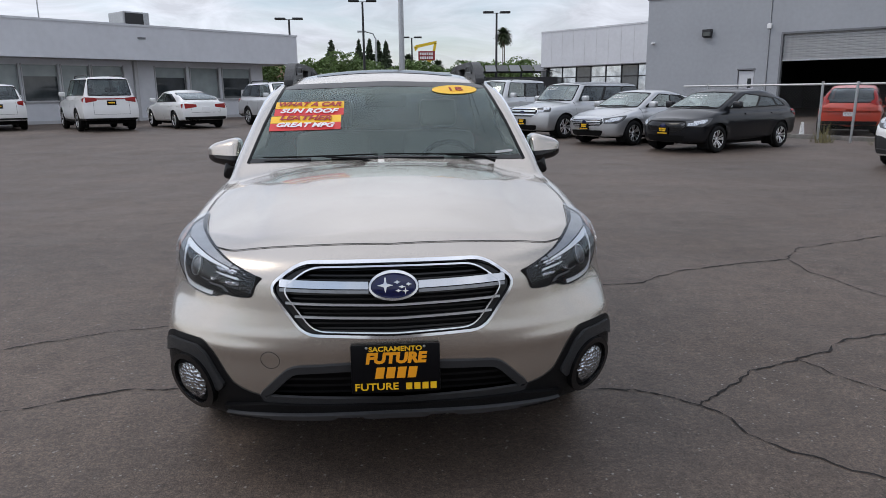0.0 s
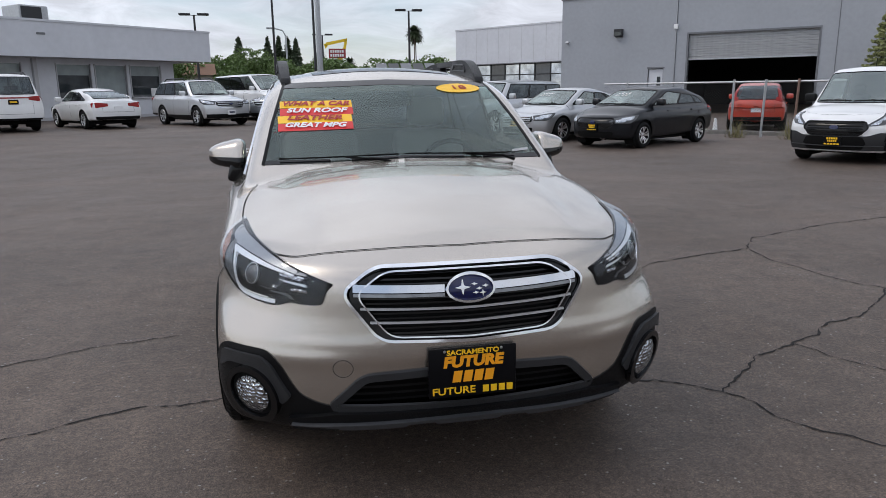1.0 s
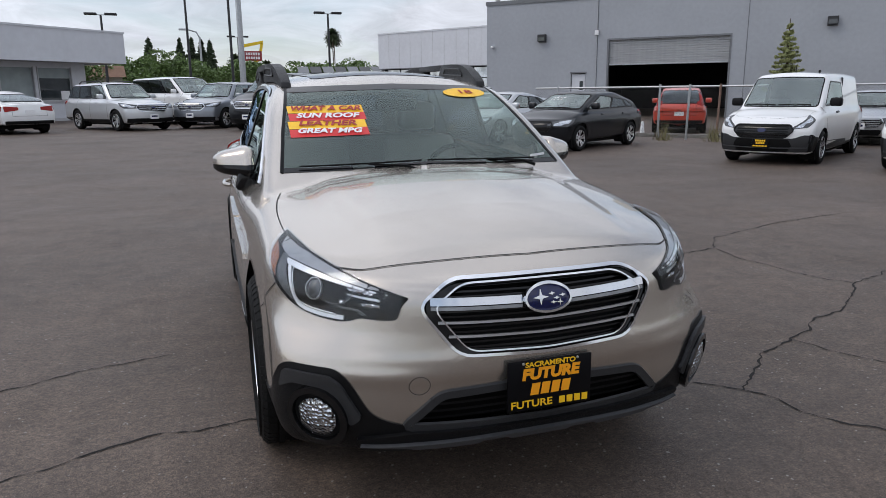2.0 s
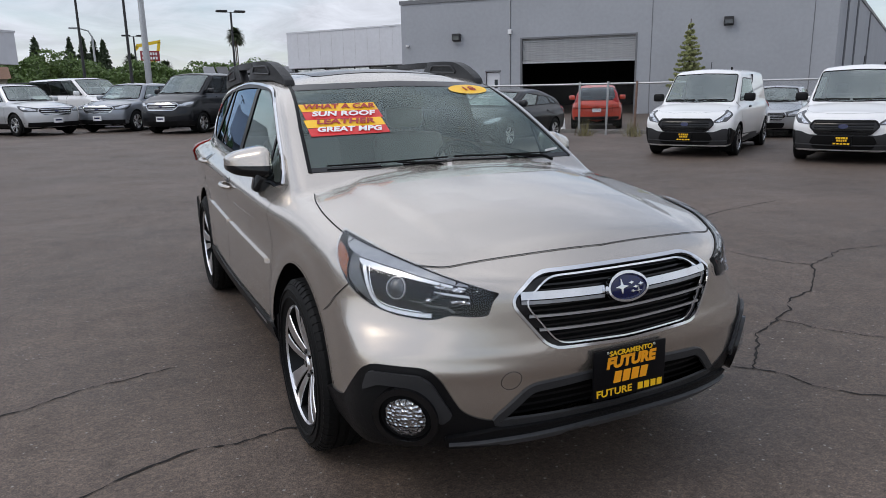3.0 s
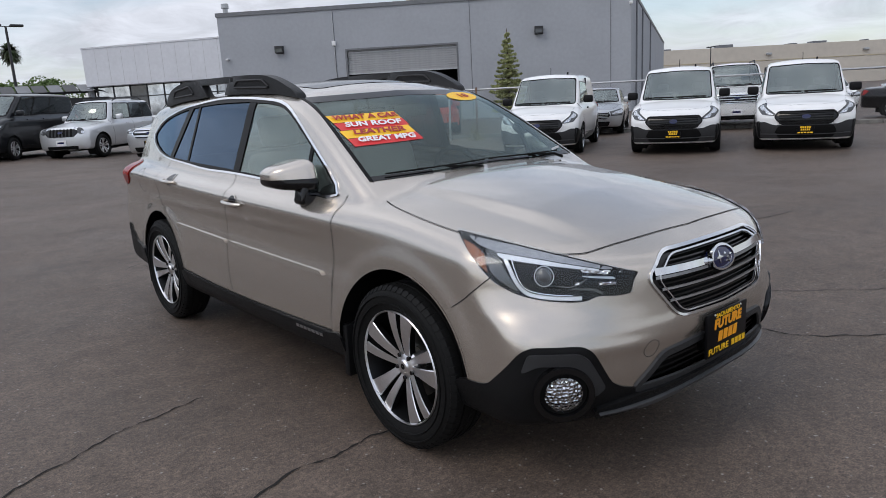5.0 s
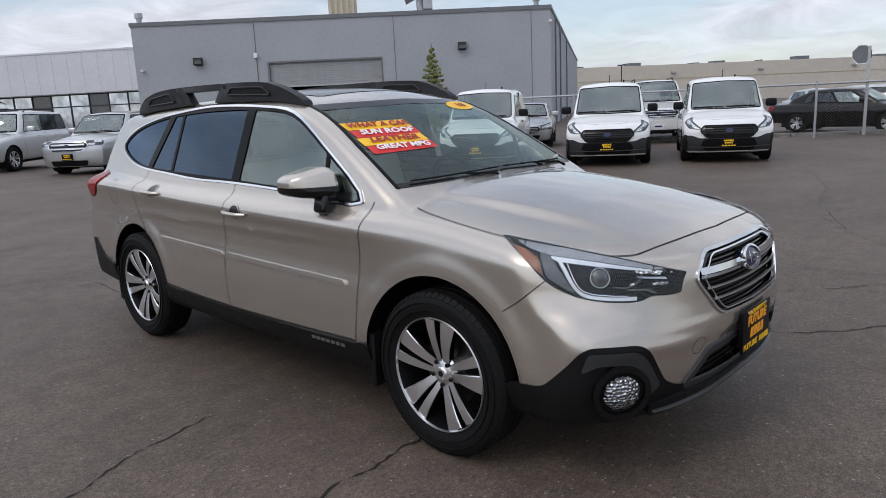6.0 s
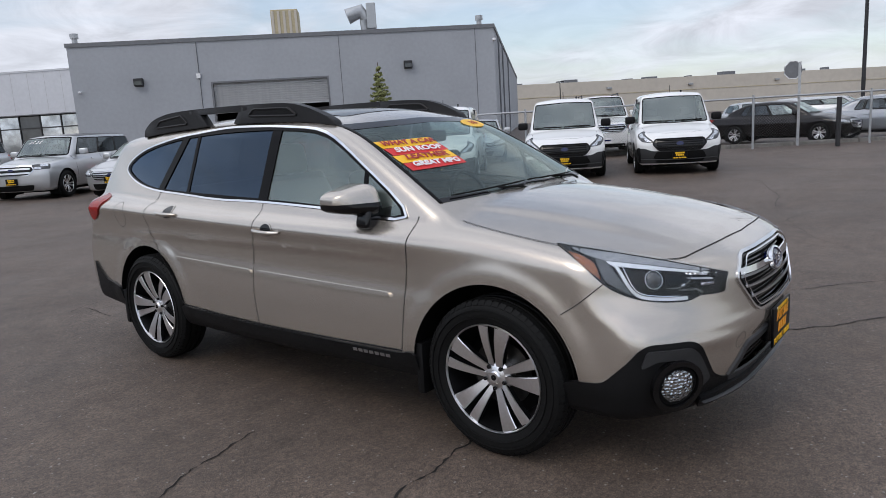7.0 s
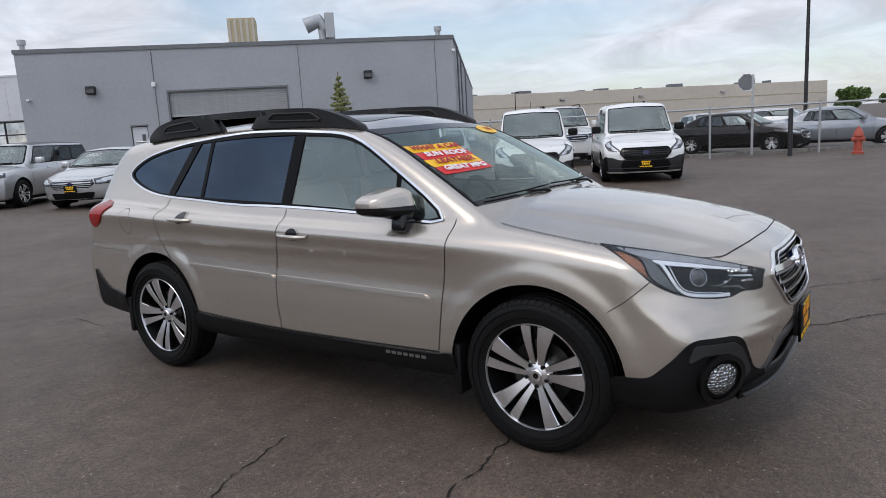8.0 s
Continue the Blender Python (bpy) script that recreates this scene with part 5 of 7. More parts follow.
build_ground()
for i, (pts, w) in enumerate((
        ([(-2.6, 0.55), (-1.84, 0.92), (-1.40, 1.09), (-0.75, 1.12), (0.2, 1.0), (0.95, 0.87)], 0.014),
        ([(0.95, 0.87), (1.17, 0.85), (1.42, 0.64), (1.66, 0.84), (1.87, 1.02), (2.2, 1.15), (2.46, 1.25), (2.67, 1.41), (2.95, 1.47), (3.6, 1.95), (4.3, 2.2), (5.4, 2.0)], 0.017),
        ([(1.42, 0.64), (1.47, 0.57), (1.52, 0.31), (1.63, 0.16), (1.83, -0.04), (2.2, -0.32), (2.9, -0.7)], 0.013),
        ([(2.2, 1.15), (2.26, 0.9), (2.38, 0.69), (2.85, 0.24), (3.4, -0.3)], 0.010),
        ([(0.9, 2.6), (1.65, 2.73), (1.95, 2.77), (2.35, 3.07), (2.91, 3.24), (3.42, 3.34), (3.77, 3.75), (4.28, 3.93), (4.95, 4.17), (6.2, 4.4)], 0.020),
        ([(3.44, 3.34), (3.37, 2.85), (3.42, 2.51), (3.48, 2.17), (3.6, 1.95)], 0.014),
        ([(-2.3, 1.75), (-1.87, 1.98), (-1.60, 2.06), (-1.30, 2.12)], 0.012),
        ([(-0.63, 5.66), (-0.4, 5.8), (-0.12, 5.78)], 0.012), ([(-0.45, 5.72), (-0.46, 5.04)], 0.010),
        ([(10.7, 2.65), (8.5, 1.85), (6.8, 1.5), (5.2, 0.83), (4.3, 0.18)], 0.009),
        ([(5.54, 1.0), (5.9, 1.25), (6.6, 1.2)], 0.010))):
    crack(pts, w, 11 + i)


# ---------- buildings ----------
M_WALL = mat("grey painted wall", (0.355, 0.37, 0.395), 0.85, noise_scale=5, noise_amt=0.05, big_scale=0.35, big_amt=0.06, bump=0.002, bump_scale=60)
M_WALL2 = mat("pale metal siding", (0.60, 0.61, 0.64), 0.55, noise_scale=3, noise_amt=0.05, big_scale=0.5, big_amt=0.05)
M_COPING = mat("grey coping", (0.16, 0.165, 0.175), 0.6, noise_scale=6, noise_amt=0.1)
M_SHUTTER = mat("roller shutter", (0.34, 0.345, 0.35), 0.5, metal=0.2, noise_scale=6, noise_amt=0.1)
# near-black wall colour holds the shade of the unlit workshop
M_ROOMSHADE = mat("room shade black", (0.012, 0.012, 0.013), 0.9, noise_scale=2, noise_amt=0.3)
M_WINGL = mat("building glass", (0.035, 0.042, 0.045), 0.05, spec=0.8, noise_scale=1.5, noise_amt=0.5)
M_BLIND = mat("window blind", (0.28, 0.32, 0.32), 0.2, spec=0.7, noise_scale=2, noise_amt=0.15)
M_SKYGL = mat("mirror-tinted building glass", (0.42, 0.45, 0.47), 0.06, metal=0.9, noise_scale=0.8, noise_amt=0.6)
M_FRAME = mat("pale window frame", (0.45, 0.45, 0.46), 0.5, noise_scale=10, noise_amt=0.06)
M_METAL = mat("galvanised metal", (0.42, 0.43, 0.44), 0.45, metal=0.7, noise_scale=12, noise_amt=0.15)
M_POLE = mat("dark pole paint", (0.02, 0.02, 0.022), 0.5, noise_scale=8, noise_amt=0.2)
M_TAN = mat("tan metal", (0.45, 0.38, 0.24), 0.6, noise_scale=8, noise_amt=0.1)
M_BEIGE = mat("beige wall", (0.55, 0.50, 0.43), 0.85, noise_scale=1.0, noise_amt=0.06, big_scale=0.1, big_amt=0.06)
M_LAMPGL = mat("lamp glow", (0.9, 0.9, 0.85), 0.4, emit=((1, 0.97, 0.9), 6.0))


def frame_on(a, b):
    """Pose with x along the foot of a wall from a to b, y into the building, z up."""
    a, b = Vector((*a, 0)), Vector((*b, 0))
    u = (b - a).normalized()
    return basis(a, u, Vector((-u.y, u.x, 0))), (b - a).length


def service_building():
    m, ln = frame_on((15.75, 39.8), (32.4, 22.7))
    th = thing("service_building", "tall grey painted workshop with a half-open roller door", "building", m)
    H = 6.6
    back = m.inverted() @ Vector((84, 53, 0))
    def add(name, bm, mt, label="", p=th):
        return part(name, bm, mt, p, label, smooth=False)
    # front wall with openings
    def wall(x0, x1, z0, z1):
        return box(x0, x1, 0, 0.25, z0, z1)
    for a in ((0, 5.40, 0, H), (5.40, 6.28, 2.50, H), (6.28, 7.60, 0, H), (7.60, 14.02, 4.28, H), (14.02, ln, 0, H)):
        add("front_wall", wall(*a), M_WALL)
    add("side_wall", prism([(ln, 0), (ln - 0.25, 0.25), (back.x - 0.3, back.y), (back.x, back.y)], 2, 0, H - 0.02), M_WALL)
    add("end_wall", box(0, 0.25, 0.25, 40, 0, H - 0.02), M_WALL)
    add("roof", prism([(0.1, 0.1), (ln - 0.1, 0.15), (back.x - 0.2, back.y), (0.1, 41)], 2, H - 0.5, H - 0.35), M_COPING)
    add("coping", box(-0.06, ln + 0.06, -0.06, 0.3, H, H + 0.22), M_COPING, "dark metal coping")
    d = Vector((back.x - ln, back.y, 0)).normalized()
    cop = box(0, (Vector((back.x - ln, back.y, 0))).length, -0.06, 0.3, H - 0.02, H + 0.20)
    add("coping", xf(cop, basis((ln, 0, 0), d, Vector((-d.y, d.x, 0)))), M_COPING)
    for x in (6.92, 14.85, 22.75):
        add("panel_joint", box(x - 0.02, x + 0.02, -0.012, 0.0, 0, H), M_COPING)
    # roller door
    sh = new("roller_door"); sh.parent = th
    slat = None
    for k in range(11):
        z = 2.96 + k * 0.125
        if slat is None:
            slat = part("slat", box(7.60, 14.02, 0.12, 0.16, 0, 0.118, 0.012, 1), M_SHUTTER, sh, smooth=False)
            slat.matrix_basis = Matrix.Translation((0, 0, z))
        else:
            shared("slat", slat, Matrix.Translation((0, 0, z)), sh)
    part("curtain", box(7.60, 14.02, 0.165, 0.172, 2.95, 4.36), M_SHUTTER, sh, smooth=False)
    part("bottom_bar", box(7.60, 14.02, 0.10, 0.18, 2.90, 2.97, 0.01), M_METAL, sh, smooth=False)
    add("door_frame", join(box(7.50, 7.60, -0.03, 0.2, 0, 4.38), box(14.02, 14.12, -0.03, 0.2, 0, 4.38), box(7.60, 14.02, -0.03, 0.2, 4.28, 4.38)), M_COPING)
    # room walls, with the shade inside put into their colour
    add("workshop_room", join(box(3, 20, 22, 22.2, 0, 6), box(3, 3.2, 0.3, 22, 0, 6), box(20, 20.2, 0.3, 22, 0, 6)), M_ROOMSHADE)
    for x, y in ((9.4, 12), (10.2, 12.5), (11.6, 16)):
        lamp = new("ceiling_lamp"); lamp.parent = th
        part("tube", box(x, x + 1.2, y, y + 0.2, 4.6, 4.66), M_LAMPGL, lamp, smooth=False)
    dr = new("door"); dr.parent = th
    part("door_leaf", box(5.44, 6.24, 0.08, 0.13, 0.02, 2.46, 0.004), M_WALL2, dr, smooth=False)
    part("door_window", box(5.92, 6.12, 0.072, 0.08, 1.55, 2.05), M_WINGL, dr, smooth=False)
    part("door_head", box(5.36, 6.34, -0.05, 0.0, 2.50, 2.58), M_COPING, dr, smooth=False)
    for x, z in ((3.62, 4.54), (18.73, 4.75)):
        wl_ = new("wall_lamp"); wl_.parent = th
        part("lamp_housing", prism([(-0.30, z - 0.16), (-0.04, z - 0.22), (0, z - 0.22), (0, z + 0.22), (-0.30, z + 0.22)], 0, x - 0.24, x + 0.24, 0.015), M_POLE, wl_, "black wall pack lamp", smooth=False)
        part("lamp_glass", box(x - 0.19, x + 0.19, -0.306, -0.30, z - 0.14, z + 0.06), M_WINGL, wl_, smooth=False)
    add("junction_box", box(6.78, 7.0, -0.16, 0, 4.60, 4.86, 0.02), M_WHITE, "white wall box with conduit")
    add("conduit", tube([(6.89, -0.04, 0.6), (6.89, -0.04, 6.5)], 0.025, 8), M_METAL)
    add("security_camera", join(box(0.35, 0.5, -0.25, 0, 4.12, 4.22, 0.02), box(ln - 0.1, ln + 0.05, -0.3, 0.1, 5.85, 6.0, 0.02)), M_WHITE)
    # downpipes on the long side
    for s in (3.0, 9.0, 20.0):
        p = Vector((ln, 0, 0)) + d * s + Vector((d.y, -d.x, 0)) * 0.12
        add("downpipe", tube([(p.x, p.y, 0), (p.x, p.y, H - 0.2)], 0.055, 8), M_COPING)
    # roof plant
    ru = new("rooftop_cooler"); ru.parent = th
    inv = m.inverted()
    def at(az, dist, eye=(-3.55, -0.43)):
        return inv @ Vector((eye[0] + math.sin(radians(az)) * dist, eye[1] + math.cos(radians(az)) * dist, 0))
    p = at(41.1, 48)
    part("cabinet", box(p.x - 0.85, p.x + 0.85, p.y - 0.8, p.y + 0.8, 6.3, 8.95, 0.05), M_TAN, ru, "tan louvred cooler cabinet", smooth=False)
    for k in range(5):
        part("louvre", box(p.x - 0.8 + k * 0.36, p.x - 0.64 + k * 0.36, p.y - 0.84, p.y - 0.80, 7.2, 8.85, 0.01), M_BEIGE, ru, smooth=False)
    du = new("rooftop_duct"); du.parent = th
    p = at(46.9, 48)
    part("pipe", tube([(p.x + 0.3, p.y, 6.2), (p.x + 0.3, p.y, 8.2), (p.x, p.y, 8.75), (p.x - 0.9, p.y, 8.45)], [0.42, 0.42, 0.46, 0.5], 14), M_METAL, du)
    part("cowl", box(p.x + 0.35, p.x + 0.95, p.y - 0.5, p.y + 0.5, 7.6, 9.2, 0.05), M_METAL, du, smooth=False)
    for az, dist in ((56.1, 46), (26.2, 48)):
        p = at(az, dist)
        fl = new("roof_flue"); fl.parent = th
        part("flue", tube([(p.x, p.y, 6.2), (p.x, p.y, 7.55)], 0.16, 10), M_METAL, fl)
        part("flue_cap", tube([(p.x, p.y, 7.5), (p.x, p.y, 7.78)], 0.24, 10), M_METAL, fl)


def annex():
    m, ln = frame_on((17.26, 75.2), (29.0, 57.6))
    th = thing("showroom_annex", "low annex with pale siding fascia above dark glazing", "building", m)
    part("fascia", box(0, ln, 0, 0.3, 4.08, 7.62), M_WALL2, th, smooth=False)
    for k in range(1, 14):
        part("siding_joint", box(k * ln / 14 - 0.012, k * ln / 14 + 0.012, -0.010, 0, 4.1, 7.6), M_FRAME, th, smooth=False)
    part("coping", box(-0.05, ln, -0.05, 0.35, 7.62, 7.76), M_WALL2, th, smooth=False)
    part("soffit", box(0, ln, 0.0, 2.4, 4.0, 4.08), M_COPING, th, smooth=False)
    part("roof", box(0, ln, 0.3, 14, 7.2, 7.4), M_COPING, th, smooth=False)
    part("end_wall", box(0, 0.3, 0.3, 14, 3.9, 7.6), M_WALL2, th, smooth=False)
    part("back_wall", box(0, ln, 13.8, 14, 0, 7.6), M_WALL, th, smooth=False)
    part("pier", box(0, 0.35, 0.02, 0.5, 0, 4.0), M_WALL2, th, smooth=False)
    x, k = 0.8, 0
    while x < ln - 0.5:
        w = new("window"); w.parent = th
        part("pane", box(x, x + 1.85, 0.5, 0.53, 0.3, 3.9), M_SKYGL if k % 3 != 2 else M_WINGL, w, smooth=False)
        part("window_frame", join(box(x - 0.08, x, 0.42, 0.56, 0.2, 4.0), box(x, x + 1.85, 0.42, 0.56, 2.85, 2.95), box(x, x + 1.85, 0.42, 0.56, 0.2, 0.3)), M_POLE, w, smooth=False)
        x += 1.93
        k += 1


def showroom():
    m, ln = frame_on((-20.6, 26.2), (-5.06, 41.92))
    o = 5.45            # shift of the wall's zero
    th = thing("showroom", "long low showroom with a pale grey fascia over windows", "building", m)
    part("fascia", box(-20, ln, 0, 0.4, 3.2, 4.80), M_WALL2, th, smooth=False)
    part("coping", box(-20, ln + 0.04, -0.04, 0.45, 4.80, 4.90), M_WALL2, th, smooth=False)
    part("soffit", box(-20, ln, 0.4, 1.8, 3.2, 3.3), M_FRAME, th, smooth=False)
    part("roof", box(-20, ln, 0.4, 16, 4.5, 4.7), M_COPING, th, smooth=False)
    part("fascia_end", box(ln - 0.4, ln, 0.4, 14, 3.2, 4.80), M_WALL2, th, smooth=False)
    end = o + 15.0
    wins = [(0.2, 1.6, 1), (1.77, 3.32, 0), (3.5, 4.8, 1), (4.95, 6.49, 1), (8.21, 9.95, 0), (10.23, 11.97, 1), (12.24, 14.1, 0)]
    cuts = []
    x = -20
    for a, b, k in wins:
        cuts.append(box(x, o + a, 1.3, 1.6, 0, 3.2)); cuts.append(box(o + a, o + b, 1.3, 1.6, 0, 1.28)); cuts.append(box(o + a, o + b, 1.3, 1.6, 2.92, 3.2))
        x = o + b
    cuts.append(box(x, end, 1.3, 1.6, 0, 3.2))
    part("wall", join(*cuts), M_WALL2, th, smooth=False)
    part("end_wall", box(end - 0.3, end, 1.6, 14, 0, 3.2), M_WALL2, th, smooth=False)
    for a, b, k in wins:
        w = new("window"); w.parent = th
        if k:
            part("pane", box(o + a, o + b, 1.44, 1.47, 1.28, 2.92), M_BLIND, w, smooth=False)
        else:
            part("pane", box(o + a, o + b, 1.44, 1.47, 1.28, 2.40), M_WINGL, w, smooth=False)
            part("blind", box(o + a, o + b, 1.42, 1.46, 2.40, 2.92), M_BLIND, w, smooth=False)
        for q in (o + a - 0.05, o + b):
            part("window_frame", box(q, q + 0.05, 1.24, 1.4, 1.22, 2.98), M_FRAME, w, smooth=False)
        part("sill", box(o + a - 0.05, o + b + 0.05, 1.20, 1.4, 1.20, 1.28), M_FRAME, w, smooth=False)
    part("notice", box(o + 13.5, o + 14.0, 1.40, 1.42, 1.3, 1.75), M_WHITE, th, smooth=False)
    part("pilaster", box(o + 7.0, o + 7.18, 1.1, 1.3, 0, 3.2), M_FRAME, th, smooth=False)
    part("plinth", box(-20, end, 1.22, 1.3, 0, 0.35), M_FRAME, th, smooth=False)
    part("vent", box(o + 6.77, o + 7.17, -0.03, 0, 4.2, 4.3), M_COPING, th, smooth=False)
    part("roof_mast", tube([(o + 2.77, 1.2, 4.7), (o + 2.77, 1.2, 7.2)], 0.03, 6), M_METAL, th)
    ac = new("rooftop_unit"); ac.parent = th
    part("cabinet", box(o + 6.95, o + 8.35, 1.6, 3.2, 4.7, 5.68, 0.05), M_METAL, ac, smooth=False)
    part("grille", box(o + 7.05, o + 8.0, 1.56, 1.6, 4.85, 5.60), M_POLE, ac, smooth=False)


def beige_warehouse():
    m, ln = frame_on((80, 81), (160.7, 15.7))
    th = thing("warehouse", "long low beige warehouse with flat roof far beyond the lot", "building", m)
    part("wall", box(0, ln, 0, 0.5, 0, 6.5), M_BEIGE, th, smooth=False)
    part("end_wall", box(ln - 0.5, ln, 0.5, 50, 0, 6.5), M_BEIGE, th, smooth=False)
    part("roof", box(0, ln, 0.5, 50, 5.9, 6.1), M_COPING, th, smooth=False)
    part("parapet_band", box(-0.05, ln + 0.05, -0.06, 0, 4.15, 4.23), M_TAN, th, smooth=False)
    for k, (x, h, w) in enumerate(((28, 0.7, 2.4), (38, 1.2, 3.0), (50, 0.6, 1.6), (54, 0.9, 2.8), (63, 0.7, 0.5), (70, 1.4, 3.2), (86, 1.0, 2.6), (93, 1.2, 0.6))):
        u = new("roof_unit"); u.parent = th
        part("unit_cabinet", box(x, x + w * 0.8, 4, 6, 6.1, 6.5 + h * 0.55, 0.05), M_COPING, u, smooth=False)
    for x in (44, 60, 78):
        part("wall_lamp", box(x, x + 0.9, -0.4, 0, 5.0, 5.35, 0.05), M_METAL, th, smooth=False)


def tiled_house():
    m, ln = frame_on((-31, 149), (-16, 151))
    th = thing("tiled_house", "small tan building with low brown tiled roof", "building", m)
    part("wall", box(0, ln, 0, 12, 0, 5.2), M_BEIGE, th, smooth=False)
    part("roof", prism([(-1.0, 5.0), (6, 7.4), (13, 5.0)], 0, -0.6, ln + 0.6), mat("brown tiles", (0.16, 0.085, 0.05), 0.8, noise_scale=3, noise_amt=0.3), th, smooth=False)


service_building(); annex(); showroom(); beige_warehouse(); tiled_house()


# ---------- poles, signs ----------
def lot_lamp(x, y, h, two=True, turn=0.0, size=1.0):
    th = thing("lot_light", "tall dark pole light with two flat lamp heads", "lamp post", pose(x, y, ground_z(x, y), 0, 0, turn), "lot lights")
    part("pole", tube([(0, 0, 0), (0, 0, h)], [0.16 * size, 0.11 * size], 10), M_POLE, th)
    part("base", lathe([(0.3, 0), (0.3, 0.8), (0.001, 0.82)], 16, "z"), M_CONC, th)
    part("bracket", box(-0.5 * size, 0.5 * size, -0.05, 0.05, h - 0.06, h + 0.04, 0.01), M_POLE, th, smooth=False)
    for s in ((-1, 1) if two else (1,)):
        part("lamp_head", box(min(s * 0.4, s * 1.6) * size, max(s * 0.4, s * 1.6) * size, -0.35 * size, 0.35 * size, h - 0.04, h + 0.2 * size, 0.08), M_POLE, th)


lot_lamp(-3.0, 124, 16.6, size=1.5); lot_lamp(21.9, 135, 16.1, size=1.6); lot_lamp(-17, 136, 14.9, size=1.6); lot_lamp(9.3, 219, 17.9, size=1.9)
lot_lamp(60, 7.3, 16, turn=80); lot_lamp(80.3, 44.2, 5.4, turn=60, size=0.5)
lot_lamp(3.6, 121, 24, size=1.5)


def flagpole():
    th = thing("flagpole", "tall pale grey metal flagpole", "pole", pose(1.25, 43, ground_z(1.25, 43)))
    part("pole", tube([(0, 0, 0), (0, 0, 15)], [0.19, 0.12], 14), M_METAL, th)
    part("collar", lathe([(0.35, 0), (0.3, 0.15), (0.2, 0.3)], 16, "z"), M_CONC, th)


def street_lamp():
    th = thing("street_lamp", "grey street lamp with a curved arm", "street lamp", pose(-1.2, 167, 0))
    part("pole", tube([(0, 0, 0), (0, 0, 13.8), (-0.6, 0, 15.0), (-2.4, 0, 15.5)], [0.24, 0.2, 0.17, 0.14], 10), M_METAL, th)
    part("lamp_head", box(-4.2, -2.3, -0.3, 0.3, 15.3, 15.7, 0.06), M_METAL, th)


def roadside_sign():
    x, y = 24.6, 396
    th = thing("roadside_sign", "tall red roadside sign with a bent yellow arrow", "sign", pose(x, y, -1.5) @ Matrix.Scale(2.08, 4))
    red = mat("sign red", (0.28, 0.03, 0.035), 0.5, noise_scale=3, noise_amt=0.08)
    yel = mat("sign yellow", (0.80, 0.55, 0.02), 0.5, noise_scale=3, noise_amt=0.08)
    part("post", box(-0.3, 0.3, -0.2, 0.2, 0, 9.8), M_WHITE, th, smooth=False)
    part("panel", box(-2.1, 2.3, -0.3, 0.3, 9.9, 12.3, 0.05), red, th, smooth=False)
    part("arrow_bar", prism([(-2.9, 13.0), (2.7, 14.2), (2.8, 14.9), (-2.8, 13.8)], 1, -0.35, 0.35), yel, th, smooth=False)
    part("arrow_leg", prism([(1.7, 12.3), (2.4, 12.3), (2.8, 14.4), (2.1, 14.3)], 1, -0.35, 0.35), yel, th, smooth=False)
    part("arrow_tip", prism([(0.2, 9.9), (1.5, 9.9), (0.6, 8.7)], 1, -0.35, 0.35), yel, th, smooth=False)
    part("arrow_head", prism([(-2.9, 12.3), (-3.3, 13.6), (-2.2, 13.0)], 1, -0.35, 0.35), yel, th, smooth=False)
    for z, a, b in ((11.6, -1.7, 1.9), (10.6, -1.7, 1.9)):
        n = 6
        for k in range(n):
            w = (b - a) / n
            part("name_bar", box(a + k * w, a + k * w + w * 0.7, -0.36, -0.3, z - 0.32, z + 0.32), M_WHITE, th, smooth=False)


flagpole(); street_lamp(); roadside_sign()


def canopy_rack():
    """A long steel rack roof beyond the parked vans."""
    th = thing("carport_rack", "long low steel carport frame with slanting panels", "carport", pose(9.6, 76, 0, 0, 0, -4) @ Matrix.Scale(1.27, 4))
    for x in np.arange(0, 9, 2.2):
        part("post", box(x - 0.08, x + 0.08, -0.08, 0.08, 0, 3.0), M_POLE, th, smooth=False)
    part("beam", box(-1, 9, -0.1, 0.1, 2.75, 2.95), M_POLE, th, smooth=False)
    for k, x in enumerate(np.arange(-0.8, 8.8, 1.05)):
        part("panel", xf(box(0, 0.9, -0.9, 0.9, -0.02, 0.02), pose(x, 0, 3.15, 18, 0, 0)), M_POLE if k % 2 else M_COPING, th, smooth=False)
    part("screen_fence", box(-1, 9, -1.2, -1.15, 0, 2.4), M_POLE, th, smooth=False)


canopy_rack()


# ---------- fence, kerb, hydrant ----------
def chain_link():
    m = bpy.data.materials.new("chain link wire")
    m.use_nodes = True
    n, l = m.node_tree.nodes, m.node_tree.links
    b = n["Principled BSDF"]
    b.inputs["Base Color"].default_value, b.inputs["Metallic"].default_value, b.inputs["Roughness"].default_value = (0.13, 0.13, 0.13, 1), 0.6, 0.5
    tc = n.new("ShaderNodeTexCoord"); sp = n.new("ShaderNodeSeparateXYZ")
    l.new(tc.outputs["Object"], sp.inputs[0])
    def wire(sign):
        a = n.new("ShaderNodeMath"); a.operation = "ADD" if sign > 0 else "SUBTRACT"
        l.new(sp.outputs[0], a.inputs[0]); l.new(sp.outputs[2], a.inputs[1])
        s = n.new("ShaderNodeMath"); s.operation = "MULTIPLY"; s.inputs[1].default_value = 1 / 0.085
        l.new(a.outputs[0], s.inputs[0])
        f = n.new("ShaderNodeMath"); f.operation = "FRACT"; l.new(s.outputs[0], f.inputs[0])
        c = n.new("ShaderNodeMath"); c.operation = "LESS_THAN"; c.inputs[1].default_value = 0.026
        l.new(f.outputs[0], c.inputs[0])
        return c.outputs[0]
    mxx = n.new("ShaderNodeMath"); mxx.operation = "MAXIMUM"
    l.new(wire(1), mxx.inputs[0]); l.new(wire(-1), mxx.inputs[1])
    l.new(mxx.outputs[0], b.inputs["Alpha"])
    return m


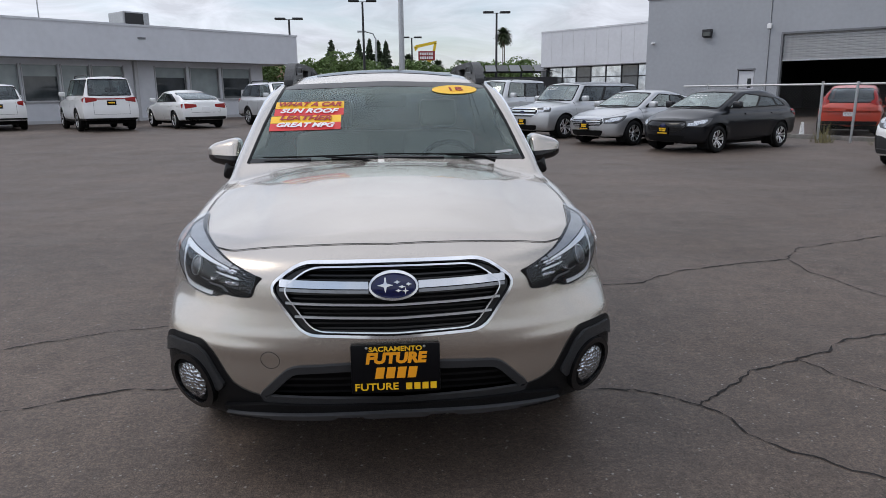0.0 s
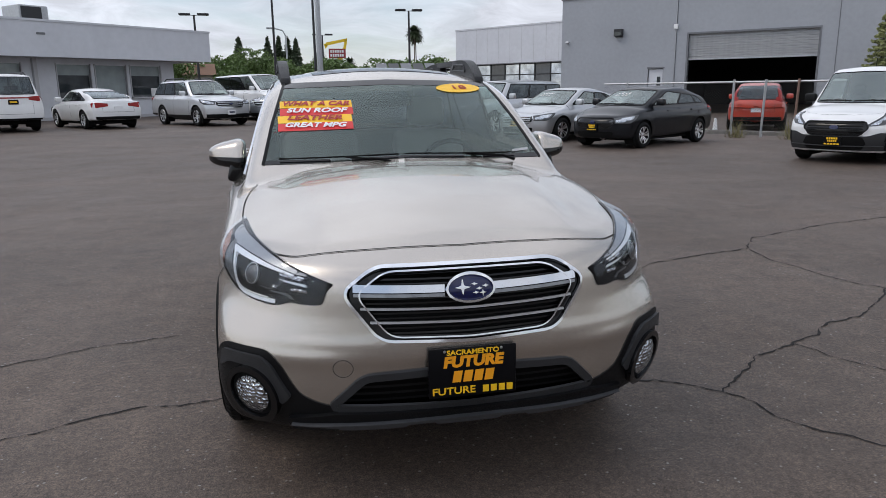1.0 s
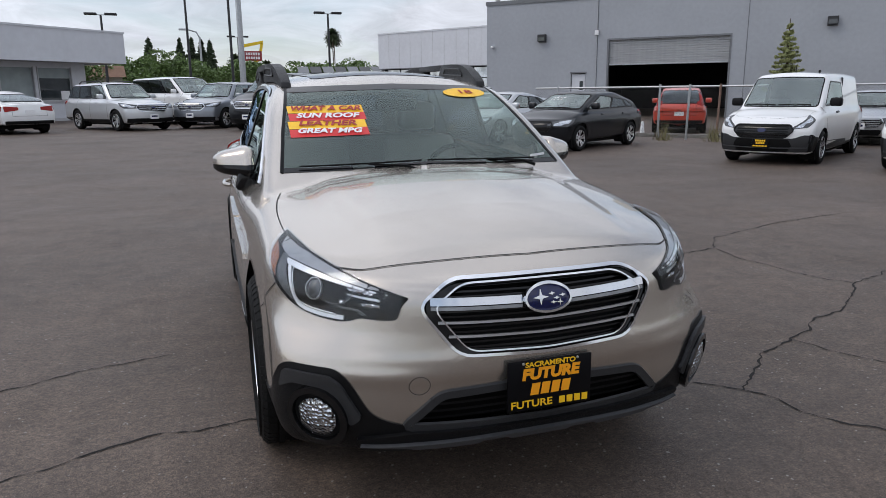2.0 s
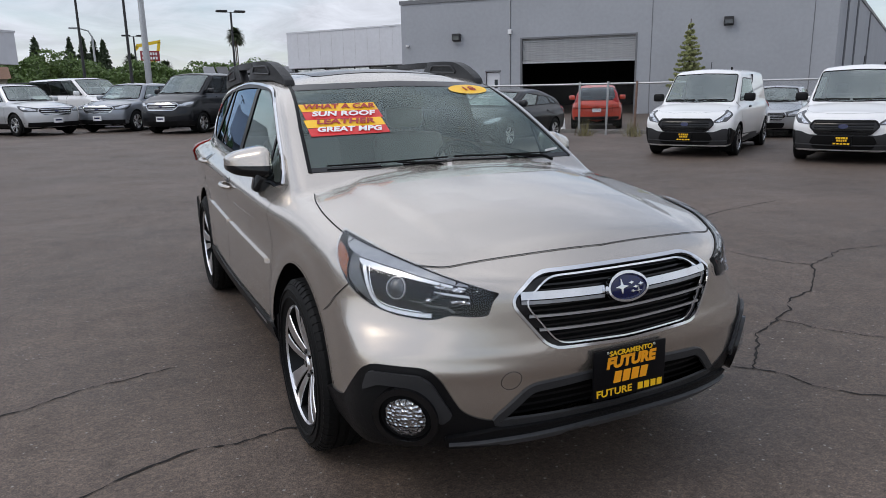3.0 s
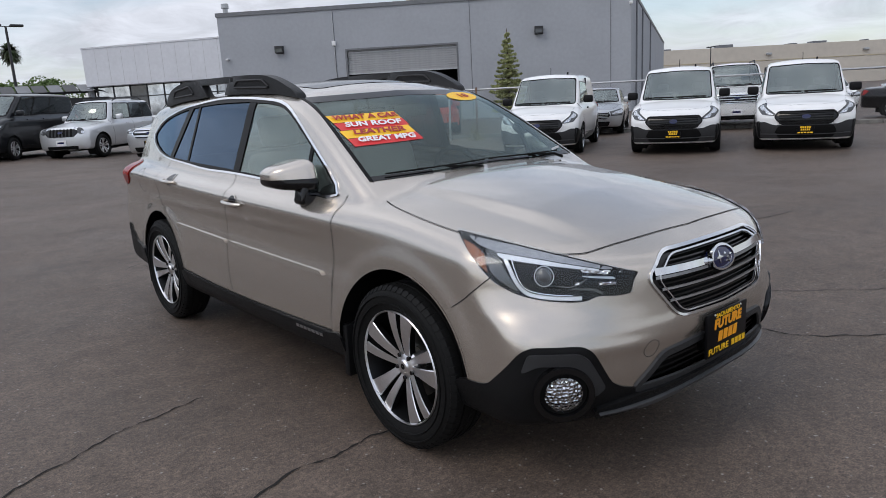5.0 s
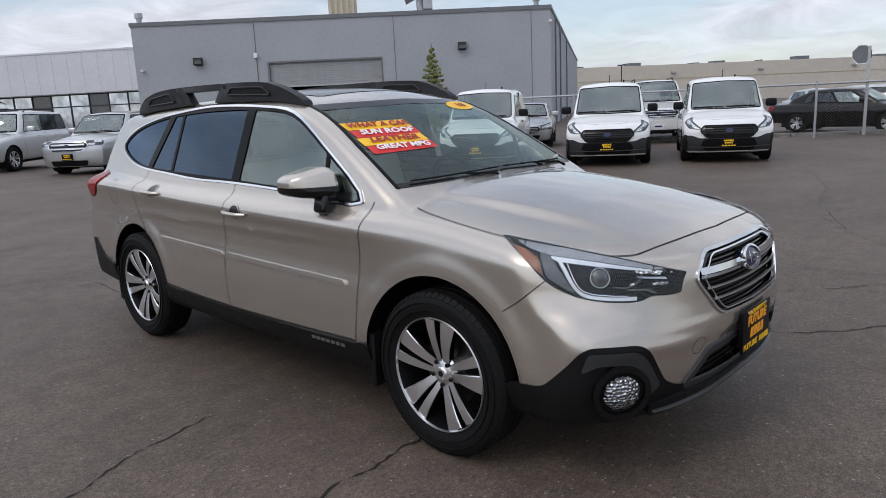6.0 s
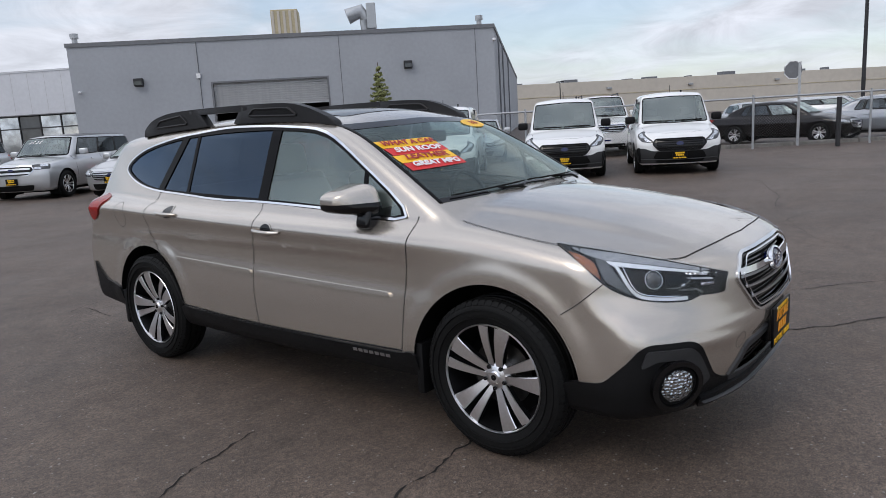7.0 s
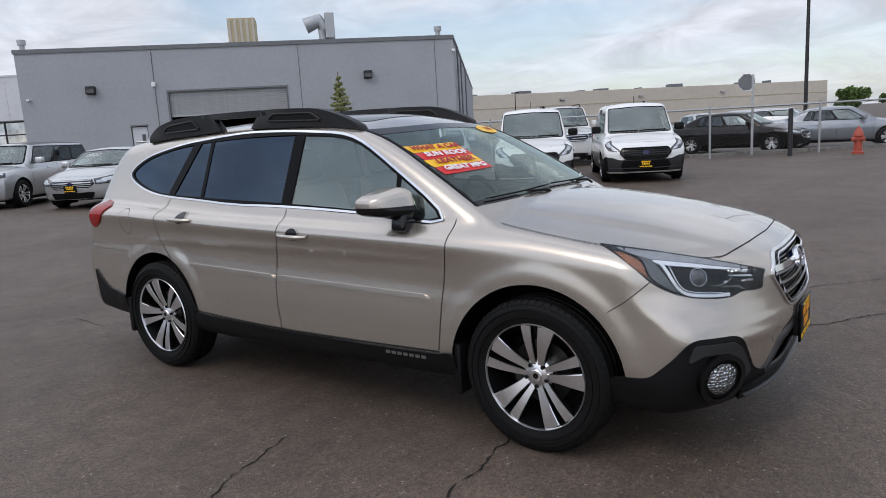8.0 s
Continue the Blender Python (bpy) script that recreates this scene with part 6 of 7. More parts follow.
M_KERB = mat("weathered kerb concrete", (0.20, 0.19, 0.175), 0.9, noise_scale=9, noise_amt=0.3, big_scale=1.0, big_amt=0.2, bump=0.003, bump_scale=60)


def fence():
    a, b = (9.8, 20.42), (25.2, -2.4)
    m, ln = frame_on(a, b)
    th = thing("chain_link_fence", "galvanised chain link fence with round posts and top rail", "fence", m)
    H = 1.57
    part("top_rail", tube([(0, 0, H), (ln, 0, H)], 0.03, 8), M_METAL, th)
    part("mesh", box(0, ln, -0.004, 0.004, 0.05, H), chain_link(), th, "see-through wire mesh", smooth=False)
    post = None
    x = 0.85
    while x < ln:
        mm = Matrix.Translation((x, 0, 0))
        if post is None:
            post = part("post", tube([(0, 0, 0), (0, 0, H + 0.08)], 0.036, 10), M_METAL, th)
            post.matrix_basis = mm
        else:
            shared("post", post, mm, th)
        x += 3.51 if abs(x - 4.36) > 0.01 else 7.02
    for xx in (5.26, 6.15):
        part("post", tube([(xx, -0.06, 0), (xx + 0.03, -0.05, 1.64)], 0.035, 10), M_METAL if xx < 6 else mat("rusty post", (0.19, 0.12, 0.09), 0.8, noise_scale=20, noise_amt=0.3), th)
    # kerb behind the fence
    kb = thing("kerb", "low pale concrete kerb along the fence", "kerb", m, kind="structure")
    x = 2.0
    while x < ln - 2:
        part("kerb_stone", box(x, x + 1.96, 0.75, 0.93, -0.05, 0.12, 0.015), M_KERB, kb, smooth=False)
        x += 2.0


fence()


def hydrant():
    red = mat("hydrant orange", (0.36, 0.065, 0.04), 0.55, noise_scale=14, noise_amt=0.2)
    th = thing("fire_hydrant", "faded orange-red fire hydrant on the kerb", "hydrant", pose(20.9, 1.1, 0))
    part("barrel", lathe([(0.17, 0), (0.17, 0.06), (0.12, 0.08), (0.115, 0.5), (0.15, 0.52), (0.15, 0.57), (0.12, 0.62), (0.10, 0.70), (0.04, 0.76), (0.03, 0.82), (0.001, 0.82)], 18, "z"), red, th)
    for a in (0, 90, 180):
        part("outlet", xf(lathe([(0.07, 0.08), (0.07, 0.2), (0.05, 0.22), (0.001, 0.22)], 12, "x"), pose(0, 0, 0.44, 0, 0, a + 140)), red, th)


M_SIGNBACK = mat("bare sign back", (0.16, 0.165, 0.175), 0.5, metal=0.4, noise_scale=8, noise_amt=0.15)


def back_sign():
    th = thing("sign_post", "grey back of an eight-sided sign on a post", "sign", pose(21.4, 4.15, 0, 0, 0, 100))
    part("post", box(-0.04, 0.04, -0.03, 0.03, 0, 2.60), M_METAL, th, smooth=False)
    part("sign_plate", prism([(0.26 * math.cos(a) + 0.19, 2.36 + 0.29 * math.sin(a)) for a in np.arange(8) * math.pi / 4 + math.pi / 8], 1, -0.05, -0.035), M_SIGNBACK, th, smooth=False)
    rim = [(0.26 * math.cos(a) + 0.19, -0.045, 2.36 + 0.29 * math.sin(a)) for a in np.arange(8) * math.pi / 4 + math.pi / 8]
    part("sign_rim", tube(rim, 0.018, 6, closed=True), M_WHITE, th)
    th2 = thing("bollard", "slim dark bollard in front of the fence", "bollard", pose(20.6, 2.9, 0))
    part("post", tube([(0, 0, 0), (0, 0, 1.45)], 0.07, 10), M_POLE, th2)


hydrant(); back_sign()


# ---------- plants ----------
def leaf_mat(name, c):
    return mat(name, c, 0.6, noise_scale=3, noise_amt=0.35, big_scale=0.6, big_amt=0.25)


M_CONIFER = leaf_mat("conifer needles", (0.045, 0.07, 0.032))
M_CONIFER2 = leaf_mat("pale conifer needles", (0.31, 0.33, 0.14))
M_LEAF = leaf_mat("tree leaves", (0.10, 0.16, 0.04))
M_PALM = leaf_mat("palm fronds", (0.05, 0.07, 0.03))
M_BARK = mat("bark", (0.10, 0.075, 0.055), 0.9, noise_scale=8, noise_amt=0.3, bump=0.01, bump_scale=20)


def cards(rng, pts, size, stretch=1.6):
    """Many small leaf-shaped tufts at points."""
    vs, fs = [], []
    for p in pts:
        d = Vector((rng.gauss(0, 1), rng.gauss(0, 1), rng.gauss(0, 0.7))).normalized()
        e = d.orthogonal().normalized()
        e.rotate(Matrix.Rotation(rng.uniform(0, 6.28), 3, d))
        s = size * rng.uniform(0.6, 1.4)
        c = Vector(p)
        n = d.cross(e) * s * 0.18
        i = len(vs)
        vs += [c - d * s * stretch * 0.5, c + e * s * 0.45 + n, c + d * s * stretch * 0.5, c - e * s * 0.45 + n]
        fs.append((i, i + 1, i + 2, i + 3))
    return vs, fs


def mesh_part(name, vs, fs, material, parent):
    me = bpy.data.meshes.new(name)
    me.from_pydata([tuple(v) for v in vs], [], fs)
    me.materials.append(material)
    ob = new(name, me)
    ob.parent = parent
    return ob


def conifer(x, y, h, w, seed, material, n=900, size=0.35, label="tall dark green conifer", base=0.0):
    rng = random.Random(seed)
    th = thing("conifer", label, "tree", pose(x, y, base), "conifers")
    part("trunk", tube([(0, 0, 0), (0.05, 0, h * 0.5), (0, 0, h)], [0.03 * h * 0.6, 0.014 * h, 0.004 * h], 8), M_BARK, th)
    pts = []
    tiers = int(min(30, h * 3.4))
    per = 7
    for k in range(tiers):
        for i in range(per):
            f = k / tiers
            a = 6.283 * (i + 0.5 * (k % 2)) / per + rng.uniform(-0.35, 0.35)
            z = h * (0.10 + 0.88 * f) + rng.gauss(0, 0.012 * h)
            reach = w * rng.uniform(0.62, 1.12) * (1 - f) ** 0.95 + 0.03 * w
            m = max(4, int(1.9 * n / (tiers * per) * (reach / w + 0.08)))
            for j in range(m):
                t = rng.random() ** 0.75
                r = reach * t
                sp = 0.16 * reach * (1.05 - t) + 0.012 * w
                pts.append((r * math.cos(a) + rng.gauss(0, sp), r * math.sin(a) + rng.gauss(0, sp), z + 0.05 * reach - 0.30 * r + 0.24 * reach * t ** 3 + rng.gauss(0, 0.02 * w)))
    mesh_part("crown", *cards(rng, pts, size), material, th)


def broadleaf(x, y, h, w, seed, n=2400, size=0.32, label="leafy green tree in the distance", base=0.0):
    rng = random.Random(seed)
    th = thing("tree", label, "tree", pose(x, y, base), "distant trees")
    part("trunk", tube([(0, 0, 0), (0.1, 0, h * 0.4), (0.2, 0.1, h * 0.75)], [0.03 * h, 0.022 * h, 0.008 * h], 8), M_BARK, th)
    cl_ = [(rng.gauss(0, w * 0.36), rng.gauss(0, w * 0.3), h * rng.uniform(0.35, 0.92), w * rng.uniform(0.16, 0.34)) for _ in range(16)]
    pts = []
    for _ in range(n):
        c = rng.choice(cl_)
        d = Vector((rng.gauss(0, 1), rng.gauss(0, 1), rng.gauss(0, 1))).normalized() * c[3] * rng.uniform(0.7, 1.05)
        pts.append((c[0] + d.x, c[1] + d.y, max(0.3, c[2] + d.z * 0.8)))
    mesh_part("crown", *cards(rng, pts, size, 1.2), M_LEAF, th)
    for k in range(4):
        c = cl_[k]
        part("limb", tube([(0.05, 0, h * 0.35), (c[0] * 0.6, c[1] * 0.6, c[2] * 0.8), (c[0], c[1], c[2])], [0.014 * h, 0.008 * h, 0.003 * h], 6), M_BARK, th)


def palm(x, y, h, r, seed):
    rng = random.Random(seed)
    th = thing("palm_tree", "tall fan palm with a slim trunk", "tree", pose(x, y, 0), "palms")
    part("trunk", tube([(0.2, 0, 0), (0.1, 0, h * 0.5), (0, 0, h)], [0.30, 0.22, 0.2], 8), M_BARK, th)
    vs, fs = [], []
    for k in range(170):
        a, e = rng.uniform(0, 6.28), math.asin(rng.uniform(-0.75, 0.98))
        L = r * rng.uniform(0.70, 0.95)
        side = Vector((-math.sin(a), math.cos(a), 0))
        prev = None
        for j in range(6):
            f = j / 5
            ang = e - 1.1 * f * f
            c = Vector((math.cos(a) * math.cos(e) * L * f, math.sin(a) * math.cos(e) * L * f, h + math.sin(e) * L * f - 0.28 * L * f * f))
            wd = r * 0.11 * (math.sin(math.pi * min(1, f * 0.9 + 0.08)))
            i = len(vs)
            vs += [c - side * wd, c + side * wd]
            if j:
                fs.append((i - 2, i - 1, i + 1, i))
    mesh_part("crown", vs, fs, M_PALM, th)


conifer(25.7, 25.9, 4.75, 1.28, 3, M_CONIFER2, 15000, 0.075, "young pale green conifer beside the workshop wall")
for x, y, h, w, s in ((-16.4, 240, 19.4, 5.4, 21), (-7.6, 246, 19.8, 4.6, 22), (-4.0, 250, 20.2, 5.4, 23), (-1.0, 248, 19.8, 4.8, 24), (1.6, 246, 19.4, 4.4, 25), (-36, 250, 18.4, 5.2, 26)):
    conifer(x, y, h, w, s, M_CONIFER, 3400, 0.62)
for i, x in enumerate(np.arange(-36, 29, 5.4)):
    broadleaf(x, 156 + 10 * math.sin(i * 2.1), (8.3 if x < 2 else 6.9) + 1.5 * math.sin(i * 1.7), 8.4, 40 + i, 4200, 0.44)
palm(49.6, 292, 25, 4.6, 5); palm(51.6, 300, 24, 4.8, 8); palm(9.7, 257, 13.0, 3.9, 6); palm(20.2, 257, 11.2, 3.6, 7)
for x, y, h, w, s in ((163, 11, 4.6, 5, 71), (172, 0, 5.6, 9, 72), (178, -10, 6.2, 11, 73), (184, -26, 6.0, 13, 74)):
    broadleaf(x, y, h, w, s, 2600, 0.6)


def weeds(x, y, seed):
    rng = random.Random(seed)
    vs, fs = [], []
    for k in range(60):
        a, r = rng.uniform(0, 6.28), rng.uniform(0, 0.35)
        c = Vector((r * math.cos(a), r * math.sin(a), 0))
        t = c + Vector((rng.gauss(0, 0.15), rng.gauss(0, 0.15), rng.uniform(0.2, 0.65)))
        s = Vector((math.cos(a + 1.5), math.sin(a + 1.5), 0)) * 0.012
        i = len(vs)
        vs += [c - s, c + s, t]
        fs.append((i, i + 1, i + 2))
    ob = mesh_part("weeds", vs, fs, leaf_mat("dry weeds", (0.18, 0.16, 0.07)), None)
    ob.location = (x, y, 0)
    tagged(ob, "dry weeds growing at the fence foot", "weeds", kind="stuff")


cone = thing("marker_cone", "small white marker cone behind the hatchback", "cone", pose(12.55, 18.1, 0) @ Matrix.Scale(0.85, 4))
part("cone", lathe([(0.14, 0), (0.14, 0.03), (0.10, 0.04), (0.05, 0.55), (0.001, 0.56)], 14, "z"), M_WHITE, cone)
weeds(12.0, 16.2, 1); weeds(12.9, 15.0, 2)


# ---------- other vehicles ----------
M_BGGLASS = glass("tinted car glass", (0.30, 0.33, 0.34), 0.07, gloss=(0.86, 0.95, 1.0), dust=0.004)
M_BGSCREEN = glass("car windscreen", (0.70, 0.77, 0.74), 0.19, gloss=(0.90, 1.0, 0.97), dust=0.015)
GLASSES += [M_BGGLASS, M_BGSCREEN]
M_SEAT = mat("dark seat cloth", (0.035, 0.035, 0.038), 0.8, noise_scale=30, noise_amt=0.2)
M_HLAMP = mat("headlamp reflector", (0.50, 0.52, 0.54), 0.25, metal=0.8, coat=0.5, noise_scale=40, noise_amt=0.5)
M_LAMPDK = mat("headlamp glass", (0.07, 0.073, 0.077), 0.1, spec=0.5, noise_scale=18, noise_amt=0.4)
WHEELS = {}


def plain_shell(L, W, H, fa, wb, R, hood, scr, back, belt, trunk=None, bow=0.34, tumble=0.34, nose_lean=0.06, tail_lean=0.06, k=0.06, keel=0.24, wbow=0.12, kroof=0.08, drop=0.0):
    hf, hr = hood
    s0, s1 = scr
    b1, b0 = back
    tz = trunk if trunk else belt + 0.03
    W0 = W
    return Shell(
        L=L, W=W, zb=belt - 0.02, hz=R, fa=fa, ra=fa + wb, ar=R + 0.065, zc=0.5 * (belt + 0.5), cap0=min(0.7, fa * 0.8), cap1=0.55, flare=0.008, k=k, ktop=0.07,
        flank=[(0.15, 0.90), (0.32, 0.95), (0.55, 0.99), (0.7, 1.0), (belt - 0.18, 0.985), (belt, 0.93), (belt + 0.3, 0.85)],
        plan=[(0, 0.94), (fa, 0.985), (L * 0.5, 1.0), (L * 0.8, 0.985), (L, 0.93)],
        deck=[(0, hf - 0.07), (0.10, hf - 0.01), (0.30, hf + 0.02), (s0, hr), (s0 + 0.5, belt + 0.02), (b0 - 0.1, belt + 0.03 if not trunk else trunk), (L, tz - 0.03)],
        crown=0.09, nose=[(0.15, 0.14), (0.32, 0.03), (0.5, 0.0), (0.65, 0.0), (hf - 0.08, nose_lean), (hf + 0.05, nose_lean + 0.15)], bow=bow, bowp=2.6,
        tail=[(0.2, L - 0.14), (0.4, L - 0.02), (0.65, L), (belt, L - tail_lean), (belt + 0.3, L - tail_lean - 0.05)], rbow=0.16,
        keel=[(0, keel), (L * 0.5, keel + 0.02), (L, keel + 0.1)],
        belt=[(s0 - 0.3, W * 0.80), (s0 + 0.5, W * 0.88), (L * 0.55, W * 0.90), (b0 - 0.4, W * 0.87), (b0, W * 0.80)], tumble=tumble,
        roof=[(s1 - 0.4, H - 0.07), (s1, H - 0.03), ((s1 + b1) / 2, H), (b1, H - 0.035 - drop * 0.8), (b1 + 0.4, H - 0.10 - drop)], rcrown=0.045,
        screen=[(hr - 0.15, s0 - 0.25), (hr, s0), (H - 0.03, s1), (H + 0.1, s1 + 0.25)], wbow=wbow, ws=0.55,
        back=[(belt - 0.1, b0 + 0.04), (tz if trunk else belt, b0), (H - 0.04, b1), (H + 0.1, b1 - 0.2)], gbow=0.08, bs=0.6, kroof=kroof, kpil=0.05, kb=0.03)


def vehicle(name, label, category, spec, paint, where, heading, panes=(0.5,), cargo=False, grille="bars", dealer=True, wheel_face=M_ALLOY, lower=None, roof=None,
            group="parked vehicles", hl=(0.60, 0.38), dark_front=False, rack=False, light_face=M_HLAMP, anchor="FL", drop=0.0, tail_wide=0.2, tail_z=None, band=False, hl_poly=None, dark_band=False, aerial=False, prices=0, tall_tail=False, plate_z=0.515):
    """One parked vehicle. where: foot of the wheel named by anchor, heading: the way it points, in degrees from +x."""
    S = plain_shell(**spec)
    L, W, H, fa, wb, R, belt = (spec[k] for k in ("L", "W", "H", "fa", "wb", "R", "belt"))
    rz = heading + 90
    rot = Matrix.Rotation(radians(rz), 4, "Z")
    loc = {"FL": (W - 0.1, fa, 0), "FR": (-W + 0.1, fa, 0), "RR": (-W + 0.1, fa + wb, 0), "RL": (W - 0.1, fa + wb, 0), "RC": (0, fa + wb, 0)}[anchor]
    o = Vector((*where, 0)) - rot @ Vector(loc)
    car = thing(name, label, category, Matrix.Translation((o.x, o.y, ground_z(*where) + drop)) @ rot, group)
    hf, hr = spec["hood"]
    s0, s1 = spec["scr"]
    b1, b0 = spec["back"]
    trunk = spec.get("trunk")
    # outlines of the glass
    xt, xb = W * 0.90 - spec.get("tumble", 0.34) * (H - 0.10 - belt) - 0.09, W * 0.80 - 0.02
    head = 0.15 if cargo else 0.11
    if cargo:
        xt += 0.05
    scr_edge = round_poly([(-xb, hr + 0.03), (0, hr + 0.02), (xb, hr + 0.03), (xt, H - head), (0, H - head + 0.025), (-xt, H - head)], 0.05, 3)
    zl = (trunk or belt) + 0.04
    rear_edge = round_poly([(-xb + 0.06, zl), (xb - 0.06, zl), (xt, H - 0.13), (-xt, H - 0.13)], 0.05, 3)
    top = H - (0.22 if cargo else 0.13)
    fy0, fy1 = s0 + 0.42, s1 + 0.16
    ry1 = min(b1 + 0.05, b0 - 0.30)
    ry0 = b0 - 0.30 if not trunk else b0 - 0.55
    sink = spec.get("drop", 0)
    if sink and not trunk:
        ry0, ry1 = b0 - 0.42, b1 - 0.14
    edges = [0.0] + list(panes) + [1.0]
    end0, end1 = (ry0, ry1) if not cargo else (s1 + 1.05, s1 + 1.02)
    def at(f, hi):
        if hi:
            return (fy1 + f * (end1 - fy1), top - (0.02 + 0.7 * sink) * f)
        return (fy0 + f * (end0 - fy0), belt + 0.03 + 0.03 * f)
    g = 0.035 / max(0.6, end0 - fy0)
    side_edges = []
    for a, b in zip(edges, edges[1:]):
        a2, b2 = a + (g if a > 0 else 0), b - (g if b < 1 else 0)
        side_edges.append(round_poly([at(a2, 0), at(b2, 0), at(b2, 1), at((a2 + b2) / 2, 1), at(a2, 1)], 0.05, 3))
    holes = [("front", scr_edge, s1 + 0.4)] + [("side", e, 0.3) for e in side_edges]
    if not cargo:
        holes.append(("back", rear_edge, b1 - 0.2))
    body = part("body", S.hull(0.05, 56, 15, holes=holes), paint, car)
    part("windscreen", S.patch("front", scr_edge, 0.07, 0.004), M_BGSCREEN, car)
    part("screen_seal", S.strip("front", [tuple(p) for p in scr_edge] + [tuple(scr_edge[0])], 0.022 if cargo else 0.034, 0.0065, dense=0.10), M_PILLAR, body)
    if prices:          # white marks brushed on the windscreen
        for kx in range(4):
            xx = -xt * 0.75 + kx * 0.11
            part("price_mark", S.patch("front", [(xx, H - 0.24), (xx + 0.06, H - 0.235), (xx + 0.09, H - 0.175 + 0.02 * (kx % 2)), (xx + 0.03, H - 0.17)], 0.05, 0.009), M_WHITE, body)
    part("hood_line", S.strip("top", [(-W * 0.80, s0 - 0.02), (-W * 0.76, s0 * 0.6), (-W * 0.62, 0.32), (-W * 0.3, 0.19), (W * 0.3, 0.19), (W * 0.62, 0.32), (W * 0.76, s0 * 0.6), (W * 0.80, s0 - 0.02)], 0.004 if cargo else 0.007, 0.0025, dense=0.08), M_GAP, body)
    if not cargo:
        part("rear_window", S.patch("back", rear_edge, 0.07, 0.004), M_BGGLASS, car)
        part("rear_seal", S.strip("back", [tuple(p) for p in rear_edge] + [tuple(rear_edge[0])], 0.030, 0.0065, dense=0.10), M_PILLAR, body)
        part("wiper", tube([tuple(p) for p in S.on("front", [-xb + 0.1, 0.0, xb - 0.25], [hr + 0.05, hr + 0.055, hr + 0.05]) + np.array([0, -0.015, 0.01])], 0.008, 6), M_CLAD, car)
    else:
        for x0, x1 in ((-xb + 0.05, -0.05), (0.0, xb - 0.12)):
            part("wiper", tube([tuple(p) for p in S.on("front", [x0, (x0 + x1) / 2, x1], [hr + 0.06, hr + 0.065, hr + 0.06]) + np.array([0, -0.015, 0.01])], 0.009, 6), M_CLAD, car)
    # cabin seen through the glass
    cab = new("interior"); cab.parent = car
    yb = b0 - 0.35 if not cargo else s1 + 1.15
    zt = belt - 0.05
    part("trim_panel", join(box(-W + 0.17, -W + 0.21, s0 + 0.45, yb, 0.42, zt), box(W - 0.21, W - 0.17, s0 + 0.45, yb, 0.42, zt), box(-W + 0.2, W - 0.2, s0 + 0.45, yb, 0.40, 0.44)), M_INTDK, cab, smooth=False)
    part("dashboard", box(-W * 0.74, W * 0.74, s0 + 0.22, s0 + 0.72, 0.62, min(zt, hr - 0.03), 0.05, 2), M_INTDK, cab)
    yf = s0 + 1.35 if not cargo else s1 + 0.55
    rows_ = [yf] if cargo else [yf, yf + 0.92] if yf + 1.2 < yb else [yf]
    for q in rows_:
        for sx in (-W * 0.42, W * 0.42):
            part("seat", join(xf(box(-0.24, 0.24, -0.07, 0.07, 0, 0.62, 0.05, 2), pose(sx, q, belt - 0.46, -14)), xf(box(-0.12, 0.12, -0.045, 0.045, 0, 0.17, 0.04, 2), pose(sx, q + 0.17, belt + 0.17, -8))), M_SEAT, cab)
    part("steering_wheel", xf(tube([(0.18 * math.cos(t), 0, 0.18 * math.sin(t)) for t in np.linspace(0, 2 * math.pi, 16, endpoint=False)], 0.016, 6, closed=True), pose(W * 0.42, s0 + 0.82, belt - 0.06, -25)), M_INTDK, cab)
    if cargo:
        part("bulkhead", box(-W + 0.18, W - 0.18, yb, yb + 0.04, 0.42, H - 0.13, 0.02), M_SEAT, cab, smooth=False)
    for side in (-1, 1):
        for k, e in enumerate(side_edges):
            part("side_window", S.patch("side", e, 0.07, 0.004, side=side), M_BGSCREEN if k == 0 and not dark_band else M_BGGLASS, car)
            part("window_seal", S.strip("side", [tuple(p) for p in e] + [tuple(e[0])], 0.030, 0.0055, side=side, dense=0.10), M_PILLAR, body)
        for f in panes:
            part("pillar_trim", S.strip("side", [at(f, 0), at(f, 1)], 0.075, 0.0045, side=side, dense=0.10), M_GLOSSBLK, body)
        # shut lines
        for f in [0.0] + [p for p in panes if p < 0.9]:
            y = fy0 + f * (end0 - fy0) + 0.01
            part("shut_line", S.strip("side", [(y - (0.25 if f == 0 else 0), belt + 0.01), (y - (0.2 if f == 0 else 0), 0.65), (y - (0.2 if f == 0 else -0.02), 0.36)], 0.012, 0.002, side=side, dense=0.1), M_GAP, body)
            part("door_handle", S.patch("side", round_poly([(y + 0.55, belt - 0.13), (y + 0.76, belt - 0.125), (y + 0.76, belt - 0.09), (y + 0.55, belt - 0.095)], 0.012, 2), 0.04, 0.02, 0.02, side), M_CLAD if cargo else paint, body)
        # wheel wells
        for wy in (fa, fa + wb):
            part("wheel_arch_liner", prism([(wy + (R + 0.07) * math.cos(t), R + (R + 0.07) * math.sin(t)) for t in np.linspace(-0.6, math.pi + 0.6, 20)], 0, *sorted((side * (W - 0.33), side * (W - 0.06)))), M_INTDK, body)
        # headlamps
        hz, hw = hl
        z0 = hf - 0.02
        hp = hl_poly or [(W * hw, z0 - 0.17), (W * hw + 0.02, z0 - 0.06), (W * 1.02, z0 + 0.02), (W * 1.18, z0 + 0.03), (W * 1.08, z0 - 0.08), (W * 0.9, z0 - 0.17)]
        lamp = part("headlight", S.patch("diag", round_poly(hp, 0.02, 2), 0.03, 0.008, 0.008, side), M_LAMPDK, car)
        mid = np.mean(hp, axis=0)
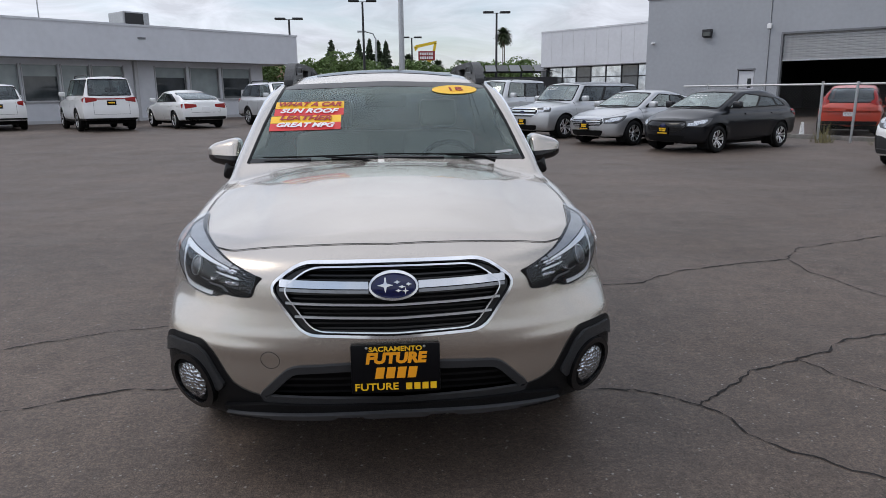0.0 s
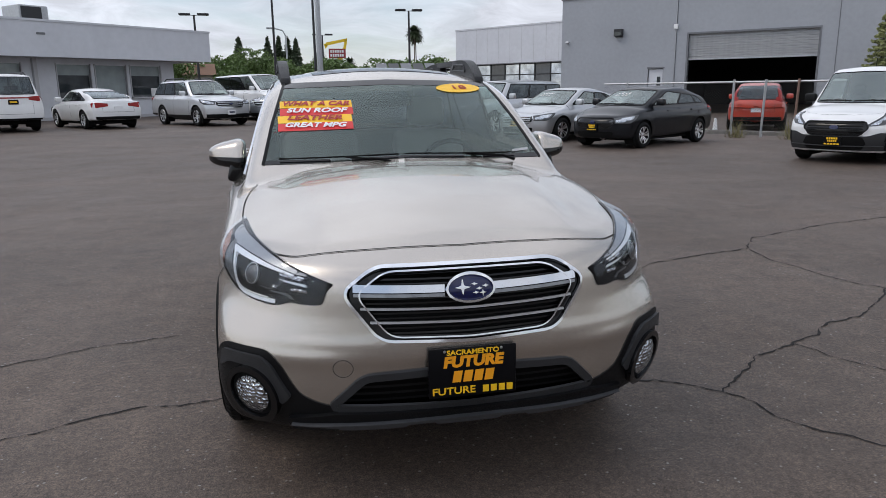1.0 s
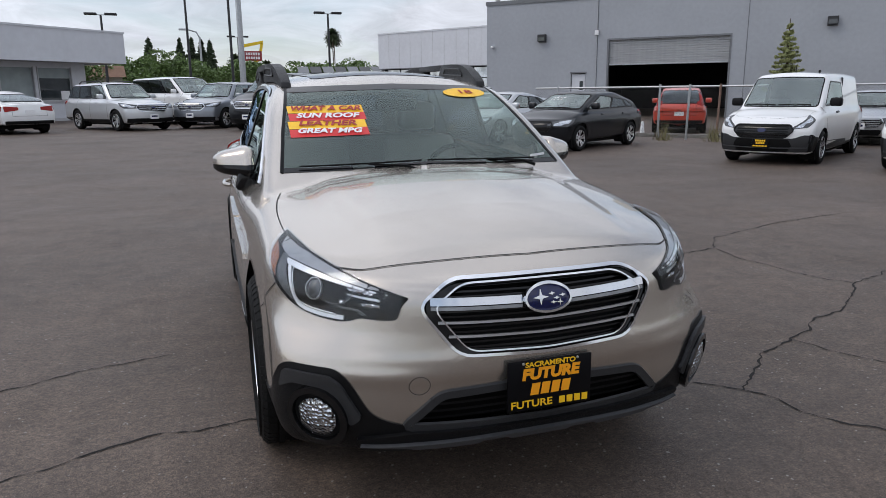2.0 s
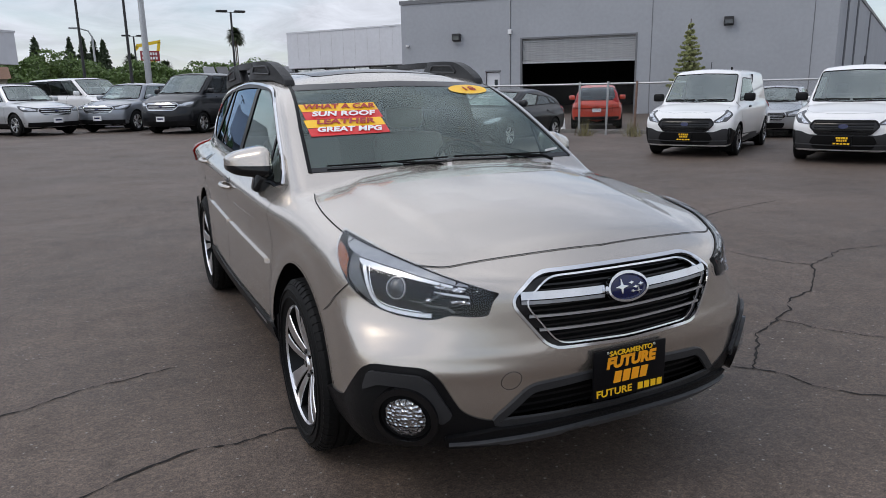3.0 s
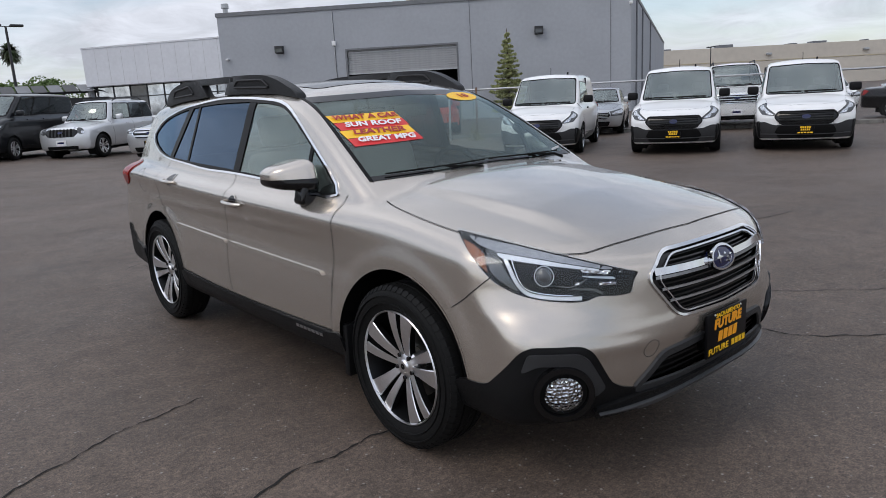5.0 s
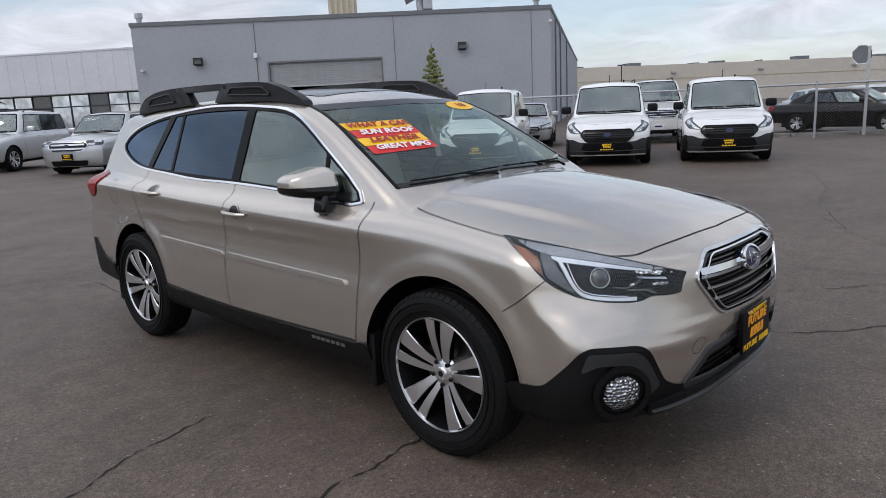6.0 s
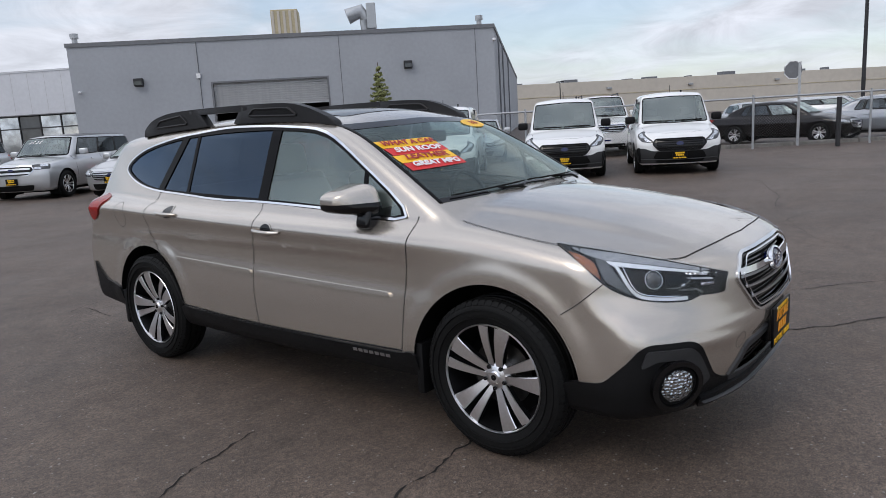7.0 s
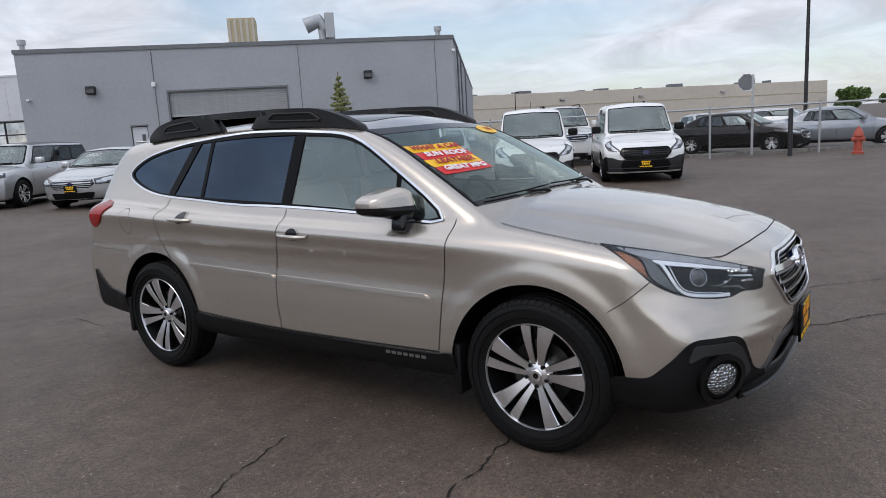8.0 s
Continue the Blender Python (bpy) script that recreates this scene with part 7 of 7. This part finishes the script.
        for sc, dx in ((0.46, 0.06), (0.40, -0.10)):
            part("reflector", S.patch("diag", round_poly([tuple(mid + np.array((dx, dx * (hp[3][1] - hp[0][1]) / (hp[3][0] - hp[0][0]))) + (np.array(p) - mid) * sc) for p in hp], 0.015, 2), 0.02, 0.0125, 0, side), light_face, lamp)
        tz = tail_z or belt - 0.12
        tl = part("tail_light", S.patch("back", round_poly([(side * (W * 0.84), tz + 0.10), (side * (W * 0.84 - tail_wide), tz + 0.07), (side * (W * 0.84 - tail_wide), tz - 0.03), (side * W * 0.84, tz - 0.09)], 0.02, 2), 0.03, 0.010, 0.01), M_RED, car)
        part("tail_side_lens", S.patch("side", round_poly([(L - 0.36, tz + 0.06), (L - 0.20, tz + 0.10), (L - 0.17, tz - 0.06), (L - 0.22, tz - 0.07)], 0.015, 2), 0.03, 0.009, 0.01, side), M_RED, tl)
        if tall_tail:
            part("upper_tail_lens", S.patch("back", round_poly([(side * W * q, z) for q, z in ((0.85, 0.98), (0.78, 1.20), (0.70, 1.42), (0.63, 1.42), (0.69, 1.18), (0.70, 1.0))], 0.02, 2), 0.03, 0.012, 0.01), M_RED, tl)
        # mirror
        mi = box(*sorted((side * (W * 0.93), side * (W + 0.16))), s0 + 0.46, s0 + 0.60, belt + 0.02, belt + 0.19, 0.045, 3)
        part("door_mirror", mi, M_CLAD if dark_front else paint, car)
    # front
    gz0, gz1 = (0.54, 0.78) if cargo else (hf - 0.30, hf - 0.07)
    gw = W * 0.58
    gp = round_poly([(-gw * 0.92, gz1), (gw * 0.92, gz1), (gw * 1.05, (gz0 + gz1) / 2 + 0.02), (gw * 0.8, gz0), (-gw * 0.8, gz0), (-gw * 1.05, (gz0 + gz1) / 2 + 0.02)], 0.04, 3)
    if dark_front:
        part("bumper", S.patch("front", round_poly([(-W * 0.97, 0.58), (-W * 0.80, 0.60), (-W * 0.62, 0.53), (W * 0.62, 0.53), (W * 0.80, 0.60), (W * 0.97, 0.58), (W * 0.97, 0.27), (-W * 0.97, 0.27)], 0.05, 3), 0.05, 0.012, 0.01), M_CLADGREY, car, "black plastic bumper")
        part("bumper_crease", S.strip("front", [(x, 0.345 + 0.012 * abs(x)) for x in np.linspace(-W * 0.86, W * 0.86, 15)], 0.020, 0.026, dense=0.10), M_SKID, body)
        part("bumper_mouth", S.patch("front", round_poly([(-W * 0.52, 0.515), (W * 0.52, 0.515), (W * 0.60, 0.375), (-W * 0.60, 0.375)], 0.03, 3), 0.05, 0.018, 0.006), M_INTDK, body)
        for side in (-1, 1):
            part("bumper_end", S.patch("side", round_poly([(0.18, 0.27), (fa - R - 0.06, 0.29), (fa - R - 0.075, 0.50), (0.2, 0.62)], 0.03), 0.05, 0.012, 0.01, side), M_CLAD, body)
            part("sill_strip", S.patch("side", round_poly([(fa + R + 0.08, 0.27), (fa + wb - R - 0.08, 0.27), (fa + wb - R - 0.08, 0.34), (fa + R + 0.08, 0.34)], 0.02), 0.06, 0.010, 0.01, side), M_CLAD, body)
    gr = new("grille"); gr.parent = car
    part("backing", S.patch("front", gp, 0.05, 0.010, 0.008), M_GLOSSBLK, gr)
    nb = 5 if cargo else {"bars": 3, "mesh": 5, "slots": 7, "two": 2, "mouth": 1}[grille]
    gm = M_CLAD if dark_front or grille == "mouth" else M_SATIN
    if grille == "slots":
        for kx in range(7):
            x = (kx - 3) * 0.115
            part("slot", S.patch("front", round_poly([(x - 0.032, gz0 + 0.01), (x + 0.032, gz0 + 0.01), (x + 0.032, gz1 + 0.01), (x - 0.032, gz1 + 0.01)], 0.015, 2), 0.04, 0.014), M_INTDK, gr)
    else:
        for kz in range(nb):
            z = gz0 + (kz + 0.6) * (gz1 - gz0) / (nb + 0.2)
            part("bar", S.strip("front", [(x, z) for x in np.linspace(-gw * 0.88, gw * 0.88, 7)], 0.05 if nb == 2 else 0.022, 0.024, dense=0.2), gm, gr)
        part("grille_rim", S.strip("front", [tuple(p) for p in gp] + [tuple(gp[0])], 0.022, 0.022, dense=0.1), M_CLAD if dark_front or grille == "mouth" else M_SATIN if grille == "mesh" else M_CHROME, gr)
    part("badge", S.patch("front", [(0.080 * math.cos(a), (gz0 + gz1) / 2 + 0.02 + 0.036 * math.sin(a)) for a in np.linspace(0, 6.283, 16, endpoint=False)], 0.03, 0.03, 0.02), M_BLUE, gr)
    part("lower_intake", S.patch("front", round_poly([(-gw, 0.42), (gw, 0.42), (gw * 0.9, 0.28), (-gw * 0.9, 0.28)], 0.03, 2), 0.06, 0.016, 0.006), M_INTDK, car)
    if lower:
        for side in (-1, 1):
            part("sill_cladding", S.patch("side", round_poly([(fa + R + 0.08, 0.26), (fa + wb - R - 0.08, 0.26), (fa + wb - R - 0.08, 0.42), (fa + R + 0.08, 0.42)], 0.03), 0.06, 0.012, 0.012, side), lower, body)
        part("bumper_cladding", S.patch("front", round_poly([(-W * 0.95, 0.46), (W * 0.95, 0.46), (W * 0.93, 0.26), (-W * 0.93, 0.26)], 0.04), 0.06, 0.012, 0.01), lower, car)
        part("rear_cladding", S.patch("back", round_poly([(-W * 0.97, 0.48), (W * 0.97, 0.48), (W * 0.95, 0.32), (-W * 0.95, 0.32)], 0.04), 0.06, 0.012, 0.01), lower, car)
    else:
        part("rear_valance", S.patch("back", round_poly([(-W * 0.86, 0.46), (W * 0.86, 0.46), (W * 0.82, 0.30), (-W * 0.82, 0.30)], 0.03), 0.06, 0.008, 0.01), M_CLAD, car)
    py, pz = float(S.on("front", [0], [plate_z])[0][1]), plate_z - 0.515
    pl = new("plate"); pl.parent = car
    part("plate_face", box(-0.155, 0.155, py - 0.035, py + 0.02, 0.43 + pz, 0.60 + pz, 0.004), M_PLATEBLK if dealer else M_WHITE, pl, smooth=False)
    if dealer:
        for z, h2, w2 in ((0.565, 0.018, 0.10), (0.52, 0.018, 0.085), (0.462, 0.013, 0.14)):
            for kx in range(5):
                wv = 2 * w2 / 5
                part("text_bar", box(-w2 + kx * wv, -w2 + kx * wv + wv * 0.75, py - 0.038, py - 0.035, z - h2 + pz, z + h2 + pz), M_YELLOW, pl, smooth=False)
    else:
        part("text_bar", box(-0.11, 0.11, py - 0.038, py - 0.035, 0.50 + pz, 0.55 + pz), M_BLUE, pl, smooth=False)
    ry = float(S.on("back", [0], [tz_plate(spec)])[0][1])
    part("rear_plate", box(-0.155, 0.155, ry - 0.02, ry + 0.015, tz_plate(spec) - 0.08, tz_plate(spec) + 0.08, 0.004), M_PLATEBLK if dealer else M_WHITE, pl, smooth=False)
    if dealer:
        part("text_bar", box(-0.11, 0.11, ry + 0.015, ry + 0.018, tz_plate(spec) - 0.02, tz_plate(spec) + 0.03), M_YELLOW, pl, smooth=False)
    part("boot_line", S.strip("back", [(-W * 0.60, belt - 0.02), (-W * 0.60, 0.62), (W * 0.60, 0.62), (W * 0.60, belt - 0.02)], 0.007, 0.0025, dense=0.08), M_GAP, body)
    if aerial:
        p = S.on("top", [0.0, W * 0.35], [s1 + 0.28, s1 + 0.9])
        part("aerial", tube([(0, p[0][1], p[0][2] - 0.01), (0, p[0][1] + 0.03, p[0][2] + 0.16)], 0.007, 6), M_CLAD, car)
        part("aerial_fin", box(W * 0.35 - 0.02, W * 0.35 + 0.02, p[1][1] - 0.05, p[1][1] + 0.05, p[1][2] - 0.01, p[1][2] + 0.05, 0.015), M_CLAD, car)
    if band:
        part("tail_band", S.patch("back", round_poly([(-W * 0.55, belt - 0.06), (W * 0.55, belt - 0.06), (W * 0.55, belt - 0.10), (-W * 0.55, belt - 0.10)], 0.01, 2), 0.05, 0.008, 0.008), M_RED, car)
    if roof is not None:
        part("roof_panel", S.patch("top", round_poly([(-xt - 0.02, s1 + 0.1), (xt + 0.02, s1 + 0.1), (xt + 0.02, b1 - 0.1), (-xt - 0.02, b1 - 0.1)], 0.1), 0.12, 0.006), roof, car)
    if rack:
        for side in (-1, 1):
            p = [(side * (xt - 0.03), y, H + dz) for y, dz in ((s1 + 0.35, -0.06), (s1 + 0.5, 0.03), (b1 - 0.5, 0.03), (b1 - 0.3, -0.06))]
            part("roof_rail", tube(p, 0.022, 8), M_RAIL, car)
    part("underbody", box(-W + 0.2, W - 0.2, fa - 0.2, L - 0.55, spec.get("keel", 0.24) - 0.06, 0.45), M_INTDK, body, smooth=False)
    # wheels
    key = (round(R, 2), wheel_face.name)
    for side in (-1, 1):
        for wy in (fa, fa + wb):
            m = Matrix.Translation((side * (W - 0.115), wy, R)) @ (Matrix.Rotation(math.pi, 4, "Z") if side == 1 else Matrix()) @ Matrix.Rotation(random.random() * 6, 4, "X")
            if key in WHEELS:
                wheel_at(WHEELS[key], m, car)
            else:
                WHEELS[key] = twin_spoke_wheel(car, R, R * 0.66, 0.22, wheel_face, 5, False)
                WHEELS[key].matrix_basis = m
    return car


def tz_plate(spec):
    return spec["belt"] - 0.22 if spec.get("trunk") or spec["H"] > 1.6 else spec["belt"] - 0.30


WHITE = car_paint("white paint", (0.78, 0.78, 0.77), 0.0, 0.35)
SILVER = car_paint("silver paint", (0.52, 0.53, 0.54), 0.7, 0.36)
SILVER2 = car_paint("bright silver paint", (0.62, 0.63, 0.64), 0.6, 0.36)
GREY = car_paint("dark grey paint", (0.009, 0.010, 0.0125), 0.1, 0.3)
BLUEGREY = car_paint("blue-grey paint", (0.26, 0.28, 0.31), 0.6, 0.36)
BLACK = car_paint("black paint", (0.007, 0.0055, 0.006), 0.2, 0.3)
for _m in (GREY, BLACK):
    _m.node_tree.nodes["Principled BSDF"].inputs["Specular IOR Level"].default_value = 0.1
    _m.node_tree.nodes["Principled BSDF"].inputs["Coat Weight"].default_value = 0.6
RED = car_paint("orange-red paint", (0.52, 0.05, 0.022), 0.1, 0.35)

HATCH = dict(L=4.36, W=0.91, H=1.48, fa=0.87, wb=2.65, R=0.315, hood=(0.80, 1.00), scr=(0.92, 1.98), back=(3.62, 4.24), belt=0.99, bow=0.42, drop=0.15)
SEDAN = dict(L=4.87, W=0.925, H=1.475, fa=0.96, wb=2.85, R=0.33, hood=(0.79, 0.98), scr=(1.10, 2.05), back=(3.15, 4.42), belt=0.97, trunk=1.06, bow=0.42, drop=0.05)
OLDSEDAN = dict(L=4.80, W=0.91, H=1.44, fa=0.93, wb=2.76, R=0.32, hood=(0.77, 0.95), scr=(1.15, 1.95), back=(3.3, 4.1), belt=0.92, trunk=1.0, bow=0.34)
SUV = dict(L=5.0, W=1.0, H=1.78, fa=0.92, wb=2.86, R=0.375, hood=(1.00, 1.16), scr=(1.25, 2.05), back=(4.45, 4.92), belt=1.14, bow=0.30, keel=0.28)
BIGSUV = dict(L=5.27, W=1.0, H=1.98, fa=0.97, wb=3.02, R=0.40, hood=(1.08, 1.24), scr=(1.35, 2.0), back=(4.95, 5.20), belt=1.24, bow=0.24, keel=0.32, tumble=0.26)
BOXSUV = dict(L=4.5, W=0.91, H=1.80, fa=0.80, wb=2.65, R=0.365, hood=(0.99, 1.14), scr=(1.22, 1.78), back=(4.18, 4.42), belt=1.13, bow=0.22, keel=0.30, tumble=0.28)
BOXWAGON = dict(L=5.12, W=0.965, H=1.70, fa=0.93, wb=2.99, R=0.36, hood=(0.97, 1.10), scr=(1.22, 1.85), back=(4.75, 5.05), belt=1.09, bow=0.24, tumble=0.24)
SMALLVAN = dict(L=4.82, W=0.918, H=1.83, fa=0.91, wb=3.06, R=0.325, hood=(0.93, 1.09), scr=(0.88, 1.72), back=(4.68, 4.78), belt=1.10, bow=0.27, tumble=0.21, keel=0.22, nose_lean=0.12)
BIGVAN = dict(L=5.53, W=1.02, H=2.08, fa=1.0, wb=3.3, R=0.35, hood=(1.10, 1.34), scr=(0.95, 1.95), back=(5.35, 5.48), belt=1.33, bow=0.34, tumble=0.13, keel=0.26, nose_lean=0.12)

SHUT = dict(panes=(0.46, 0.92))
# row of used cars facing the lot
vehicle("hatchback", "dark grey hatchback with a dealer plate parked on the lot", "car", HATCH, GREY, (7.75, 13.75), 210, (0.46, 0.84), grille="mouth", dark_front=False, prices=1)
vehicle("sedan", "silver sedan with a wide slatted grille and dealer plate", "car", SEDAN, SILVER, (6.65, 16.3), 212, (0.46, 0.86), grille="mesh", prices=1)
vehicle("crossover", "boxy silver crossover with a dark roof and dealer plate", "car", BOXWAGON, SILVER, (5.5, 19.15), 214, (0.36, 0.68), roof=GREY, grille="two", dark_band=True, prices=1, hl_poly=[(0.46, 0.80), (0.46, 0.93), (0.62, 0.94), (0.80, 0.94), (0.88, 0.93), (0.84, 0.81)])
vehicle("off_roader", "silver boxy off-roader with a slotted grille", "car", BOXSUV, SILVER2, (3.9, 22.8), 222, (0.4, 0.75), grille="slots", dealer=False, rack=True, hl_poly=[(0.52 + 0.10 * math.cos(q), 0.87 + 0.10 * math.sin(q)) for q in np.linspace(3.14, 9.0, 10)])
vehicle("passenger_van", "dark grey passenger van with chrome barred grille", "van", BIGVAN, GREY, (1.65, 24.1), 230, (0.25, 0.55), grille="bars", dealer=False, dark_front=False, lower=M_CLAD, dark_band=True)
vehicle("suv", "blue-grey sport utility vehicle with a chrome grille", "car", SUV, BLUEGREY, (-0.35, 26.9), 235, (0.36, 0.7), grille="bars", dealer=False, lower=M_CLAD)
vehicle("suv", "silver sport utility vehicle with black lower trim", "car", SUV, SILVER2, (-4.1, 26.4), 304, (0.36, 0.7), grille="bars", dealer=False, lower=M_CLAD, anchor="FR", rack=True)
vehicle("cargo_van", "large white van behind the silver vehicle", "van", BIGVAN, WHITE, (-1.9, 30.6), 304, (0.25, 0.55), grille="bars", dealer=False, dark_front=False, lower=M_CLAD, anchor="FR")
vehicle("suv", "silver-grey vehicle parked far behind the others", "car", SUV, SILVER, (-1.3, 35.5), 250, (0.36, 0.7), grille="bars", dealer=False)
# backed up to the showroom
vehicle("sedan", "white sedan parked nose-in at the showroom", "car", SEDAN, WHITE, (-7.3, 26.4), 124, (0.46, 0.86), anchor="RC", dealer=False, lower=None, tail_wide=0.42)
vehicle("large_suv", "large white sport utility vehicle with full-width tail lights", "car", BIGSUV, WHITE, (-10.4, 25.4), 122, (0.36, 0.68), anchor="RC", lower=M_CLAD, tail_wide=0.36, rack=True, band=True)
vehicle("suv", "white sport utility vehicle parked nose-in at the showroom", "car", SUV, WHITE, (-14.95, 26.65), 122, (0.36, 0.7), anchor="RC", lower=M_CLAD)
# white vans
for p, hd in (((10.50, 9.02), 211), ((11.75, 6.36), 208), ((13.08, 4.25), 206)):
    vehicle("delivery_van", "small white delivery van with black bumper and dealer plate", "van", SMALLVAN, WHITE, p, hd, (), cargo=True, grille="mesh", dark_front=True, wheel_face=M_SATIN, group="white delivery vans", aerial=True, plate_z=0.43,
            hl_poly=[(0.43, 0.705), (0.45, 0.74), (0.80, 0.935), (0.89, 0.96), (0.88, 0.86), (0.70, 0.735)])
# beyond the fence
vehicle("hatchback", "orange-red hatchback seen from behind through the fence", "car", dict(HATCH, H=1.58, L=4.2), RED, (14.75, 19.15), 52, (0.5, 0.86), anchor="RC", dealer=False, tail_z=1.02, tall_tail=True)
vehicle("sedan", "silver older sedan behind the fence", "car", OLDSEDAN, SILVER, (16.2, 11.9), 212, (0.46, 0.86), dealer=False, grille="mesh")
vehicle("large_suv", "tall white sport utility vehicle with chrome grille behind the fence", "car", BIGSUV, WHITE, (18.9, 8.6), 210, (0.36, 0.68), grille="bars", dealer=False, rack=True)
vehicle("sedan", "black sedan parked side-on behind the fence", "car", OLDSEDAN, BLACK, (22.7, 3.75), 264, (0.46, 0.86), anchor="FR", dealer=False, grille="mesh")
vehicle("sedan", "grey sedan parked side-on behind the fence", "car", OLDSEDAN, BLUEGREY, (25.2, 0.5), 282, (0.46, 0.86), anchor="FR", dealer=False, grille="mesh")
vehicle("sedan", "white sedan in a far row behind the fence", "car", OLDSEDAN, WHITE, (28.5, 9.6), 215, (0.46, 0.86), dealer=False)
vehicle("sedan", "pale silver sedan in a far row behind the fence", "car", OLDSEDAN, SILVER, (30.6, 6.6), 215, (0.46, 0.86), dealer=False)
vehicle("wagon", "silver wagon in a far row behind the fence", "car", dict(BOXWAGON, H=1.50), SILVER, (33.5, 3.6), 280, (0.36, 0.7), dealer=False, anchor="FR")
